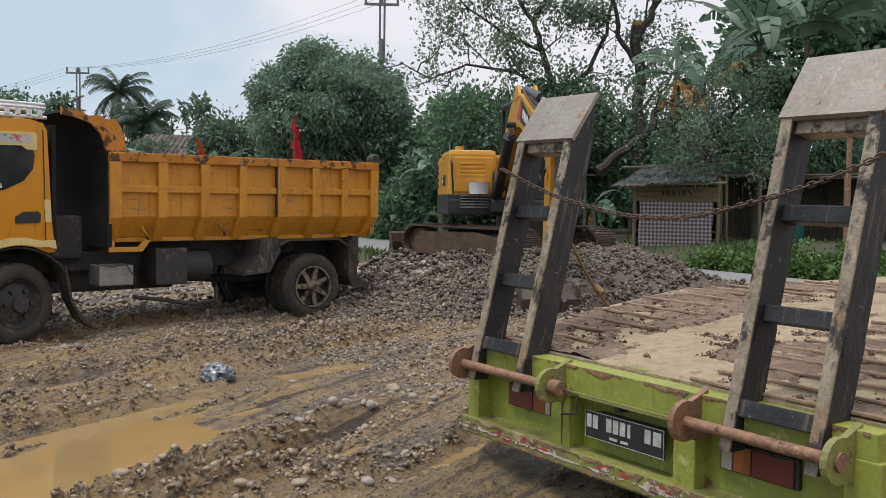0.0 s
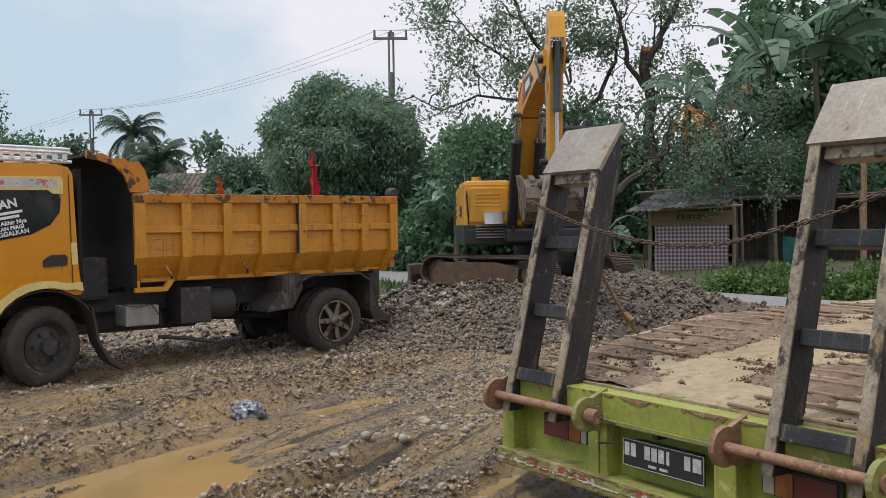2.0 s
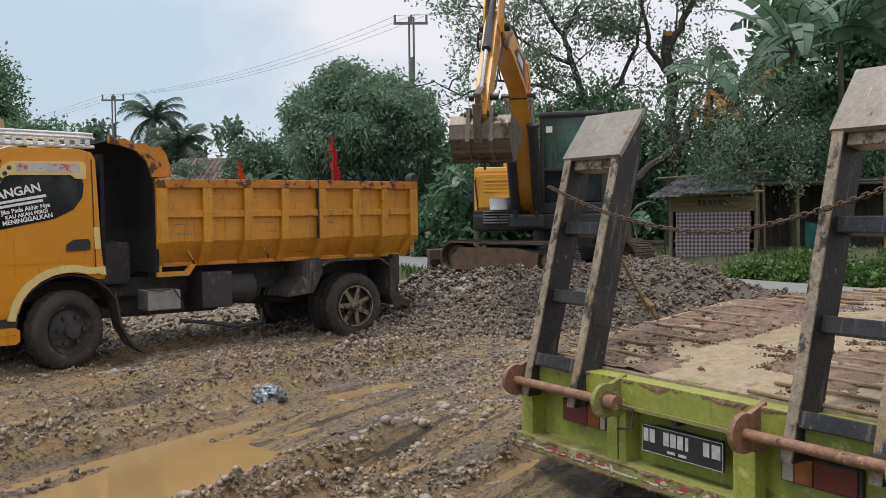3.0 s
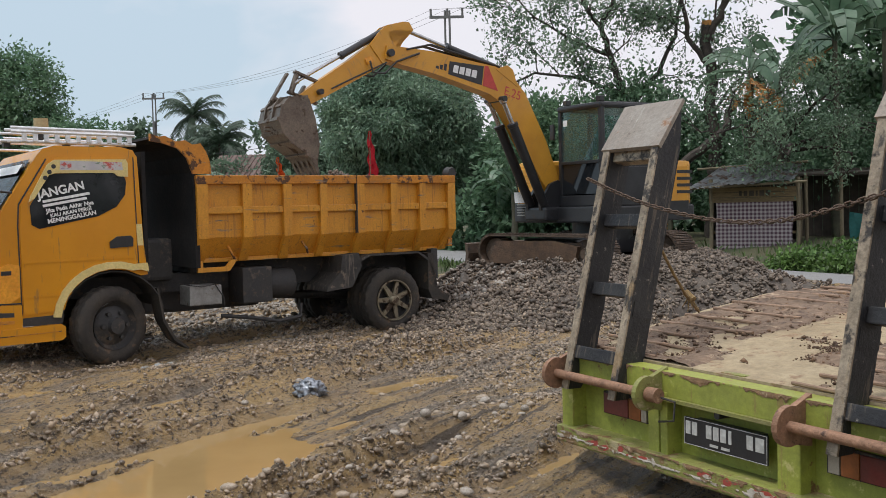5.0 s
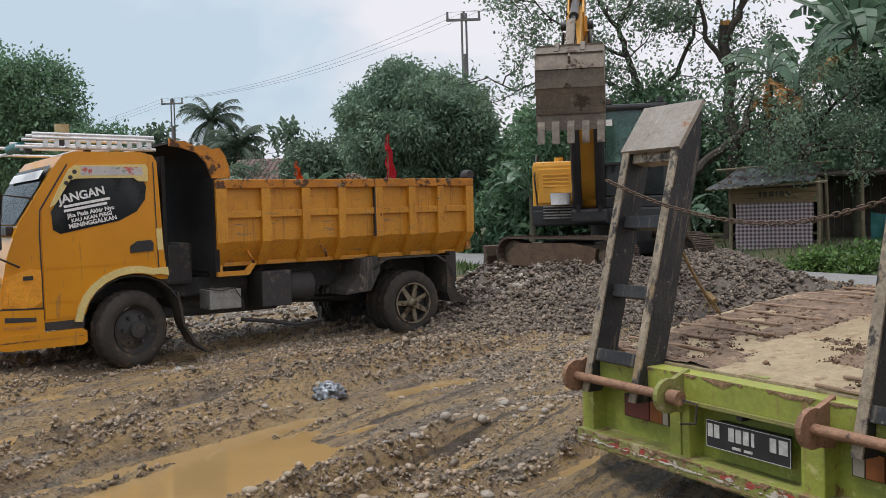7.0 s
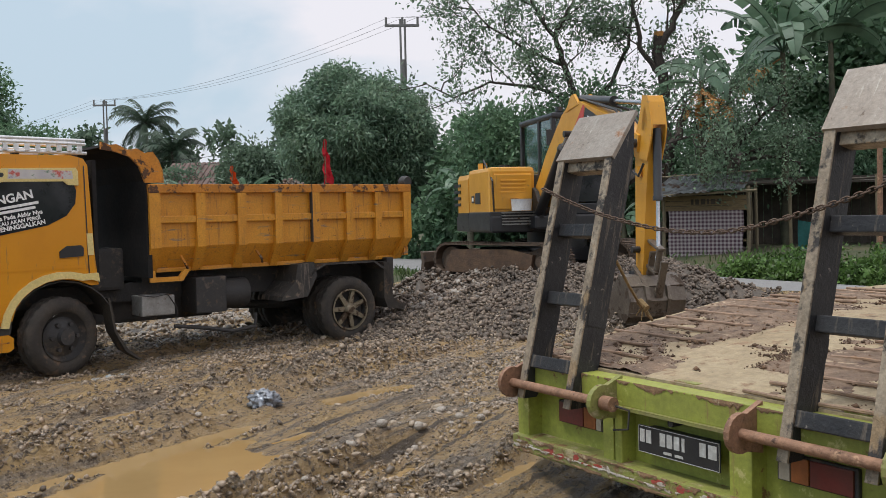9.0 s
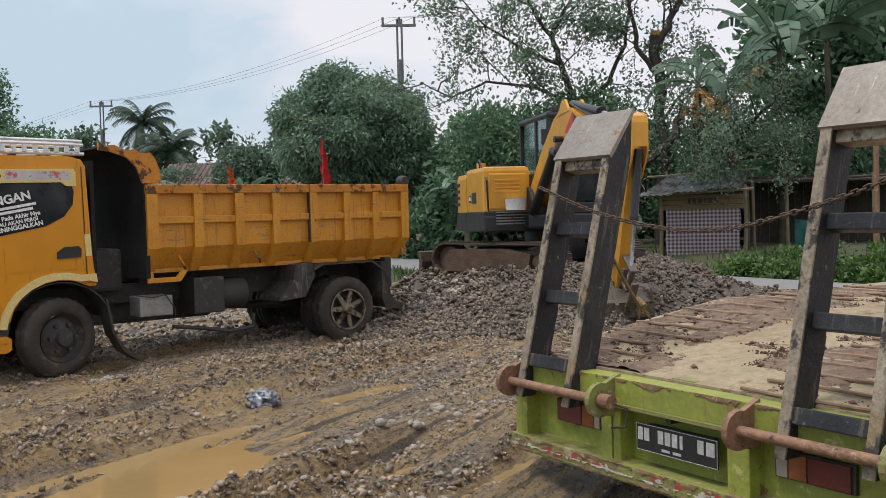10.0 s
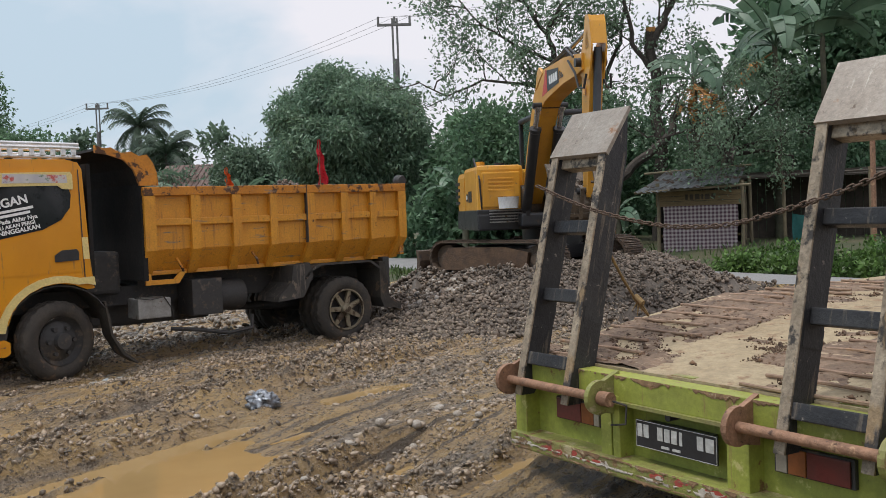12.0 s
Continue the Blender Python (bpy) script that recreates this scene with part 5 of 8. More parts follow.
# seconds, swing, boom, stick and bucket angles in degrees
POSES = [(0.0, -88.8, 6.2, -95, -150), (0.5, -88.5, 12.0, -103, -170), (1.0, -88.3, 18.7, -110, -192), (1.5, -89.5, 24.6, -105, -200), (2.0, -90.4, 30.6, -90, -188), (2.5, -94.8, 33.2, -66, -172),
         (3.0, -105.5, 36.0, -50, -165), (3.5, -121, 37.5, -38, -155), (4.0, -135, 38.3, -29, -138), (4.5, -145.4, 38.0, -26.2, -124), (5.0, -147.6, 34.0, -28.5, -94), (5.5, -142.6, 34.1, -25.2, -51), (6.0, -135.8, 36.8, -22.2, -37), (6.5, -117.4, 36.4, -20.7, -43),
         (6.8, -107.0, 36.0, -21.0, -46), (7.3, -90, 30.0, -42, -64), (7.8, -80.5, 19.0, -66, -85), (8.3, -77.7, 11.7, -77.7, -103), (8.6, -78.2, 10.6, -89, -112), (9.0, -79.0, 9.5, -91.8, -122), (9.5, -80.5, 8.0, -98, -132), (10.0, -81.6, 6.5, -102.7, -140), (10.5, -81.6, 6.1, -101.7, -152),
         (11.0, -81.8, 11.3, -97.7, -172), (11.5, -83.0, 18.2, -98.2, -190), (12.0, -85.2, 25.5, -94.3, -200)]


def arm_pose(t):
    """Angles at t by smooth interpolation of the table."""
    k = max(i for i in range(len(POSES) - 1) if POSES[i][0] <= t + 1e-9)
    p1, p2 = POSES[k], POSES[k + 1]
    p0, p3 = POSES[max(k - 1, 0)], POSES[min(k + 2, len(POSES) - 1)]
    h = p2[0] - p1[0]
    s = (t - p1[0]) / h
    out = []
    for j in range(1, 5):
        m1 = (p2[j] - p0[j]) / max(p2[0] - p0[0], 1e-6) * h
        m2 = (p3[j] - p1[j]) / max(p3[0] - p1[0], 1e-6) * h
        out.append((2 * s ** 3 - 3 * s ** 2 + 1) * p1[j] + (s ** 3 - 2 * s ** 2 + s) * m1 + (-2 * s ** 3 + 3 * s ** 2) * p2[j] + (s ** 3 - s ** 2) * m2)
    return out


def plane_mat(origin, angle):
    """x along the arm at that angle above the horizon, z upwards across it."""
    return Matrix.Translation(origin) @ Matrix.Rotation(radians(-angle), 4, "Y")


def arm_frames(t):
    """Poses of house, boom, stick, bucket, link and cylinders in the excavator's space."""
    sw, b, s, k = arm_pose(t)
    house = Matrix.Rotation(radians(sw), 4, "Z")
    boom = plane_mat(FOOT, b)
    tip = boom @ Vector((BOOM, 0, 0))
    stick = plane_mat(tip, s)
    pin = stick @ Vector((STICK, 0, 0))
    bucket = plane_mat(pin, k)
    ears = bucket @ Vector((0.02, 0, 0.27))
    bell = stick @ Vector((STICK - 0.3, 0, 0.0))
    # bell crank joint: 0.33 from the stick's pin and 0.34 from the bucket's ear, on the outer side
    d = ears - bell
    dist = min(max(d.length, 0.08), 0.70)
    a = (0.36 ** 2 - 0.36 ** 2 + dist ** 2) / (2 * dist)
    hgt = math.sqrt(max(0.36 ** 2 - a * a, 0.0))
    dn = d.normalized()
    nrm = Vector((-dn.z, 0, dn.x))
    if nrm.dot(stick.to_3x3() @ Vector((0, 0, 1))) < 0:
        nrm = -nrm
    joint = bell + dn * a + nrm * hgt
    spans = {
        "boom_cylinder_left": (Vector((FOOT.x + 0.28, FOOT.y + 0.18, FOOT.z - 0.22)), boom @ Vector((1.72, 0.18, 0.62)), 1.0, 0.078),
        "boom_cylinder_right": (Vector((FOOT.x + 0.28, FOOT.y - 0.18, FOOT.z - 0.22)), boom @ Vector((1.72, -0.18, 0.62)), 1.0, 0.078),
        "stick_cylinder": (boom @ Vector((1.85, 0, 1.09)), stick @ Vector((-0.46, 0, 0.2)), 1.0, 0.06),
        "bucket_cylinder": (stick @ Vector((-0.16, 0, 0.31)), joint, 0.75, 0.05),
    }
    links = {"crank_arm": (bell, joint), "bucket_link": (joint, ears)}
    return house, boom, stick, bucket, spans, links


def span_mat(p, q):
    return Matrix.Translation(p) @ (q - p).to_track_quat("Z", "X").to_matrix().to_4x4()


def loft(bm, sections):
    """Join rings of equal length into a closed hull."""
    rings = [[bm.verts.new(p) for p in s] for s in sections]
    k = len(rings[0])
    for a, b in zip(rings, rings[1:]):
        for i in range(k):
            bm.faces.new((a[i], a[(i + 1) % k], b[(i + 1) % k], b[i]))
    bm.faces.new(rings[0]); bm.faces.new(rings[-1][::-1])
    return bm


def build_excavator():
    ex = thing("excavator", Matrix.Translation(EXC), "yellow and grey tracked excavator loading gravel", "excavator")
    uc = Matrix.Translation((-0.33, -0.1, 0)) @ Matrix.Rotation(radians(-53), 4, "Z") @ Matrix.Diagonal((1, 1, 0.8, 1))
    moving = {}
    # tracks
    L, R = 1.05, 0.33
    path = []
    for k in range(12):
        path.append((-L + 2 * L * k / 12, R, 0.0))
    for k in range(9):
        a = math.pi / 2 - math.pi * k / 9
        path.append((L + R * math.cos(a), R * math.sin(a), a - math.pi / 2))
    for k in range(12):
        path.append((L - 2 * L * k / 12, -R, math.pi))
    for k in range(9):
        a = -math.pi / 2 - math.pi * k / 9
        path.append((-L + R * math.cos(a), R * math.sin(a), a - math.pi / 2))
    shoe = bmesh.new()
    bx(shoe, -0.085, 0.085, -0.225, 0.225, -0.02, 0.012)
    for gx in (-0.05, 0.0, 0.05):
        bx(shoe, gx - 0.008, gx + 0.008, -0.225, 0.225, 0.01, 0.035)
    shoe_mesh = bpy.data.meshes.new("track_shoe")
    shoe.to_mesh(shoe_mesh); shoe.free()
    shoe_mesh.materials.append(TRACK)
    for side in (-0.875, 0.875):
        track = part("track", prism(bmesh.new(), [(-L - 0.1, 0.18), (-L + 0.05, 0.1), (L - 0.05, 0.1), (L + 0.1, 0.18), (L + 0.1, 0.46), (L - 0.15, 0.56), (-L + 0.15, 0.56), (-L - 0.1, 0.46)], side - 0.13, side + 0.13), TRACK, ex, "mud-packed crawler track", bevel=0.03, m=uc)
        for x, z, a in path:
            ob = new("track_shoe", shoe_mesh)
            ob.parent = track
            ob.matrix_basis = Matrix.Translation((x, side, z + R + 0.035)) @ Matrix.Rotation(-a, 4, "Y")
        for x, r in ((-L, 0.27), (L, 0.27)):
            bm = lathe(bmesh.new(), [(0, -0.17), (0.1, -0.17), (0.12, -0.13), (r, -0.12), (r, 0.12), (0.12, 0.13), (0, 0.17)], 22, m=Matrix.Translation((x, side, R + 0.035)))
            part("track_wheel", bm, TRACK, track, smooth=True)
        for k in range(5):
            bm = lathe(bmesh.new(), [(0, -0.16), (0.09, -0.15), (0.09, 0.15), (0, 0.16)], 14, m=Matrix.Translation((-0.75 + 0.37 * k, side, 0.14)))
            part("roller", bm, TRACK, track, smooth=True)
        part("mud_cake", prism(bmesh.new(), [(-L - 0.12, 0.12), (L - 0.2, 0.1), (L - 0.12, 0.5), (0.4, 0.6), (-L + 0.1, 0.58)], side - 0.2, side - 0.14), CLOD, track, bevel=0.03)
    part("car_body", box(-0.6, 0.6, -0.8, 0.8, 0.3, 0.62), EXC_GREY, ex, bevel=0.05, m=uc)
    part("slew_ring", rod((0, 0, 0.45), (0, 0, 0.76), 0.5, 28), EXC_GREY, ex, smooth=True)
    blade = part("dozer_blade", prism(bmesh.new(), [(-1.75, 0.08), (-1.68, 0.1), (-1.64, 0.3), (-1.68, 0.5), (-1.75, 0.52), (-1.72, 0.3)], -1.12, 1.12), TRACK, ex, "muddy dozer blade", bevel=0.01, m=uc)
    for y in (-0.4, 0.4):
        part("blade_arm", box(-1.7, -0.5, y - 0.06, y + 0.06, 0.26, 0.4), EXC_GREY, ex, bevel=0.02, m=uc)
    # house: its own space turns about z
    house = part("house", box(-1.35, 0.78, -1.38, 0.76, 0.74, 1.0), EXC_GREY, ex, "turning upper body", bevel=0.03)
    moving["house"] = house
    bm = bmesh.new()
    pts = [(-0.5, -1.38), (-1.2, -1.38), (-1.52, -1.12), (-1.66, -0.7), (-1.7, -0.31), (-1.66, 0.1), (-1.52, 0.5), (-1.2, 0.76), (-0.5, 0.76)]
    loft(bm, [[Vector((x, y, 1.0)) for x, y in pts], [Vector((x * 1.0, y, 1.06)) for x, y in pts], [Vector((x, y, 1.62)) for x, y in pts], [Vector((x * 0.97, y * 0.98 - 0.005, 1.70)) for x, y in pts]])
    part("counterweight", bm, EXC_YELLOW, house, "yellow counterweight", bevel=0.02)
    bm = bmesh.new()
    loft(bm, [[Vector((x * 1.01, y * 1.005, 0.76)) for x, y in pts], [Vector((x * 1.012, y * 1.006, 1.06)) for x, y in pts]])
    part("lower_skirt", bm, EXC_GREY, house, "dark grey lower skirt", bevel=0.015)
    for k in range(4):
        z = 1.18 + 0.11 * k
        part("grille_slot", box(-1.42, -1.0, -1.392, -1.376, z, z + 0.05), PLASTIC, house)
        part("grille_slot", box(-1.3, -0.95, 0.755, 0.768, z, z + 0.05), PLASTIC, house)
    # right side box with louvred front panel
    part("engine_hood", box(-0.52, 0.72, -1.38, -0.62, 1.0, 1.77), EXC_YELLOW, house, "rounded yellow side hood", bevel=0.07)
    part("front_panel", box(0.70, 0.745, -1.3, -0.68, 1.1, 1.66), EXC_YELLOW, house, "yellow front panel with louvres", bevel=0.03)
    for k in range(4):
        z = 1.36 + 0.06 * k
        part("louvre", box(0.742, 0.757, -1.2, -0.8, z, z + 0.028), EXC_YELLOW, house, bevel=0.006)
    part("panel_latch", box(0.742, 0.757, -1.05, -0.9, 1.2, 1.27), ORANGE_WORN, house, bevel=0.004)
    part("side_skirt", box(-0.5, 0.76, -1.39, -0.62, 0.76, 1.07), EXC_GREY, house, bevel=0.02)
    for k in range(5):
        part("step_slat", box(0.76, 0.86, -1.2, -0.66, 0.86 + 0.045 * k, 0.88 + 0.045 * k), GREY_METAL, house)
    bm = lathe(bmesh.new(), [(0.0, 0.0), (0.15, 0.0), (0.165, 0.17), (0.17, 0.18), (0.0, 0.18)], 20, m=Matrix.Translation((0.92, -0.92, 1.08)) @ Matrix.Rotation(radians(90), 4, "X"))
    part("white_tub", bm, WHITE, house, "white plastic tub on the step", smooth=True)
    part("decal_bar", box(-0.3, -0.14, -1.386, -1.379, 1.22, 1.34), PLASTIC, house, "black decal panel")
    part("decal_bar", box(-0.08, 0.22, -1.386, -1.379, 1.2, 1.38), PLASTIC, house, "black decal panel")
    part("decal_stripe", box(-0.27, -0.17, -1.389, -1.386, 1.25, 1.31), WHITE, house)
    part("rear_hood", box(-1.3, -0.4, -0.66, 0.0, 1.0, 1.74), EXC_YELLOW, house, bevel=0.06)
    part("rear_hood_left", box(-1.3, -0.72, -0.05, 0.74, 1.0, 1.72), EXC_YELLOW, house, bevel=0.06)
    part("exhaust_stack", rod((-0.75, -1.05, 1.7), (-0.75, -1.05, 1.9), 0.08, 16), EXC_YELLOW, house, "yellow exhaust cover", smooth=True)
    part("air_cleaner", rod((-0.3, -0.8, 1.7), (-0.3, -0.8, 1.85), 0.09, 16), EXC_GREY, house, smooth=True)
    part("handrail", tube(bmesh.new(), [(0.7, -1.3, 1.0), (0.78, -1.34, 1.55), (0.3, -1.34, 1.9), (0.2, -1.3, 1.7)], 0.014, 8), EXC_GREY, house)
    # cab
    X0, X1, Y0, Y1, Z0, Z1 = -0.98, 0.66, -0.3, 0.74, 1.0, 2.63
    part("cab_floor", box(X0, X1, Y0, Y1, Z0, 1.18), EXC_GREY, house, bevel=0.02)
    part("cab_roof", box(X0, X1 + 0.02, Y0 - 0.01, Y1 + 0.01, Z1 - 0.1, Z1), EXC_GREY, house, "dark grey cab roof", bevel=0.04)
    part("roof_hatch", box(X0 + 0.2, X1 - 0.5, Y0 + 0.15, Y1 - 0.15, Z1, Z1 + 0.03), EXC_GREY, house, bevel=0.01)
    for x, y in ((X1 - 0.04, Y0 + 0.035), (X1 - 0.04, Y1 - 0.035), (X0 + 0.05, Y0 + 0.035), (X0 + 0.05, Y1 - 0.035), (0.0, Y1 - 0.035), (0.0, Y0 + 0.03)):
        part("cab_pillar", box(x - 0.04, x + 0.04, y - 0.035, y + 0.035, 1.1, Z1 - 0.05), EXC_GREY, house, bevel=0.015)
    for a in ((X1 - 0.06, X1, Y0, Y1, 1.68, 1.73), (X0, X1, Y1 - 0.03, Y1, 1.62, 1.68), (X0, X1, Y0, Y0 + 0.03, 1.62, 1.68), (X0, X0 + 0.05, Y0, Y1, 1.6, 1.68)):
        part("cab_rail", box(*a), EXC_GREY, house, bevel=0.008)
    part("door_panel", box(-0.68, 0.62, Y1 - 0.02, Y1 + 0.006, 1.1, 1.62), EXC_GREY, house, "dark cab door", bevel=0.01)
    part("side_plate", box(-0.68, 0.62, Y0, Y0 + 0.02, 1.1, 1.62), EXC_GREY, house)
    part("rear_plate", box(X0, X0 + 0.03, Y0, Y1, 1.1, 1.62), EXC_GREY, house)
    g = []
    g.append(part("windscreen", box(X1 - 0.035, X1 - 0.025, Y0 + 0.06, Y1 - 0.06, 1.73, Z1 - 0.1), CAB_GLASS, house, "tinted cab windscreen"))
    g.append(part("lower_windscreen", box(X1 - 0.035, X1 - 0.025, Y0 + 0.06, Y1 - 0.06, 1.2, 1.68), GLASS_DARK, house))
    g.append(part("door_window", box(0.04, 0.6, Y1 - 0.028, Y1 - 0.02, 1.68, Z1 - 0.1), CAB_GLASS, house))
    g.append(part("rear_side_window", box(-0.64, -0.04, Y1 - 0.028, Y1 - 0.02, 1.68, Z1 - 0.1), CAB_GLASS, house))
    g.append(part("right_window", box(0.04, 0.6, Y0 + 0.02, Y0 + 0.028, 1.68, Z1 - 0.1), CAB_GLASS, house))
    g.append(part("right_rear_window", box(-0.64, -0.04, Y0 + 0.02, Y0 + 0.028, 1.68, Z1 - 0.1), CAB_GLASS, house))
    g.append(part("rear_window", box(X0 + 0.01, X0 + 0.02, Y0 + 0.06, Y1 - 0.06, 1.68, Z1 - 0.1), CAB_GLASS, house))
    part("seat", box(-0.5, 0.0, 0.05, 0.5, 1.2, 1.75), PLASTIC, house, bevel=0.08)
    part("seat_back", box(-0.55, -0.4, 0.05, 0.5, 1.6, 2.2), PLASTIC, house, bevel=0.06)
    for y in (Y0 + 0.1, Y1 - 0.14):
        part("work_lamp", box(X1 - 0.12, X1 - 0.02, y, y + 0.1, Z1, Z1 + 0.09), EXC_GREY, house, bevel=0.015)
    part("window_label", box(X1 - 0.024, X1 - 0.022, Y0 + 0.1, Y0 + 0.2, 2.3, 2.4), WHITE, house)
    part("mirror", box(X1 + 0.05, X1 + 0.08, Y0 - 0.12, Y0 - 0.02, 2.1, 2.35), PLASTIC, house, bevel=0.01)
    part("door_decal", box(0.3, 0.42, Y1 + 0.006, Y1 + 0.009, 1.1, 1.14), WHITE, house)
    # boom foot bracket
    for y in (-0.17, 0.17):
        bm = prism(bmesh.new(), [(0.3, 0.95), (1.06, 0.95), (1.08, 1.06), (0.86, 1.38), (0.7, 1.44), (0.58, 1.36)], FOOT.y + y - 0.03, FOOT.y + y + 0.03)
        part("boom_bracket", bm, EXC_GREY, house, "dark boom foot bracket", bevel=0.015)
    part("swing_post", box(0.45, 1.05, FOOT.y - 0.28, FOOT.y + 0.28, 0.78, 1.0), EXC_GREY, house, bevel=0.04)
    # boom: tapered box girder with a bend
    def girder(parent_name, line, mat, label):
        bm = bmesh.new()
        loft(bm, [[Vector((x + nx_ * h, y, z + nz_ * h)) for y, h in ((-w, -d), (w, -d), (w, d), (-w, d))] for x, z, nx_, nz_, d, w in line])
        ob = part(parent_name, bm, mat, ex, label, bevel=0.015)
        moving[parent_name] = ob
        return ob
    cl = [(-0.06, 0.0, 0.13), (0.25, 0.14, 0.17), (0.7, 0.40, 0.21), (1.15, 0.62, 0.225), (1.45, 0.76, 0.24), (1.7, 0.82, 0.24), (2.0, 0.78, 0.225), (2.5, 0.57, 0.19), (3.0, 0.36, 0.165), (3.5, 0.1, 0.13), (3.75, -0.02, 0.1)]
    line = []
    for i, (x, z, d) in enumerate(cl):
        a, b = cl[max(i - 1, 0)], cl[min(i + 1, len(cl) - 1)]
        tx_, tz_ = b[0] - a[0], b[1] - a[1]
        q = math.hypot(tx_, tz_)
        line.append((x, z, -tz_ / q, tx_ / q, d, 0.13))
    boom = girder("boom", line, EXC_YELLOW, "bent yellow boom with a dark brand panel")
    for y in (-0.1345, 0.1315):
        m_ = Matrix.Translation((2.08, 0, 0.765)) @ Matrix.Rotation(radians(25), 4, "Y")
        part("brand_panel", prism(bmesh.new(), [(0.12, -0.14), (0.75, -0.1), (0.75, 0.1), (0.12, 0.16)], y, y + 0.003, m=m_), PLASTIC, boom, "black brand panel")
        yo = y - 0.002 if y < 0 else y + 0.003
        for k in range(4):
            part("brand_bar", prism(bmesh.new(), [(0.24 + 0.115 * k, -0.055), (0.33 + 0.115 * k, -0.052), (0.32 + 0.115 * k, 0.06), (0.23 + 0.115 * k, 0.065)], yo, yo + 0.002, m=m_), WHITE, boom)
        part("brand_triangle", prism(bmesh.new(), [(-0.2, -0.17), (0.1, -0.14), (0.1, 0.17), (0.04, 0.18)], y, y + 0.003, m=m_), RED_PAINT, boom, "red triangular decal")
        for k in range(3):
            part("decal_square", prism(bmesh.new(), [(0.79 + 0.07 * k, -0.06), (0.84 + 0.07 * k, -0.055), (0.84 + 0.07 * k, 0.04 - 0.03 * k), (0.79 + 0.07 * k, 0.045 - 0.03 * k)], y, y + 0.003, m=m_), PLASTIC, boom)
    cu = bpy.data.curves.new("lettering", "FONT")
    cu.body, cu.size, cu.extrude = "E.25", 0.2, 0.001
    cu.materials.append(RED_PAINT)
    mark = new("lettering", cu)
    mark.parent = boom
    mark.matrix_basis = Matrix.Translation((1.72, 0.1335, 0.72)) @ Matrix.Rotation(radians(19), 4, "Y") @ Matrix(((-1, 0, 0, 0), (0, 0, 1, 0), (0, 1, 0, 0), (0, 0, 0, 1)))
    part("tip_pin", rod((BOOM, -0.2, 0), (BOOM, 0.2, 0), 0.055, 16), EXC_GREY, boom, smooth=True)
    for y in (-0.12, 0.12):
        part("cylinder_bracket", prism(bmesh.new(), [(1.55, 0.98), (2.05, 0.96), (1.9, 1.15), (1.78, 1.15)], y - 0.02, y + 0.02), EXC_YELLOW, boom, bevel=0.01)
    part("boom_pin", rod((1.72, -0.26, 0.62), (1.72, 0.26, 0.62), 0.045, 14), EXC_GREY, boom, smooth=True)
    hose = [[(1.5, 0.03 * k, 1.02), (2.0, 0.04 * k, 1.06), (2.6, 0.05 * k, 0.8), (3.2, 0.06 * k, 0.55), (3.5, 0.07 * k, 0.22)] for k in (-2, -1, 1, 2)]
    for h_ in hose:
        part("hydraulic_hose", tube(bmesh.new(), h_, 0.014, 6), PLASTIC, boom, smooth=True)
    for k in (-1, 1):
        part("hose_loop", tube(bmesh.new(), [(3.3, 0.15 * k, 0.3), (3.55, 0.17 * k, -0.05), (3.62, 0.18 * k, -0.32), (3.78, 0.17 * k, -0.42), (3.9, 0.15 * k, -0.3)], 0.016, 6), PLASTIC, boom, smooth=True)
    # stick
    bm = bmesh.new()
    sl = [(-0.12, 0.08, 0.1), (0.0, 0.09, 0.16), (0.15, 0.07, 0.18), (0.6, 0.04, 0.15), (1.2, 0.02, 0.12), (1.66, 0.0, 0.085)]
    loft(bm, [[Vector((x, y, z + h)) for y, h in ((-0.082, -d), (0.082, -d), (0.082, d), (-0.082, d))] for x, z, d in sl])
    stick = part("stick", bm, EXC_YELLOW, ex, "yellow dipper stick", bevel=0.015)
    moving["stick"] = stick
    for y in (-0.1, 0.08):
        outer = [(-0.56, 0.12), (-0.55, 0.25), (-0.46, 0.3), (-0.16, 0.37), (-0.02, 0.34), (0.22, 0.24), (0.16, -0.1), (0.0, -0.13), (-0.12, -0.06), (-0.3, 0.04)]
        hole = [(-0.42, 0.17), (-0.3, 0.12), (-0.16, 0.1), (-0.13, 0.18), (-0.17, 0.27), (-0.38, 0.22)]
        bm = bmesh.new()
        prism(bm, outer + outer[:1] + hole[:1] + hole[:0:-1] + hole[:1], y, y + 0.02)
        part("stick_plate", bm, EXC_YELLOW, stick, "yellow yoke plate with an opening")
    part("yoke_web", prism(bmesh.new(), [(-0.56, 0.12), (-0.54, 0.25), (-0.46, 0.29), (-0.47, 0.17)], -0.08, 0.08), EXC_YELLOW, stick, bevel=0.006)
    part("yoke_web", prism(bmesh.new(), [(-0.46, 0.28), (-0.2, 0.345), (-0.2, 0.365), (-0.47, 0.3)], -0.08, 0.08), EXC_YELLOW, stick)
    for y in (-0.106, 0.086):
        part("stick_label", prism(bmesh.new(), [(0.28, 0.0), (0.4, 0.0), (0.4, 0.1), (0.28, 0.1)], y + (0.022 if y > 0 else -0.0), y + (0.026 if y > 0 else 0.004)), AMBER_LENS, stick)
    part("bucket_pin", rod((STICK, -0.2, 0), (STICK, 0.2, 0), 0.045, 14), EXC_GREY, stick, smooth=True)
    part("crank_pin", rod((STICK - 0.3, -0.18, 0), (STICK - 0.3, 0.18, 0), 0.04, 14), EXC_GREY, stick, smooth=True)
    part("steel_pipe", tube(bmesh.new(), [(0.1, 0.115, -0.1), (0.7, 0.115, -0.06), (1.1, 0.115, -0.04)], 0.012, 6), PLASTIC, stick)
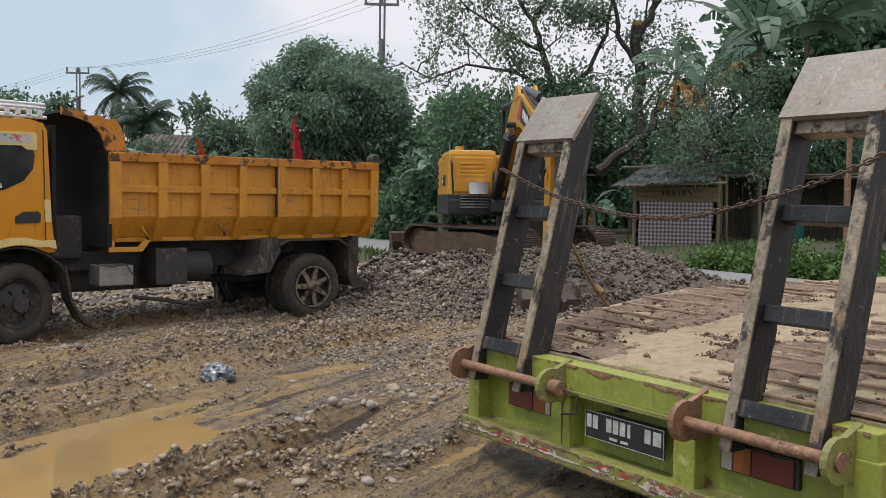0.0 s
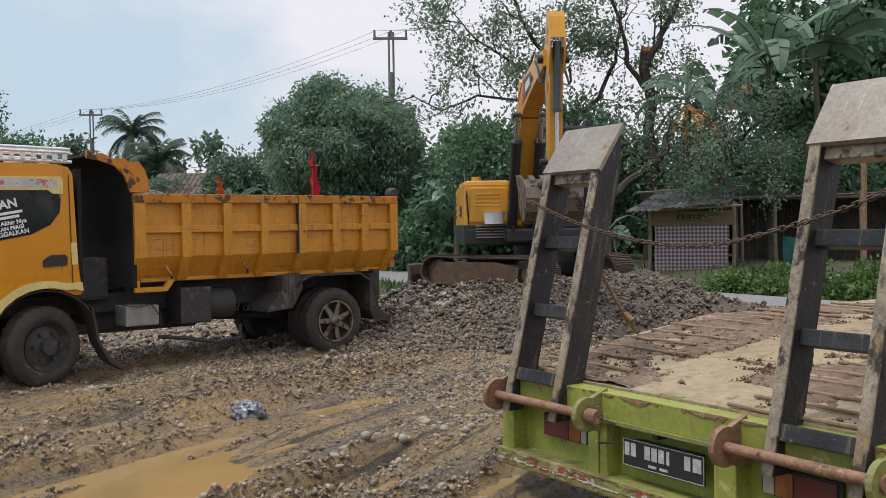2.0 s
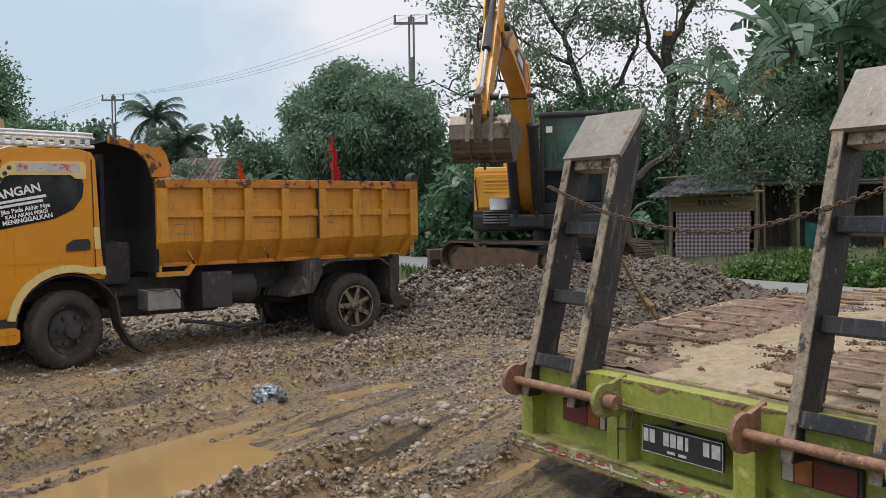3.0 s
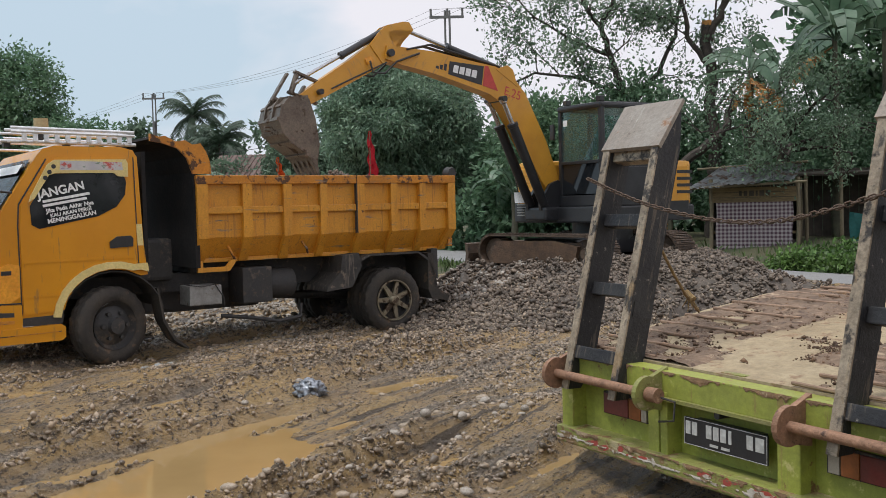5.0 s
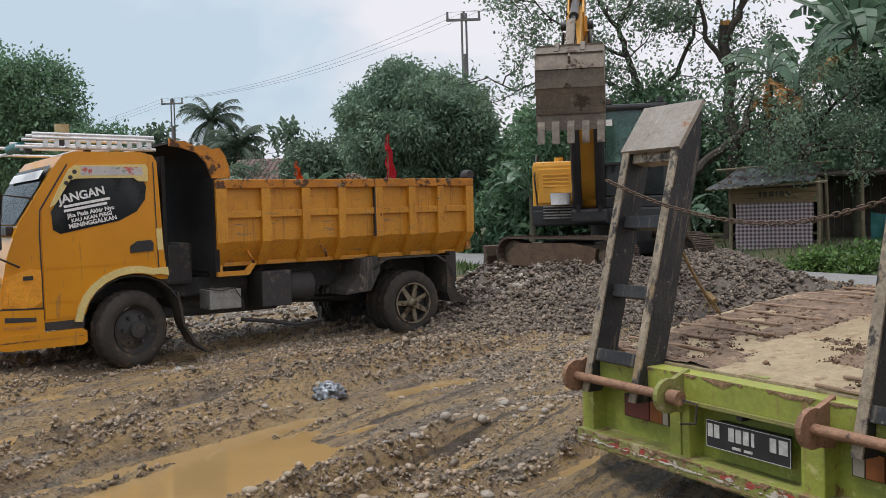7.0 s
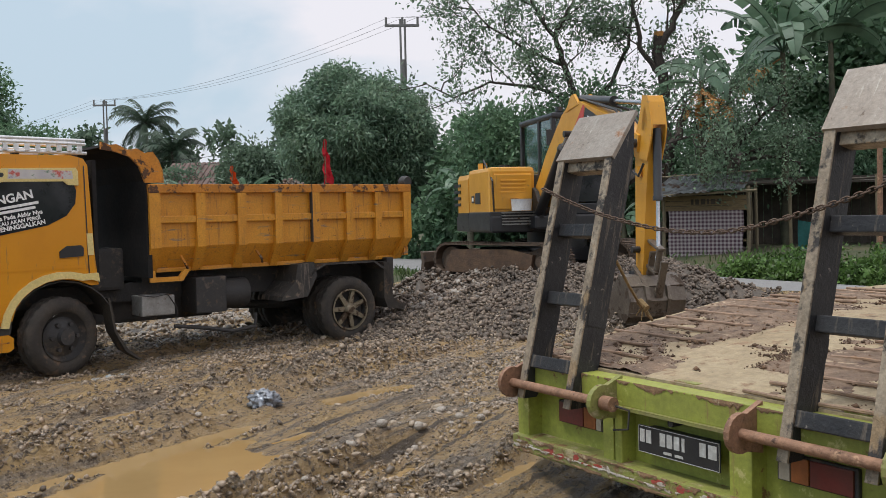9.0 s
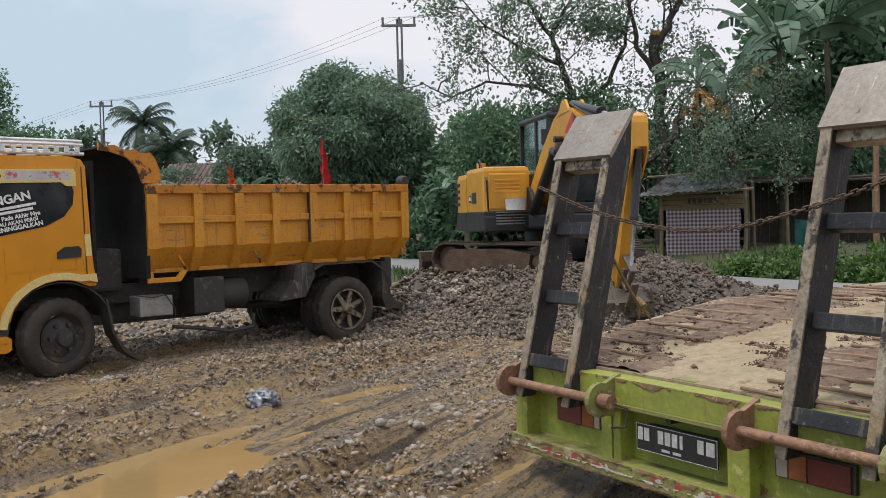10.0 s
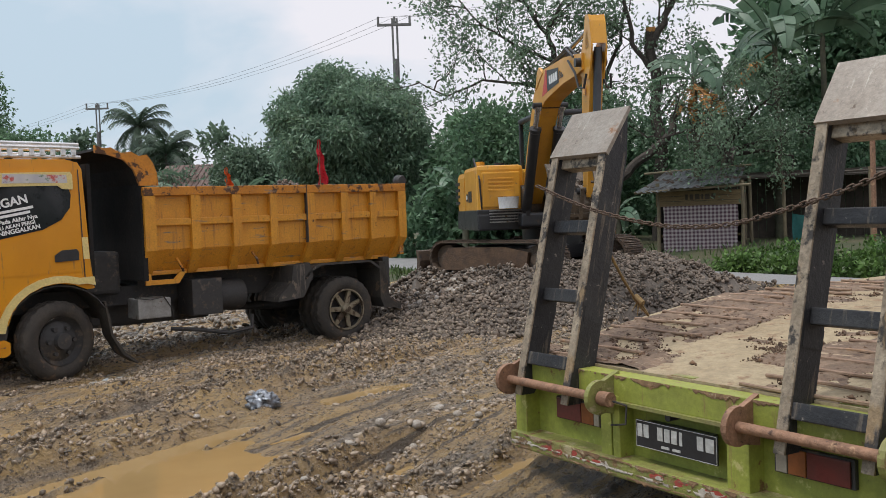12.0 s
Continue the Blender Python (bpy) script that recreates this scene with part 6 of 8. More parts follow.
    # bucket: shell between two side plates; x runs from the pin to the teeth
    W2 = 0.345
    shell = [(1.02, 0.0), (0.86, 0.12), (0.66, 0.36), (0.5, 0.5), (0.3, 0.56), (0.1, 0.5), (-0.04, 0.36), (-0.08, 0.16), (-0.02, 0.02)]
    bm = bmesh.new()
    inner = [(x * 0.94 + 0.02, z * 0.93) for x, z in shell]
    prism(bm, shell + inner[::-1], -W2, W2)
    bucket = part("bucket", bm, BUCKET, ex, "scoured steel digging bucket")
    moving["bucket"] = bucket
    for y in (-W2 - 0.02, W2 - 0.004):
        part("bucket_side", prism(bmesh.new(), [(1.02, -0.02), (0.98, 0.04)] + shell[1:] + [(0.3, -0.06), (0.7, -0.09)], y, y + 0.024), BUCKET, bucket, bevel=0.004)
    for k in range(5):
        y = -W2 + 0.03 + k * (2 * W2 - 0.06) / 4
        part("tooth", prism(bmesh.new(), [(0.9, 0.075), (1.0, 0.05), (1.2, -0.035), (1.19, -0.05), (0.98, -0.03), (0.92, 0.0)], y - 0.038, y + 0.038), BUCKET, bucket, "worn steel tooth", bevel=0.006)
    for k, (a, b) in enumerate(zip(shell[1:7], shell[2:8])):
        d = Vector((b[0] - a[0], 0, b[1] - a[1])).normalized()
        n_ = Vector((-d.z, 0, d.x))
        if n_.dot(Vector((a[0] - 0.4, 0, a[1] - 0.15))) < 0:
            n_ = -n_
        p = Vector((a[0], 0, a[1]))
        q = p + d * 0.055
        part("wear_strip", prism(bmesh.new(), [(p.x, p.z), (q.x, q.z), (q.x + n_.x * 0.024, q.z + n_.z * 0.024), (p.x + n_.x * 0.024, p.z + n_.z * 0.024)], -W2 - 0.01, W2 + 0.01), BUCKET, bucket, bevel=0.003)
    for y in (-0.14, 0.14):
        part("bucket_ear", prism(bmesh.new(), [(-0.09, -0.07), (0.08, -0.07), (0.3, 0.3), (0.25, 0.58), (0.05, 0.52), (-0.07, 0.4)], y - 0.025, y + 0.025), BUCKET, bucket, bevel=0.008)
    part("lifting_eye", tube(bmesh.new(), [(0.38, 0, 0.53), (0.36, 0, 0.62), (0.42, 0, 0.64), (0.44, 0, 0.54)], 0.014, 6), BUCKET, bucket)
    for ob in [bucket] + list(bucket.children):
        for v in ob.data.vertices:
            v.co.x *= 0.88
            v.co.z *= 0.88
    # cylinders and links
    _, _, _, _, spans, links = arm_frames(0.0)
    for name, (p, q, barrel, r) in spans.items():
        body = {"boom": 1.45, "stick": 1.12, "bucket": 0.85}[name.split("_")[0]]
        b = part(name, lathe(bmesh.new(), [(0, 0), (r * 0.9, 0), (r, 0.02), (r, body - 0.06), (r * 1.15, body - 0.05), (r * 1.15, body), (0, body)], 18, m=Matrix.Rotation(radians(90), 4, "X")), EXC_GREY, ex, "dark hydraulic cylinder", smooth=True)
        moving[name] = b
        rl = {"boom": 1.0, "stick": 1.1, "bucket": 1.0}[name.split("_")[0]]
        rb = part("piston_rod", lathe(bmesh.new(), [(0, 0), (r * 0.8, 0), (r * 0.8, 0.06), (r * 0.5, 0.08), (r * 0.5, rl), (0, rl)], 14, m=Matrix.Rotation(radians(90), 4, "X")), CHROME, ex, "bright chrome piston rod", smooth=True)
        moving[name + "_rod"] = rb
    for name in links:
        bm = bmesh.new()
        for y in (-0.15, 0.15):
            bx(bm, y - 0.018, y + 0.018, -0.045, 0.045, -0.05, 0.41)
        tube(bm, [(-0.17, 0, 0.36), (0.17, 0, 0.36)], 0.04, 12)
        moving[name] = part(name, bm, BUCKET, ex, "steel linkage arm", bevel=0.006)
    return ex, moving


EX_THING, EX_MOVING = build_excavator()


# ---- gravel and stones ----
def icosphere(sub):
    bm = bmesh.new()
    bmesh.ops.create_icosphere(bm, subdivisions=sub, radius=1)
    bm.verts.index_update()
    v = np.array([p.co[:] for p in bm.verts], np.float32)
    f = np.array([[q.index for q in fc.verts] for fc in bm.faces], np.int32)
    bm.free()
    return v, f


def stone_field(name, places, radii, sub, mat, label, seed):
    """Rounded stones of random shape, joined into one mesh."""
    rng = np.random.default_rng(seed)
    if sub:
        v, f = icosphere(sub)
    else:
        v = np.array(((1, 0, 0), (-1, 0, 0), (0, 1, 0), (0, -1, 0), (0, 0, 1), (0, 0, -1)), np.float32)
        f = np.array(((0, 2, 4), (2, 1, 4), (1, 3, 4), (3, 0, 4), (2, 0, 5), (1, 2, 5), (3, 1, 5), (0, 3, 5)), np.int32)
    n = len(places)
    sc = np.stack([rng.uniform(0.75, 1.35, n), rng.uniform(0.7, 1.1, n), rng.uniform(0.38, 0.68, n)], 1) * np.asarray(radii)[:, None]
    lump = 1 + 0.13 * np.sin(v[None] @ rng.normal(0, 2.0, (n, 3, 1)) + rng.uniform(0, 6, (n, 1, 1))) + rng.normal(0, 0.05, (n, len(v), 1))
    p = v[None] * lump * sc[:, None, :]
    q = rng.normal(0, 1, (n, 4)) * np.array([1, 0.45, 0.45, 1])
    q /= np.linalg.norm(q, axis=1, keepdims=True)
    w, x, y, z = q.T
    R = np.stack([np.stack([1 - 2 * (y * y + z * z), 2 * (x * y - w * z), 2 * (x * z + w * y)], -1), np.stack([2 * (x * y + w * z), 1 - 2 * (x * x + z * z), 2 * (y * z - w * x)], -1), np.stack([2 * (x * z - w * y), 2 * (y * z + w * x), 1 - 2 * (x * x + y * y)], -1)], 1)
    p = np.einsum("nij,nkj->nki", R, p) + np.asarray(places)[:, None, :]
    faces = (f[None] + (np.arange(n) * len(v))[:, None, None]).reshape(-1, 3)
    ob = raw_mesh(name, p.reshape(-1, 3), faces, mat, smooth=mat in (STONE, COBBLE))
    return tagged(ob, label, "gravel", kind="stuff")


random.seed(21)
spots, sizes = [], []
while len(spots) < 22000:
    x, y = random.uniform(-0.9, 7.0), random.uniform(10.6, 17.2)
    h = pile_height(x, y)
    if h < 0.035 or random.random() > 0.35 + h * 2:
        continue
    if (x - 2.3) ** 2 + (y - 16.0) ** 2 < 1.2:
        continue
    r = random.uniform(0.016, 0.038) * (1.5 if random.random() < 0.08 else 1)
    spots.append((x, y, terrain(x, y) + random.uniform(-0.3, 0.75) * r))
    sizes.append(r)
stone_field("gravel_heap", spots, sizes, 1, STONE, "heap of dark rounded river gravel", 3)

spots, sizes = [], []
while len(spots) < 26000:
    x, y = random.uniform(-5.2, 3.6), random.uniform(3.9, 12.6)
    u, w = x * 0.56 + y * 0.83, x * 0.83 - y * 0.56
    k = noise.noise((u * 0.6, w * 2.6, 12.0)) + 0.5 * noise.noise((x * 2.5, y * 2.5, 13.0))
    k += 3.5 * rut_ridge(u, w, x, y) + 0.25 * bump01(y + 0.5 * x, 7.5, 10.5)
    if k < random.uniform(-0.2, 0.6) + (0.35 if y + 0.5 * x < 7.5 else 0):
        continue
    z = terrain(x, y)
    if z < 0.0:
        continue
    r = random.uniform(0.005, 0.018) * (1.7 if random.random() < 0.1 else 1) * (0.75 + 0.05 * y)
    spots.append((x, y, z + random.uniform(-0.2, 0.5) * r))
    sizes.append(r)
stone_field("loose_gravel", spots, sizes, 1, COBBLE_DARK, "scattered muddy pebbles in the ruts", 4)

spots, sizes = [], []
while len(spots) < 3800:
    x, y = random.uniform(-6.5, 1.2), random.uniform(12.0, 19.0)
    if random.random() > 0.75 or x > 0.3 and y > 15.5:
        continue
    r = random.uniform(0.025, 0.06)
    spots.append((x, y, terrain(x, y) + random.uniform(-0.2, 0.5) * r))
    sizes.append(r)
stone_field("spread_gravel", spots, sizes, 1, COBBLE, "light gravel spread beyond the truck", 6)

spots, sizes = [], []
while len(spots) < 8500:
    x, y = random.uniform(-5.0, 2.8), random.uniform(3.9, 10.5)
    u, w = x * 0.56 + y * 0.83, x * 0.83 - y * 0.56
    z = terrain(x, y)
    if rut_ridge(u, w, x, y) * (1 - 0.8 * dip(x, y, 0.7, 4.7, 40, 1.5, 0.75)) < random.uniform(0.012, 0.05) or z < 0.0:
        continue
    r = 0.006 + 0.022 * random.random() ** 2
    spots.append((x, y, z + random.uniform(-0.2, 0.4) * r))
    sizes.append(r)
stone_field("rut_clods", spots, sizes, 1, CLOD_WET, "dark wet clods along the rut ridges", 9)

spots, sizes = [], []
while len(spots) < 42000:
    x, y = random.uniform(-5.0, 3.0), random.uniform(4.0, 10.5)
    if noise.noise((x * 1.7, y * 1.7, 51.0)) + 0.4 * noise.noise((x * 5, y * 5, 52.0)) < random.uniform(-0.45, 0.25):
        continue
    z = terrain(x, y)
    if z < -0.004:
        continue
    r = random.uniform(0.003, 0.0075) * (1.6 if random.random() < 0.12 else 1) * (0.7 + 0.05 * y)
    spots.append((x, y, z + random.uniform(-0.2, 0.5) * r))
    sizes.append(r)
stone_field("fine_grit", spots, sizes, 0, GRIT, "fine wet grit strewn over the mud", 10)

# single cobbles nearest to the eye
cobble_meshes = []
for k in range(8):
    rng = np.random.default_rng(50 + k)
    v, f = icosphere(2)
    v = v * (1 + 0.1 * np.sin(v @ rng.normal(0, 2.2, (3, 1)) + k)) * np.array([rng.uniform(0.95, 1.35), rng.uniform(0.75, 1.05), rng.uniform(0.5, 0.75)])
    me = bpy.data.meshes.new("cobble")
    me.from_pydata(v.tolist(), [], f.tolist())
    me.materials.append(COBBLE if k < 3 else COBBLE_DARK)
    me.shade_smooth()
    cobble_meshes.append(me)
random.seed(33)
strips = [(-0.6, 5.55, 54, 1.7, 0.2, 90), (0.02, 6.35, 52, 1.1, 0.2, 60), (0.4, 5.25, 46, 1.0, 0.16, 35), (-0.9, 4.7, 50, 0.7, 0.3, 45), (0.5, 7.0, 50, 0.9, 0.5, 40), (-3.2, 6.6, 20, 0.8, 0.25, 24), (-1.5, 7.4, 40, 2.0, 0.8, 22)]
for cx, cy, ang, la, lb, count in strips:
    for k in range(int(count * 0.6)):
        s, w = random.gauss(0, la * 0.55), random.gauss(0, lb * 0.6)
        c_, s_ = math.cos(radians(ang)), math.sin(radians(ang))
        x, y = cx + s * c_ - w * s_, cy + s * s_ + w * c_
        z = terrain(x, y)
        if z < 0.005:
            continue
        r = 0.011 + 0.031 * random.random() ** 1.8
        ob = new("cobble", random.choice(cobble_meshes))
        ob.matrix_basis = Matrix.Translation((x, y, z + r * random.uniform(-0.15, 0.25))) @ Euler((random.uniform(-0.3, 0.3), random.uniform(-0.3, 0.3), random.uniform(0, 6.3))).to_matrix().to_4x4() @ Matrix.Scale(r, 4)
        tagged(ob, "smooth rounded river stone half sunk in mud", "stone", "loose cobbles")

# crumpled foil bag
v, f = icosphere(4)
rng = np.random.default_rng(8)
d = np.zeros(len(v))
for k in range(14):
    a = rng.normal(0, 1, 3)
    d += 0.11 * np.abs(((v @ a) * rng.uniform(1.5, 4) + rng.uniform(0, 3)) % 2 - 1)
v = v * (0.2 + d)[:, None] * np.array([0.13, 0.1, 0.095])
bag = raw_mesh("foil_bag", v, f, FOIL)
bag.location = (-1.1, 7.55, terrain(-1.1, 7.55) + 0.045)
tagged(bag, "crumpled silver and black foil bag lying on mud", "litter")


# ---- plants ----
def leaf_arrays(rng, centres, outward, per, length, width, spread, droop):
    """Diamond leaves round every centre: verts (n, 4, 3)."""
    n = len(centres) * per
    c = np.repeat(centres, per, 0) + rng.normal(0, spread, (n, 3))
    o = np.repeat(outward, per, 0)
    d = o * 0.7 + rng.normal(0, 0.75, (n, 3)) + np.array([0, 0, -droop])
    d /= np.linalg.norm(d, axis=1, keepdims=True)
    s = np.cross(d, rng.normal(0, 1, (n, 3)))
    s /= np.linalg.norm(s, axis=1, keepdims=True) + 1e-9
    ln = (length * rng.uniform(0.6, 1.3, n))[:, None]
    wd = (width * rng.uniform(0.7, 1.25, n))[:, None]
    nrm = np.cross(s, d)
    return np.stack([c, c + d * ln * 0.45 + s * wd + nrm * wd * 0.3, c + d * ln, c + d * ln * 0.45 - s * wd + nrm * wd * 0.3], 1)


def crown(name, blobs, mat, parent, seed, per=14, length=0.2, width=0.045, spread=0.13, droop=0.4, shell=0.55, label=""):
    """Leaves in lumpy ellipsoids: blobs are (centre, radii, clusters)."""
    rng = np.random.default_rng(seed)
    out = []
    for (c, r, n) in blobs:
        d = rng.normal(0, 1, (n, 3))
        d /= np.linalg.norm(d, axis=1, keepdims=True)
        k = rng.normal(0, 1.6, (3, 3))
        lump = 0.86 + 0.09 * np.sin(d @ k[0] * 2.2) + 0.09 * np.sin(d @ k[1] * 3.5 + 1) + 0.06 * np.sin(d @ k[2] * 6 + 2)
        rad = rng.uniform(shell, 1.0, n) ** 0.6 * lump
        out.append(leaf_arrays(rng, np.asarray(c) + d * rad[:, None] * np.asarray(r), d, per, length, width, spread, droop))
    v = np.concatenate(out)
    ob = raw_mesh(name, v.reshape(-1, 3), np.arange(len(v) * 4).reshape(-1, 4), mat, parent)
    if label:
        tagged(ob, label)
    return ob


def limbs(parent, lines, name="limb"):
    for pts, r0, r1 in lines:
        pts = [Vector(p) for p in pts]
        fine = []
        for i in range(len(pts) - 1):
            for k in range(4):
                t = k / 4
                j = 0.06 * r0 / 0.1
                fine.append(pts[i].lerp(pts[i + 1], t) + Vector((random.uniform(-j, j), random.uniform(-j, j), 0)))
        fine.append(pts[-1])
        part(name, tube(bmesh.new(), fine, r0, 8, r1), BARK, parent, smooth=True)


def tree(name, base, label, category="tree", group=""):
    return thing(name, Matrix.Translation(base), label, category, group)


random.seed(70)
# dense mango tree beyond the road
t = tree("mango_tree", (-1.4, 30.5, 0.72), "dense round dark green mango tree beyond the road")
limbs(t, [([(0, 0, -0.3), (0.1, 0, 1.2), (0.0, 0.1, 2.4)], 0.28, 0.2)], "trunk")
limbs(t, [([(0, 0, 1.6), (-1.0, 0.2, 2.6), (-1.6, 0, 3.4)], 0.12, 0.04), ([(0, 0, 1.8), (1.0, -0.2, 2.8), (1.7, 0, 3.6)], 0.12, 0.04), ([(0, 0, 2.2), (0.1, 0.4, 3.6), (0, 0.2, 4.6)], 0.12, 0.04)])
lumps = []
for k in range(30):
    az, el = random.uniform(0, 6.283), random.uniform(-0.3, 1.35)
    q = (math.cos(el) * math.cos(az), math.cos(el) * math.sin(az), math.sin(el))
    r = random.uniform(0.5, 0.85)
    lumps.append(((0.05 + 2.05 * q[0], 1.9 * q[1], 3.0 + 2.0 * q[2]), (r, r, r * 0.8), 62))
crown("crown", lumps + [((0.05, 0, 3.1), (2.35, 2.1, 2.25), 900), ((-0.75, -0.2, 3.7), (1.6, 1.4, 1.5), 260), ((0.95, -0.3, 3.4), (1.6, 1.4, 1.6), 260), ((0.0, 0, 1.5), (2.5, 2.0, 1.5), 420), ((0, 0.3, 2.8), (1.9, 1.7, 1.9), 300)], LEAF_MANGO, t, 1, per=26, length=0.19, width=0.028, spread=0.15, droop=0.8, shell=0.6, label="thick crown of drooping narrow leaves")

# hedge and bushes between the mango and the digger
t = tree("hedge", (2.6, 27.5, 0.4), "dark overgrown bushes beside the road", "bush")
limbs(t, [([(0, 0, -0.2), (0.1, 0, 1.5)], 0.1, 0.04)], "trunk")
crown("crown", [((-0.6, 0, 1.2), (1.3, 1.2, 1.7), 260), ((0.9, 0.4, 1.6), (1.5, 1.2, 2.0), 330), ((2.6, 0.4, 1.6), (1.5, 1.2, 1.9), 300), ((-1.6, 0.5, 0.5), (1.4, 1.1, 1.0), 180), ((0.3, 1.5, 3.0), (1.9, 1.0, 1.5), 260)], LEAF, t, 2, per=12, length=0.26, width=0.06, spread=0.17)

# sparse trees over the digger and the leafy one over the hut
def grow(owner, rng, start, heading, length, radius, depth, tips, twigs, wander=0.3, lift=0.1):
    """A crooked bough with side branches; thin ends go into one twig mesh, their points into tips."""
    d, pts = Vector(heading).normalized(), [Vector(start)]
    for k in range(5):
        d = (d + Vector((rng.gauss(0, wander), rng.gauss(0, wander), rng.gauss(0, wander) + lift))).normalized()
        pts.append(pts[-1] + d * length / 5)
    if radius > 0.03:
        part("limb", tube(bmesh.new(), pts, radius, 7, radius * 0.5), BARK, owner, smooth=True)
    else:
        tube(twigs, pts, radius, 4, radius * 0.4)
    if depth <= 1:
        tips.extend((pts[3], pts[5]) if depth else (pts[2], pts[4], pts[5]))
    if depth:
        for k in range(4):
            side = d + Vector((rng.gauss(0, 0.8), rng.gauss(0, 0.8), rng.gauss(0, 0.7)))
            grow(owner, rng, pts[2 + k % 4 if k < 3 else 5], side, length * rng.uniform(0.5, 0.75), radius * 0.42, depth - 1, tips, twigs, wander, lift)


def boughs_of(owner, lines, seed, mat, per, length, width, spread, label, reach=1.5, depth=2, droop=0.3):
    """Main limbs along given lines, boughs grown from them, and leaves at all the tips."""
    rng, tips, twigs = random.Random(seed), [], bmesh.new()
    for pts, r0, r1 in lines:
        limbs(owner, [(pts, r0, r1)])
        for k in range(1, len(pts)):
            a, b = Vector(pts[k - 1]), Vector(pts[k])
            for q in (0.45, 0.95):
                side = (b - a).normalized() * 0.5 + Vector((rng.gauss(0, 0.7), rng.gauss(0, 0.5), rng.gauss(0.1, 0.5)))
                grow(owner, rng, a.lerp(b, q), side, reach * rng.uniform(0.7, 1.2), max(0.024, r0 * 0.3), depth, tips, twigs)
    tagged(part("twig", twigs, BARK, owner, "thin bare twigs"), "thin bare twigs", kind="stuff")
    c = np.array([p[:] for p in tips])
    out = np.random.default_rng(seed).normal(0, 0.5, c.shape)
    v = leaf_arrays(np.random.default_rng(seed + 1), c, out, per, length, width, spread, droop)
    ob = raw_mesh("crown", v.reshape(-1, 3), np.arange(len(v) * 4).reshape(-1, 4), mat, owner)
    tagged(ob, label)


t = tree("spreading_tree", (5.2, 26.0, 0.4), "tall sparse spreading tree with dark crooked limbs")
limbs(t, [([(0, 0, -0.3), (0, 0, 1.8), (-0.1, 0, 3.4), (-0.3, 0, 4.4)], 0.2, 0.13)], "trunk")
boughs_of(t, [([(-0.3, 0, 4.3), (-0.55, 0, 5.1), (-0.85, 0, 5.9), (-1.4, 0, 6.8), (-1.9, 0, 8.2)], 0.1, 0.03), ([(-0.3, 0, 4.1), (-1.4, -0.2, 4.5), (-2.6, 0, 4.7), (-3.6, 0.1, 4.3), (-4.4, 0, 4.7)], 0.05, 0.014), ([(-0.55, 0, 5.1), (-1.6, 0.2, 5.6), (-2.6, 0, 6.2), (-3.5, 0, 7.2)], 0.05, 0.014), ([(-0.1, 0, 3.6), (0.7, 0, 4.6), (1.2, 0, 5.6), (1.4, 0, 7.0)], 0.08, 0.03), ([(-0.85, 0, 5.9), (-0.3, 0, 6.8), (0.2, 0, 8.2)], 0.07, 0.02)], 5, LEAF_SMALL, 5, 0.13, 0.032, 0.17, "thin crown with sky between the leaves", 1.3)
crown("lower_crown", [((-1.6, -0.5, 2.9), (1.6, 1.0, 1.3), 330), ((0.1, -0.3, 3.1), (1.3, 1.0, 1.4), 300), ((-2.9, -0.4, 2.9), (0.9, 0.8, 0.9), 130), ((-0.6, -0.2, 1.5), (1.8, 0.9, 1.4), 300), ((1.5, 0.2, 2.4), (1.2, 0.8, 1.6), 260)], LEAF, t, 4, per=16, length=0.16, width=0.042, spread=0.2)

t = tree("pruned_tree", (7.1, 25.0, 0.5), "tall grey tree with a sawn-off top and thin side limbs")
limbs(t, [([(0, 0, -0.3), (0.1, 0, 2.2), (0.0, 0, 3.6), (-0.1, 0, 5.65)], 0.2, 0.13)], "trunk")
part("sawn_end", rod((-0.1, 0, 5.6), (-0.11, -0.02, 5.72), 0.125, 12), LEAF_DRY, t, "pale sawn wood")
limbs(t, [([(-1.3, -1, 1.7), (-0.6, -1, 2.3), (0.15, -1, 2.9), (0.3, -0.9, 3.6)], 0.13, 0.09)])
boughs_of(t, [([(-0.1, 0, 5.2), (0.3, 0, 6.0), (0.9, 0, 7.2), (1.2, 0, 8.6)], 0.11, 0.04), ([(-0.05, 0, 4.5), (-0.6, 0, 5.3), (-0.8, 0, 6.5), (-1.2, 0, 7.6)], 0.08, 0.03), ([(0, 0, 3.2), (0.5, 0.3, 3.9), (0.9, 0.3, 4.3)], 0.05, 0.02)], 15, LEAF_SMALL, 5, 0.13, 0.032, 0.17, "thin tufts of small leaves", 1.0)

t = tree("leafy_tree", (8.5, 23.5, 0.5), "dark leafy tree hanging over the hut roof")
limbs(t, [([(0, 0, -0.3), (0.1, 0, 1.4), (-0.1, 0, 2.6)], 0.14, 0.1)], "trunk")
boughs_of(t, [([(-0.1, 0, 2.3), (-1.0, -1.2, 2.7), (-1.7, -1.9, 2.7), (-2.4, -2.3, 2.5)], 0.06, 0.02), ([(-0.1, 0, 2.2), (-0.4, -1.4, 2.3), (-0.8, -2.4, 2.2), (-1.0, -2.9, 1.95)], 0.06, 0.02), ([(0, 0, 2.2), (0.4, -1.4, 2.2), (0.6, -2.4, 2.0)], 0.06, 0.02), ([(0, 0, 2.5), (-0.9, -0.9, 3.2), (-1.6, -1.3, 3.3)], 0.06, 0.02), ([(0, 0, 2.5), (0.3, -0.9, 3.2), (0.6, -1.2, 3.5)], 0.06, 0.02), ([(0, 0, 2.3), (1.1, -0.9, 2.6), (1.9, -1.1, 2.7)], 0.06, 0.02)], 25, LEAF_SMALL, 5, 0.095, 0.026, 0.17, "small dull leaves on drooping twigs", 0.9)
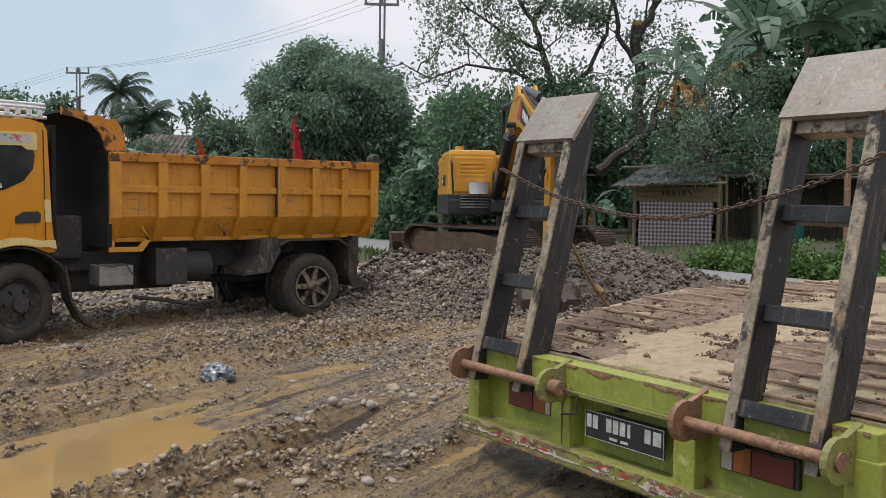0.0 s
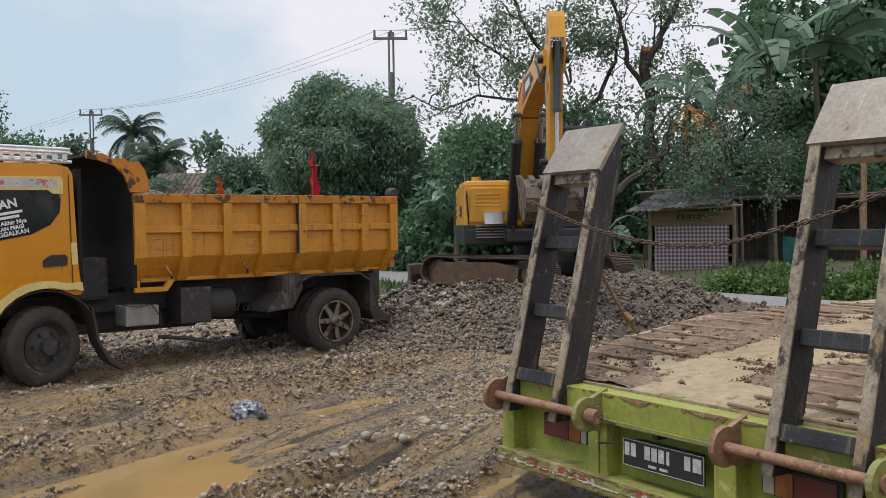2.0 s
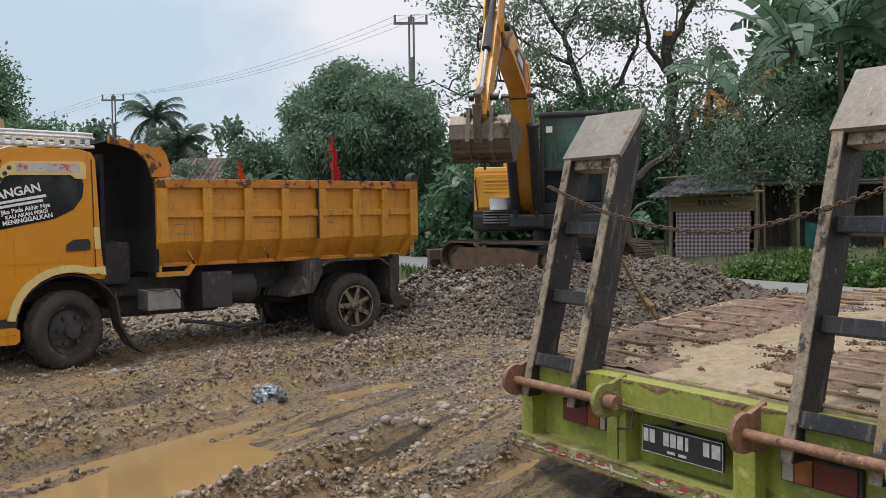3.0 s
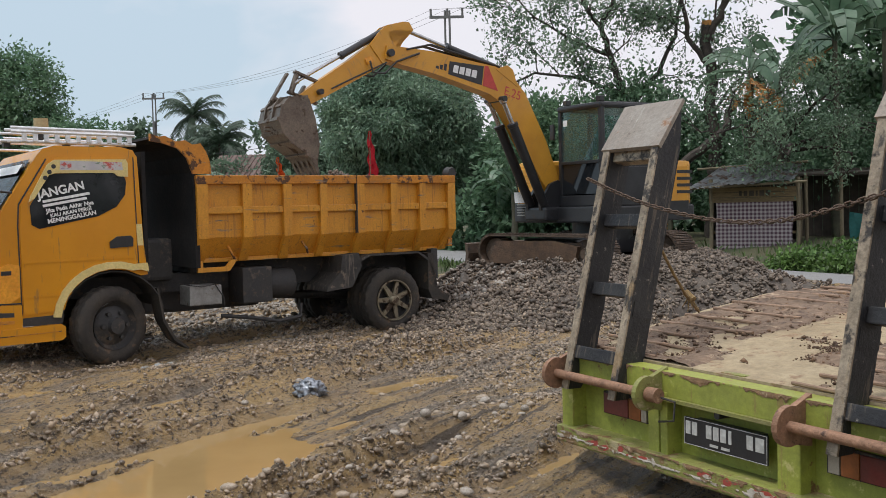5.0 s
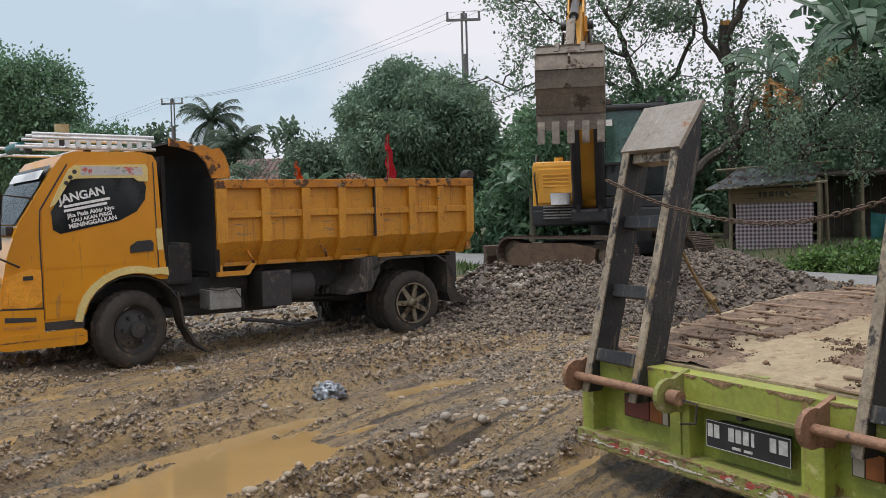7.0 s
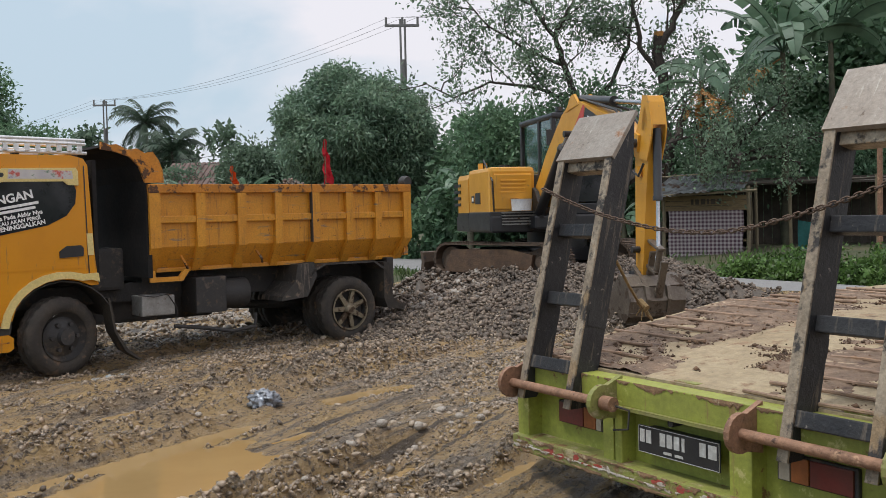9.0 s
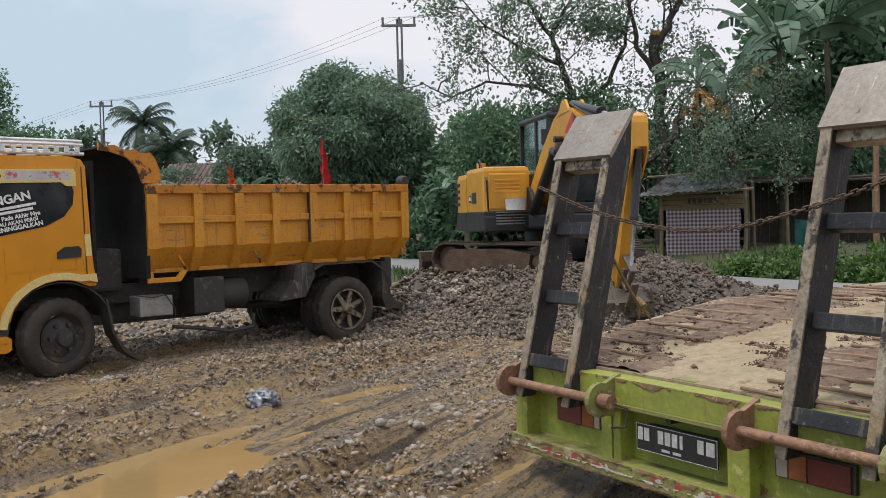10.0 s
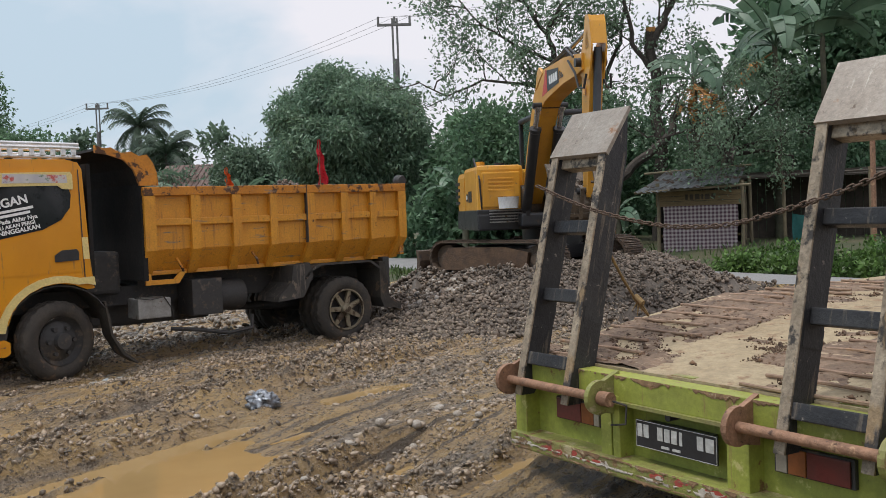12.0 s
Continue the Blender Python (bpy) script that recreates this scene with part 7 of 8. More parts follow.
crown("back_crown", [((0.5, 1.6, 2.0), (2.8, 0.9, 2.2), 360), ((3.4, 0.6, 1.9), (1.6, 0.9, 1.9), 220)], LEAF, t, 6, per=13, length=0.16, width=0.04, spread=0.2, shell=0.3)
for bx_, by_, bz_, sc_, lab in ((13.2, 27.2, 0.5, 1.2, "tall dark broadleaf tree behind the hut"), (16.0, 26.0, 0.5, 1.1, "tall dark broadleaf tree at the edge of the yard")):
    t = tree("broadleaf_tree", (bx_, by_, bz_), lab, group="grove trees")
    limbs(t, [([(0, 0, -0.3), (0.1, 0, 3), (0, 0.1, 6 * sc_)], 0.22, 0.08)], "trunk")
    crown("crown", [((0, 0, 6.3 * sc_), (2.4 * sc_, 2, 2.4 * sc_), 420), ((-1.3, -0.3, 4.4 * sc_), (2.0 * sc_, 1.6, 1.6 * sc_), 300), ((1.4, -0.2, 4.6 * sc_), (2.0 * sc_, 1.6, 1.8 * sc_), 300), ((0, 0, 2.6 * sc_), (2.6 * sc_, 1.6, 1.5 * sc_), 320), ((0.3, 0.2, 1.0), (2.8 * sc_, 1.2, 1.2), 260)], LEAF, t, int(bx_ * 10), per=12, length=0.3, width=0.075, spread=0.2)
t = tree("thicket", (5.0, 30.5, 0.4), "dark thicket closing the grove", "bush")
limbs(t, [([(0, 0, -0.2), (0.1, 0, 2.0)], 0.12, 0.04)], "trunk")
crown("crown", [((-2.2, 0, 1.7), (2.0, 1.0, 2.2), 260), ((0.8, 0, 1.9), (2.2, 1.0, 2.5), 300), ((4.0, -0.5, 1.6), (2.4, 1.0, 2.2), 300), ((7.5, -1, 1.4), (2.4, 1.0, 2.0), 260)] , LEAF, t, 14, per=11, length=0.34, width=0.09, spread=0.22)


def banana_leaf(parent, origin, azim, rise, length, mat, seed, width=0.24, bend=1.3, torn=0.1):
    """An arching broad blade with a midrib, torn into a few strips along both sides."""
    rng = random.Random(seed)
    d = Vector((math.cos(azim), math.sin(azim), 0))
    flat = Vector((-d.y, d.x, 0))
    roll = rng.uniform(-1.1, 1.1)
    pts, p, a = [], Vector(origin), rise
    for k in range(49):
        pts.append((p.copy(), a))
        p = p + (d * math.cos(a) + Vector((0, 0, math.sin(a)))) * (length / 48)
        a -= bend / 48 * (0.4 + 1.2 * k / 48)
    bm = bmesh.new()
    for sg in (-1, 1):
        sag, last = rng.uniform(0.1, 0.35), None
        for k in range(7, 49):
            q, a = pts[k]
            nrm = Vector((0, 0, math.cos(a))) - d * math.sin(a)
            side = flat * math.cos(roll) + nrm * math.sin(roll)
            up = nrm * math.cos(roll) - flat * math.sin(roll)
            w = width * max(0.02, math.sin(math.pi * min(1.0, (k - 6.6) / 42.2))) ** 0.55
            edge = q + sg * side * w + up * w * (0.25 - sag) - Vector((0, 0, w * sag * 0.5))
            if last and rng.random() < torn:
                sag = rng.uniform(0.15, 0.45)
                last = None
            if last:
                now = (bm.verts.new(q), bm.verts.new(edge))
                bm.faces.new((last[0], now[0], now[1], last[1]))
                last = now
            else:
                last = (bm.verts.new(q), bm.verts.new(edge))
    tube(bm, [q for q, _ in pts], 0.026, 5, 0.006)
    return part("leaf", bm, mat, parent)


def banana(base, height, count, seed, label, dry=0, spread=0.2, length=1.9):
    b = thing("banana_plant", Matrix.Translation(base), label, "banana plant", "banana plants")
    part("stem", tube(bmesh.new(), [(0, 0, -0.2), (0.03, 0, height * 0.5), (0.0, 0.03, height)], 0.11, 10, 0.06), STEM, b, smooth=True)
    r = random.Random(seed)
    for k in range(count):
        banana_leaf(b, (0, 0, height - 0.1), 2.4 * k + r.uniform(-0.4, 0.4), r.uniform(0.3, 1.4), length * r.uniform(0.75, 1.15), LEAF_BANANA, seed * 10 + k, spread * r.uniform(0.8, 1.15), r.uniform(1.2, 2.8), 0.13)
    for k in range(dry):
        banana_leaf(b, (0, 0, height - 0.2), 2.6 + 0.55 * k, r.uniform(-1.2, -0.4), length * r.uniform(0.45, 0.75), LEAF_DRY, seed * 20 + k, spread * 0.85, 0.8, 0.5)
    return b


banana((8.5, 24.0, 0.5), 4.1, 9, 1, "banana plant with broad torn green leaves behind the hut", dry=3, spread=0.2, length=1.9)
banana((7.15, 22.0, 0.5), 4.0, 5, 2, "banana plant with hanging dry orange leaves", dry=8, length=1.6)
banana((11.0, 23.6, 0.5), 5.2, 11, 3, "banana plant with broad torn green leaves in the grove", spread=0.28, length=2.9)
banana((9.6, 23.2, 0.5), 4.9, 11, 9, "banana plant with drooping torn leaves above the hut", dry=1, spread=0.28, length=2.8)
banana((1.9, 25.6, 0.4), 1.5, 8, 4, "low banana plant with pale leaves by the road", spread=0.16, length=1.5)
banana((5.6, 23.6, 0.5), 0.9, 5, 5, "young banana plant with a yellowed leaf beside the hut", dry=1, spread=0.16, length=1.1)
banana((-6.2, 39.0, 0.3), 2.0, 8, 6, "banana plant with upright leaves by the red-roofed house", length=1.9)
banana((-12.2, 47.0, 0.3), 3.0, 8, 7, "banana plant with upright leaves below the palms", length=2.2)
banana((-8.3, 41.0, 0.3), 1.6, 7, 8, "banana plant with upright leaves by the roadside", length=1.8)


def palm(base, height, seed, label, fr=2.6):
    b = thing("coconut_palm", Matrix.Translation(base), label, "palm", "coconut palms")
    part("trunk", tube(bmesh.new(), [(0, 0, -0.3), (0.15, 0, height * 0.4), (0.1, 0, height * 0.75), (0, 0, height)], 0.17, 10, 0.1), BARK, b, smooth=True)
    r = random.Random(seed)
    for k in range(24):
        az, a = 2 * math.pi * k / 24 * 2.618 + r.uniform(-0.2, 0.2), r.uniform(-0.45, 1.45)
        d = Vector((math.cos(az), math.sin(az), 0))
        side = Vector((-d.y, d.x, 0))
        p, pts = Vector((0, 0, height)), []
        for j in range(13):
            pts.append(p.copy())
            p = p + (d * math.cos(a) + Vector((0, 0, math.sin(a)))) * (fr / 12)
            a -= 0.075 + 0.009 * j
        bm = bmesh.new()
        tube(bm, pts, 0.03, 4, 0.008)
        for j in range(2, 13):
            for h in (0.0, 0.5):
                q = pts[j - 1].lerp(pts[j], h)
                w = 0.6 * math.sin(math.pi * (j + h) / 14.5) ** 0.5
                ax = (pts[j] - pts[j - 1]).normalized()
                for sg in (-1, 1):
                    e = q + sg * side * w * 0.8 + ax * w * 0.4 - Vector((0, 0, w * r.uniform(0.35, 0.8)))
                    bm.faces.new([bm.verts.new(v) for v in (q - ax * 0.055, q + ax * 0.055, e)])
        part("frond", bm, LEAF_PALM, b)
    return b


palm((-15.6, 60.0, 0), 7.6, 1, "tall coconut palm far behind the truck", 2.4)
palm((-13.4, 57.5, 0), 5.6, 2, "shorter coconut palm beside the tall one", 2.2)
palm((-14.6, 62.0, 0), 5.4, 3, "small coconut palm behind the others", 2.0)

# middle and far trees
for k, (x, y, zc, rx, rz, n, lab) in enumerate(((-5.9, 42.0, 2.7, 1.9, 2.1, 420, "round bushy tree near the mango tree"), (-4.0, 46.0, 2.0, 2.0, 1.8, 300, "low bushy tree by the roadside"), (-20.5, 46.0, 6.0, 2.9, 4.2, 620, "large dark tree at the far roadside"), (-25.0, 48.0, 6.5, 3.6, 5.0, 620, "large dark tree at the far roadside"), (-16.8, 44.0, 3.4, 2.4, 2.6, 420, "dark round tree behind the cab"), (-11.0, 52.0, 2.2, 2.4, 2.0, 260, "bushy tree in front of the house"))):
    t = tree("roadside_tree", (x, y, 0.2), lab, group="roadside trees")
    limbs(t, [([(0, 0, -0.3), (0.1, 0, zc * 0.6), (0, 0.1, zc)], 0.2, 0.08)], "trunk")
    crown("crown", [((0, 0, zc), (rx, 1.8, rz), n), ((-rx * 0.4, -0.2, zc * 1.15), (rx * 0.6, 1.3, rz * 0.6), n // 3), ((rx * 0.45, -0.2, zc * 0.8), (rx * 0.6, 1.3, rz * 0.6), n // 3)], LEAF if k in (2, 3, 4) else LEAF_HAZED, t, 30 + k, per=22, length=0.22, width=0.058, spread=0.26)
random.seed(90)
blobs = []
for k in range(60):
    x = -75 + 2.2 * k
    h = 4.5 + 2.6 * noise.noise((k * 0.35, 2.0, 0.0)) + random.uniform(-1, 1)
    blobs.append(((x, 96 + random.uniform(-4, 4), h * 0.75), (2.2, 2.0, h * 0.65), 60))
    blobs.append(((x + 1, 94, 1.8), (2.4, 1.5, 2.2), 45))
far = crown("far_woods", blobs, LEAF_HAZED, None, 60, per=10, length=0.8, width=0.24, spread=0.5)
tagged(far, "hazy line of distant trees", "woods", kind="stuff")
blobs = []
for k in range(16):
    x = -40 + 2.6 * k + random.uniform(-0.6, 0.6)
    blobs.append(((x, 78 + random.uniform(-3, 3), 6.8 + random.uniform(-1.2, 1.6)), (1.2, 1.0, 0.9), 34))
    blobs.append(((x + 0.5, 78, 4.0), (1.8, 1.2, 2.2), 50))
far = crown("thin_far_trees", blobs, LEAF_HAZED, None, 61, per=9, length=0.55, width=0.16, spread=0.35)
tagged(far, "thin pale trees in the distance", "woods", kind="stuff")
blobs = []
for k in range(30):
    a = radians(100 + 11 * k)
    blobs.append(((70 * math.cos(a + 1.2), 70 * math.sin(a + 1.2) - 10, 4), (8, 8, 4.5), 60))
far = crown("woods_around", [b for b in blobs if b[0][1] < 30], LEAF_HAZED, None, 62, per=8, length=1.4, width=0.5, spread=0.9)
tagged(far, "woods around the yard", "woods", kind="stuff")


def grass(name, count, region, seed, h0, h1, label, mat=BLADE):
    rng = np.random.default_rng(seed)
    v, f = [], []
    for k in range(count):
        x, y = region(rng)
        z = terrain(x, y)
        h, a = rng.uniform(h0, h1), rng.uniform(0, 6.28)
        w = 0.012 + h * 0.03
        lx, ly = rng.normal(0, h * 0.35, 2)
        o = len(v)
        v += [(x - w * math.cos(a), y - w * math.sin(a), z - 0.02), (x + w * math.cos(a), y + w * math.sin(a), z - 0.02), (x + lx * 0.4 + w * 0.7 * math.cos(a), y + ly * 0.4 + w * 0.7 * math.sin(a), z + h * 0.65), (x + lx, y + ly, z + h)]
        f += [(o, o + 1, o + 2, o + 3)]
    ob = raw_mesh(name, v, f, mat)
    return tagged(ob, label, "grass", kind="stuff")


def verge(rng):
    s, n = rng.uniform(-10, 34), 13.9 + abs(rng.normal(0, 1.6))
    return ROAD_N.x * n + rd.x * s, ROAD_N.y * n + rd.y * s


def near_verge(rng):
    s, n = rng.uniform(15, 34), 10.2 - abs(rng.normal(0, 0.5))
    return ROAD_N.x * n + rd.x * s, ROAD_N.y * n + rd.y * s


grass("verge_grass", 3000, verge, 71, 0.05, 0.2, "tall green grass along the road verge")
grass("roadside_grass", 1500, near_verge, 72, 0.05, 0.18, "thin grass between road and gravel")
rng_w = np.random.default_rng(74)
clumps = []
for k in range(200):
    a, b = rng_w.uniform(0.0, 13.0), 13.55 + abs(rng_w.normal(0.2, 0.75))
    p = ROAD_N * b + rd * a
    if (p - Vector((7.7, 16.3, 0))).length < 0.7:
        continue
    h = rng_w.uniform(0.1, 0.36) * (0.6 + 0.5 * min(1.0, (b - 13.5)))
    clumps.append(((p.x, p.y, terrain(p.x, p.y) + h * 0.5), (rng_w.uniform(0.22, 0.5), rng_w.uniform(0.2, 0.4), h), 20))
weeds = crown("weeds", clumps, LEAF_WEED, None, 73, per=13, length=0.1, width=0.03, spread=0.08, droop=-0.2, shell=0.3)
tagged(weeds, "leafy bright green weeds along the road verge", "weeds", kind="stuff")


# ---- hut and shed ----
def build_hut():
    A, B = Vector((6.22, 21.62, 0)), Vector((7.74, 21.0, 0))
    ang = math.atan2(B.y - A.y, B.x - A.x)
    gz = terrain(7.0, 21.4)
    m = Matrix.Translation((A.x, A.y, 0)) @ Matrix.Rotation(ang, 4, "Z")
    L = (B - A).length
    hut = thing("kiosk_hut", m, "small wooden kiosk with a tin roof and a checked cloth", "hut")
    for x, y in ((-0.12, 0.03), (L + 0.1, 0.03), (-0.12, 1.5), (L + 0.1, 1.5)):
        part("post", tube(bmesh.new(), [(x, y, gz - 0.2), (x + 0.02, y, 1.3), (x, y, 2.0)], 0.045, 8), BAMBOO, hut, smooth=True)
    for k in range(3):
        part("plank", box(-0.16, L + 0.14, 0.0, 0.025, 1.46 + 0.115 * k, 1.565 + 0.115 * k), PLANK, hut)
    for k, (x0, x1) in enumerate(((0.5, 0.56), (0.6, 0.68), (0.72, 0.82), (0.86, 0.9), (0.94, 1.04), (1.08, 1.16))):
        part("lettering_bar", box(x0, x1, -0.004, 0.0, 1.6, 1.72), DARK_WOOD, hut)
    for k in range(9):
        part("wall_board", box(-0.1 + k * 0.2, 0.09 + k * 0.2, 1.45, 1.48, gz, 1.9), DARK_WOOD, hut)
    for x in (-0.14, L + 0.1):
        part("side_wall", box(x, x + 0.03, 0.1, 1.45, gz, 1.75), DARK_WOOD, hut)
    part("counter", box(-0.1, L + 0.1, 0.05, 0.5, 0.75, 0.8), PLANK, hut)
    part("base_board", box(-0.1, L + 0.1, 0.04, 0.07, gz, 0.62), DARK_WOOD, hut)
    bm = bmesh.new()
    rows = []
    for k in range(13):
        z = 1.46 - 1.08 * k / 12
        rows.append([bm.verts.new((L * j / 24 + 0.015 * math.sin(k * 0.6), -0.03 - 0.016 * math.sin(j * 1.1) * (0.3 + k / 12) - 0.01 * math.sin(j * 2.7 + k * 0.4), z + 0.012 * math.sin(j * 0.8) * k / 12)) for j in range(25)])
    for a, b in zip(rows, rows[1:]):
        for j in range(24):
            bm.faces.new((a[j], a[j + 1], b[j + 1], b[j]))
    cloth = part("cloth", bm, CHECK, hut, "hanging red and white checked cloth", smooth=True)
    # corrugated sheets, each on its own
    for s in range(3):
        bm = bmesh.new()
        n = 18
        x0 = -0.6 + s * 0.74
        rows = []
        for q, (y, z) in enumerate(((-0.5 - 0.06 * (s % 2), 1.80 + 0.05 * s), (0.4, 2.02 + 0.03 * s), (1.7, 2.36))):
            rows.append([bm.verts.new((x0 + 0.8 * j / n + 0.28 * q * (1 - s / 2.6), y + 0.015 * math.sin(j), z + 0.018 * math.sin(j * 1.9) + 0.012 * s)) for j in range(n + 1)])
        for a, b in zip(rows, rows[1:]):
            for j in range(n):
                bm.faces.new((a[j], a[j + 1], b[j + 1], b[j]))
        bmesh.ops.solidify(bm, geom=bm.faces, thickness=0.004)
        part("roof_sheet", bm, ROOF_TIN, hut, "weathered corrugated tin sheet", smooth=True)
    for y, z in ((-0.4, 1.79), (1.5, 2.28)):
        part("roof_beam", tube(bmesh.new(), [(-0.6, y, z), (L + 0.3, y, z + 0.1)], 0.03, 6), BAMBOO, hut)
    # open dark shed beside it
    shed = thing("shed", pose(8.4, 21.9, 0, 0, 0, -22), "dark open lean-to shed of thin posts", "shed")
    for x, h in ((0.0, 2.1), (0.75, 2.0), (1.6, 2.1), (2.6, 2.2), (3.6, 2.2)):
        part("post", tube(bmesh.new(), [(x, 0, gz - 0.2), (x - 0.03, 0, h)], 0.04, 8), BAMBOO, shed, smooth=True)
    part("beam", tube(bmesh.new(), [(-0.2, 0, 2.05), (3.8, 0, 2.15)], 0.03, 6), DARK_WOOD, shed)
    part("roof", box(-0.4, 4.2, 1.0, 3.0, 1.98, 2.02, m=Matrix.Rotation(radians(4), 4, "X")), DARK_WOOD, shed)
    for k in range(21):
        part("wall_board", box(-0.3 + 0.21 * k, -0.1 + 0.21 * k, 2.4 + 0.01 * (k % 2), 2.43 + 0.01 * (k % 2), gz - 0.1, 2.25), DARK_WOOD, shed)
    left = thing("shed", pose(3.9, 25.6, 0, 0, 0, -20), "dark open shed behind the digger", "shed")
    for x in (0.0, 0.9, 1.9):
        part("post", tube(bmesh.new(), [(x, 0, gz - 0.2), (x, 0, 2.1)], 0.045, 8), BAMBOO, left, smooth=True)
    part("roof", box(-0.3, 2.2, -0.2, 1.6, 2.1, 2.14), DARK_WOOD, left)
    for k in range(11):
        part("wall_board", box(-0.2 + 0.21 * k, -0.01 + 0.21 * k, 1.2, 1.23, gz - 0.1, 2.1), DARK_WOOD, left)
    bm = bmesh.new()
    rows = [[bm.verts.new((0.1 * j, 0.06 * math.sin(j * 1.3 + k), 1.2 - 0.16 * k - 0.02 * j)) for j in range(9)] for k in range(6)]
    for a, b in zip(rows, rows[1:]):
        for j in range(8):
            bm.faces.new((a[j], a[j + 1], b[j + 1], b[j]))
    bmesh.ops.solidify(bm, geom=bm.faces, thickness=0.006)
    tagged(part("tarpaulin", bm, TEAL, None, m=pose(8.95, 20.9, 0, 0, 0, -15), smooth=True), "teal plastic tarpaulin hung between shed posts", "tarpaulin")
    for x, mat, lab in ((7.6, RED_CLOTH, "crumpled red plastic bag in the grass"), (7.78, FADED_WHITE, "crumpled white plastic bag in the grass")):
        v, f = icosphere(3)
        r_ = np.random.default_rng(int(x * 10))
        v = v * (0.7 + 0.12 * np.abs(np.sin(v @ r_.normal(0, 4, (3, 1)))) + 0.1 * np.abs(np.sin(v @ r_.normal(0, 7, (3, 1))))) * np.array([0.2, 0.15, 0.14])
        ob = raw_mesh("plastic_bag", v, f, mat)
        ob.location = (x, 16.3, terrain(x, 16.3) + 0.08)
        tagged(ob, lab, "litter")
    post = thing("iron_post", Matrix.Translation((9.1, 17.55, 0)), "rusty red iron post by the roadside", "post")
    part("shaft", tube(bmesh.new(), [(0, 0, 0), (0.0, 0, 2.9)], 0.05, 10), RUST_PIPE, post, smooth=True)
    part("post_foot", box(-0.1, 0.1, -0.1, 0.1, 0.1, 0.3), CONCRETE, post)


build_hut()


# ---- house far off, poles and cables ----
house_far = thing("house", pose(-10.6, 50.5, 0, 0, 0, -12), "low house with a rusty red roof behind the trees", "house")
part("wall", box(-1.9, 1.9, 0, 4, 0, 3.0), WALL_WHITE, house_far)
roof = part("roof", box(-2.3, 2.36, 0.0, 3.2, -0.04, 0.0, m=Matrix.Translation((0, -0.6, 2.9)) @ Matrix.Rotation(radians(32), 4, "X")), ROOF_RED, house_far, "rusty red ribbed roof")
for k in range(16):
    bm = bmesh.new()
    prism(bm, [(-2.3 + 0.29 * k, 0.0), (-2.3 + 0.29 * k + 0.26, 0.0), (-2.3 + 0.29 * k + 0.23, 0.05), (-2.3 + 0.29 * k + 0.03, 0.05)], -0.0, 3.2, m=Matrix.Translation((0, -0.6, 2.9)) @ Matrix.Rotation(radians(32), 4, "X"))
    part("roof_rib", bm, ROOF_RED, roof)
part("window", box(-0.8, 0.2, -0.03, 0.02, 1.2, 2.3), DARK_WOOD, house_far)


def utility_pole(x, y, top, arm, label):
    p = thing("utility_pole", Matrix.Translation((x, y, 0)), label, "utility pole", "utility poles")
    part("shaft", tube(bmesh.new(), [(0, 0, 0), (0, 0, top - 1.7)], 0.13, 12, 0.11), CONCRETE, p, smooth=True)
    for dx in (-0.07, 0.12):
        part("extension", tube(bmesh.new(), [(dx, 0, top - 2.6), (dx, 0, top)], 0.045, 8), CONCRETE, p)
    part("cross_arm", box(-arm / 2, arm / 2, -0.05, 0.05, top - 0.32, top - 0.22), CONCRETE, p)
    for dx in (-arm / 2 + 0.06, 0.02, arm / 2 - 0.06):
        part("insulator", rod((dx, 0, top - 0.22), (dx, 0, top + 0.08), 0.05, 10), CONCRETE, p, smooth=True)
    return p


utility_pole(0.33, 40.3, 9.75, 1.45, "concrete power pole with a steel cross arm beyond the road")
utility_pole(-18.1, 60.1, 9.0, 1.4, "distant concrete power pole with a steel cross arm")
lines = thing("power_cables", Matrix(), "three sagging black power cables between the poles", "cables")
P0, P1, P2, P3 = Vector((-18.1, 60.1, 9.05)), Vector((0.33, 40.3, 9.8)), Vector((16.0, 23.0, 9.6)), Vector((-45, 88, 8.8))
for a, b in ((P0, P1), (P1, P2), (P3, P0)):
    for dx in (-0.62, 0.02, 0.62):
        o = Vector((dx, 0, 0))
        part("cable", tube(bmesh.new(), [a.lerp(b, k / 16) + o - Vector((0, 0, 4 * 0.7 * (k / 16) * (1 - k / 16))) for k in range(17)], 0.006, 5), CABLE, lines)
for z in (4.6, 5.0):
    part("cable", tube(bmesh.new(), [Vector((-18, 60, z)).lerp(Vector((0.33, 40.3, z + 0.6)), k / 12) - Vector((0, 0, 1.6 * (k / 12) * (1 - k / 12))) for k in range(13)], 0.014, 5), CABLE, lines)


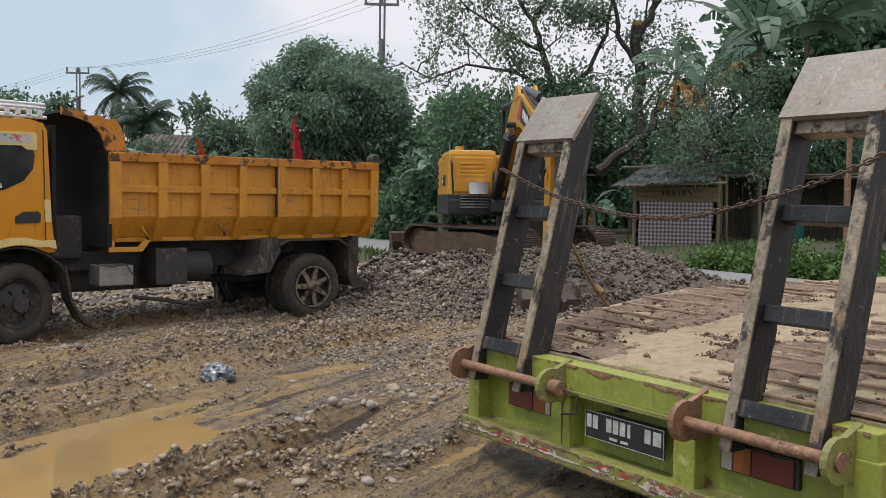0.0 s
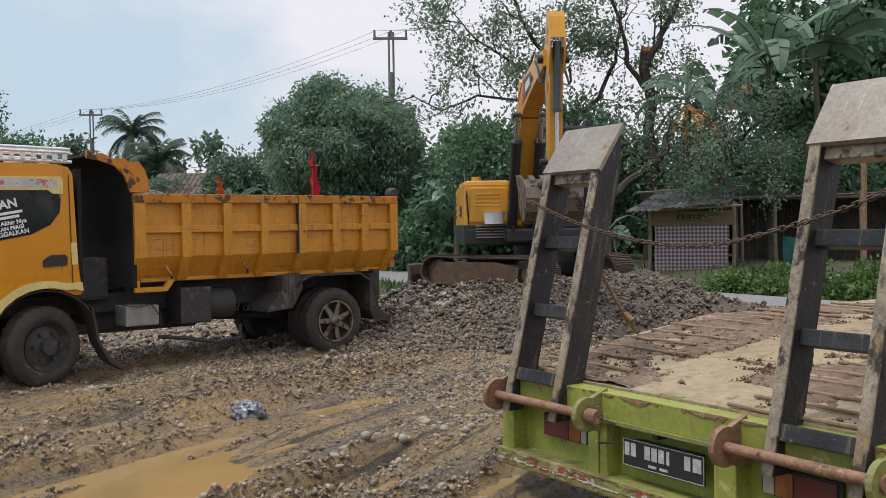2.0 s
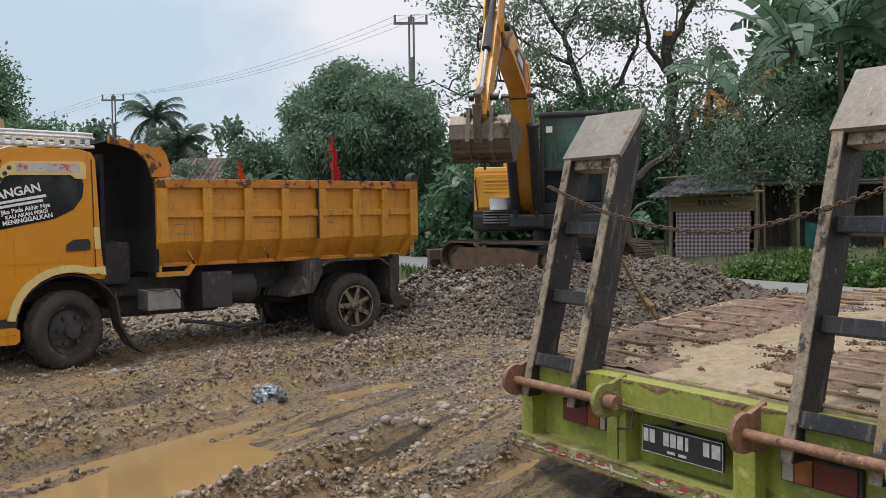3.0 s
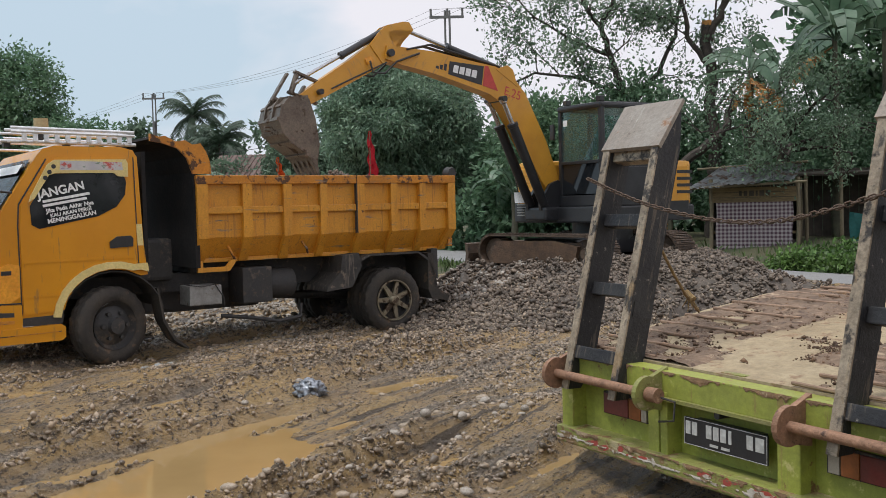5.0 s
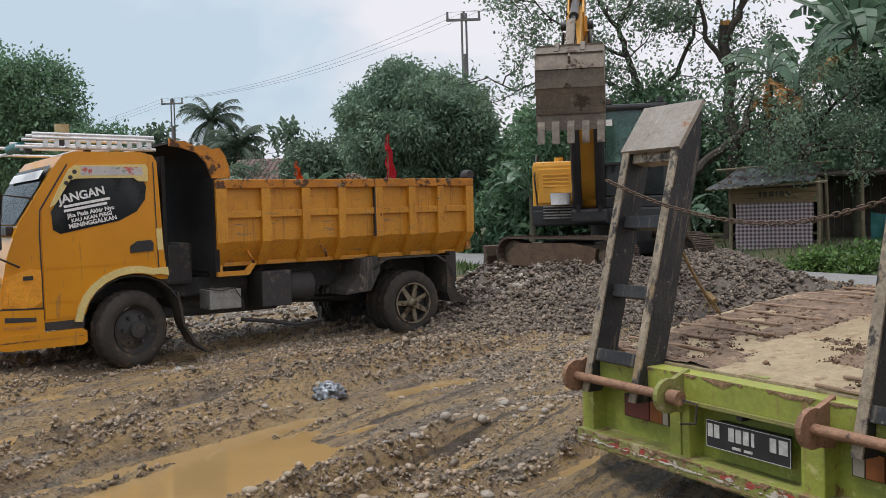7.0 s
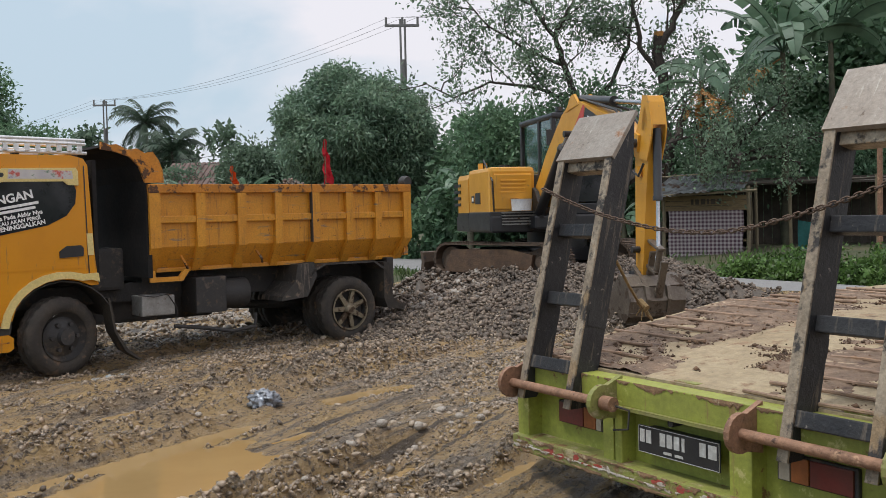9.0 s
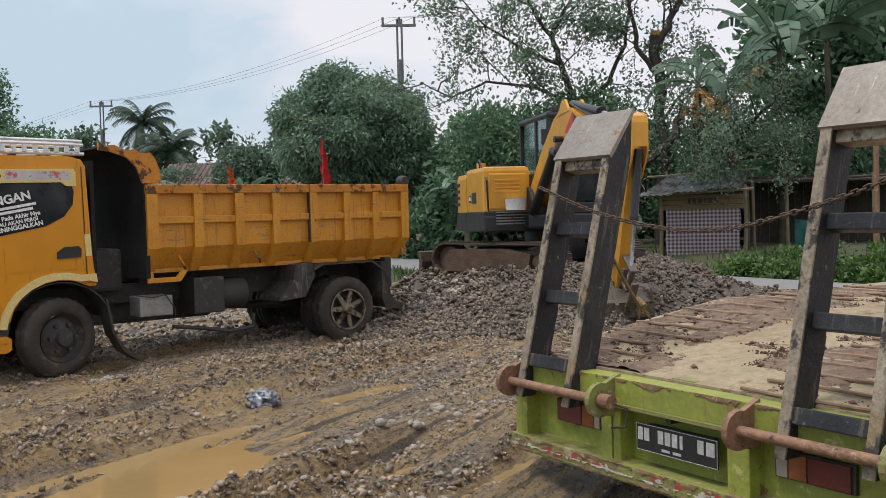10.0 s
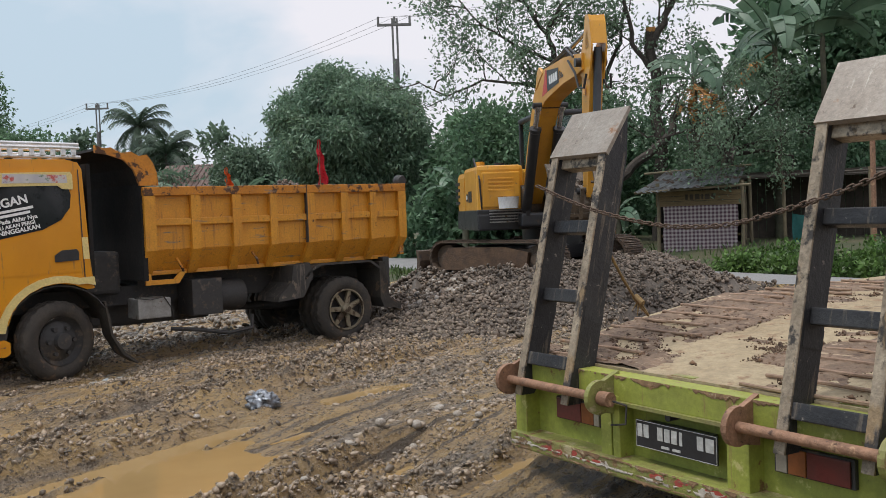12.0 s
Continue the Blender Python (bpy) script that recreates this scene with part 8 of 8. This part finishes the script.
# ---- gravel in the scoop ----
def gravel_load(seed):
    rng = np.random.default_rng(seed)
    v, f = icosphere(1)
    vs, fs = [], []
    for k in range(520):
        p = rng.normal(0, 1, 3)
        p = p / np.linalg.norm(p) * np.array([0.27, 0.32, 0.17]) * rng.uniform(0.55, 1)
        r = rng.uniform(0.014, 0.034)
        fs.append(f + len(vs) * len(v))
        vs.append(v * r * rng.uniform(0.7, 1.2, 3) + p)
    ob = raw_mesh("gravel_load", np.concatenate(vs), np.concatenate(fs), STONE)
    return tagged(ob, "scoop load of dark wet gravel", "gravel", "scoop loads", "stuff")


LOADS = [gravel_load(1), gravel_load(2)]


# ---- motion ----
def motions():
    def in_scoop(t):
        h, _, _, bk, _, _ = arm_frames(t)
        return Matrix.Translation(EXC) @ h @ bk @ Matrix.Translation((0.37, 0, 0.15))
    rest = in_scoop(4.2)
    drop = [(4.2 + 0.1 * k, 0.5 * 9.8 * (0.1 * k) ** 2 * 0.35) for k in range(1, 9)]
    rows = [(round(0.1 * k, 2), in_scoop(0.1 * k)) for k in range(43)]
    for t, fall in drop:
        m = rest.copy()
        m.translation = Vector((rest.translation.x, rest.translation.y, max(rest.translation.z - fall, 1.36)))
        rows.append((t, m))
    rows.append((12.0, rows[-1][1]))
    walk(LOADS[0], rows)
    buried = in_scoop(10.4)
    buried.translation.z -= 0.12
    walk(LOADS[1], [(0.0, buried), (10.0, buried)] + [(round(0.1 * k, 2), in_scoop(0.1 * k)) for k in range(105, 121)])

    times = [round(0.1 * k, 2) for k in range(121)]
    tracks = {name: [] for name in EX_MOVING}
    for t in times:
        house, boom, stick, bucket, spans, links = arm_frames(t)
        tracks["house"].append((t, house))
        tracks["boom"].append((t, house @ boom))
        tracks["stick"].append((t, house @ stick))
        tracks["bucket"].append((t, house @ bucket))
        for name, (p, q, _, _) in spans.items():
            tracks[name].append((t, house @ span_mat(p, q)))
            tracks[name + "_rod"].append((t, house @ span_mat(q, p)))
        for name, (p, q) in links.items():
            tracks[name].append((t, house @ span_mat(p, q)))
    for name, rows in tracks.items():
        walk(EX_MOVING[name], rows)


motions()
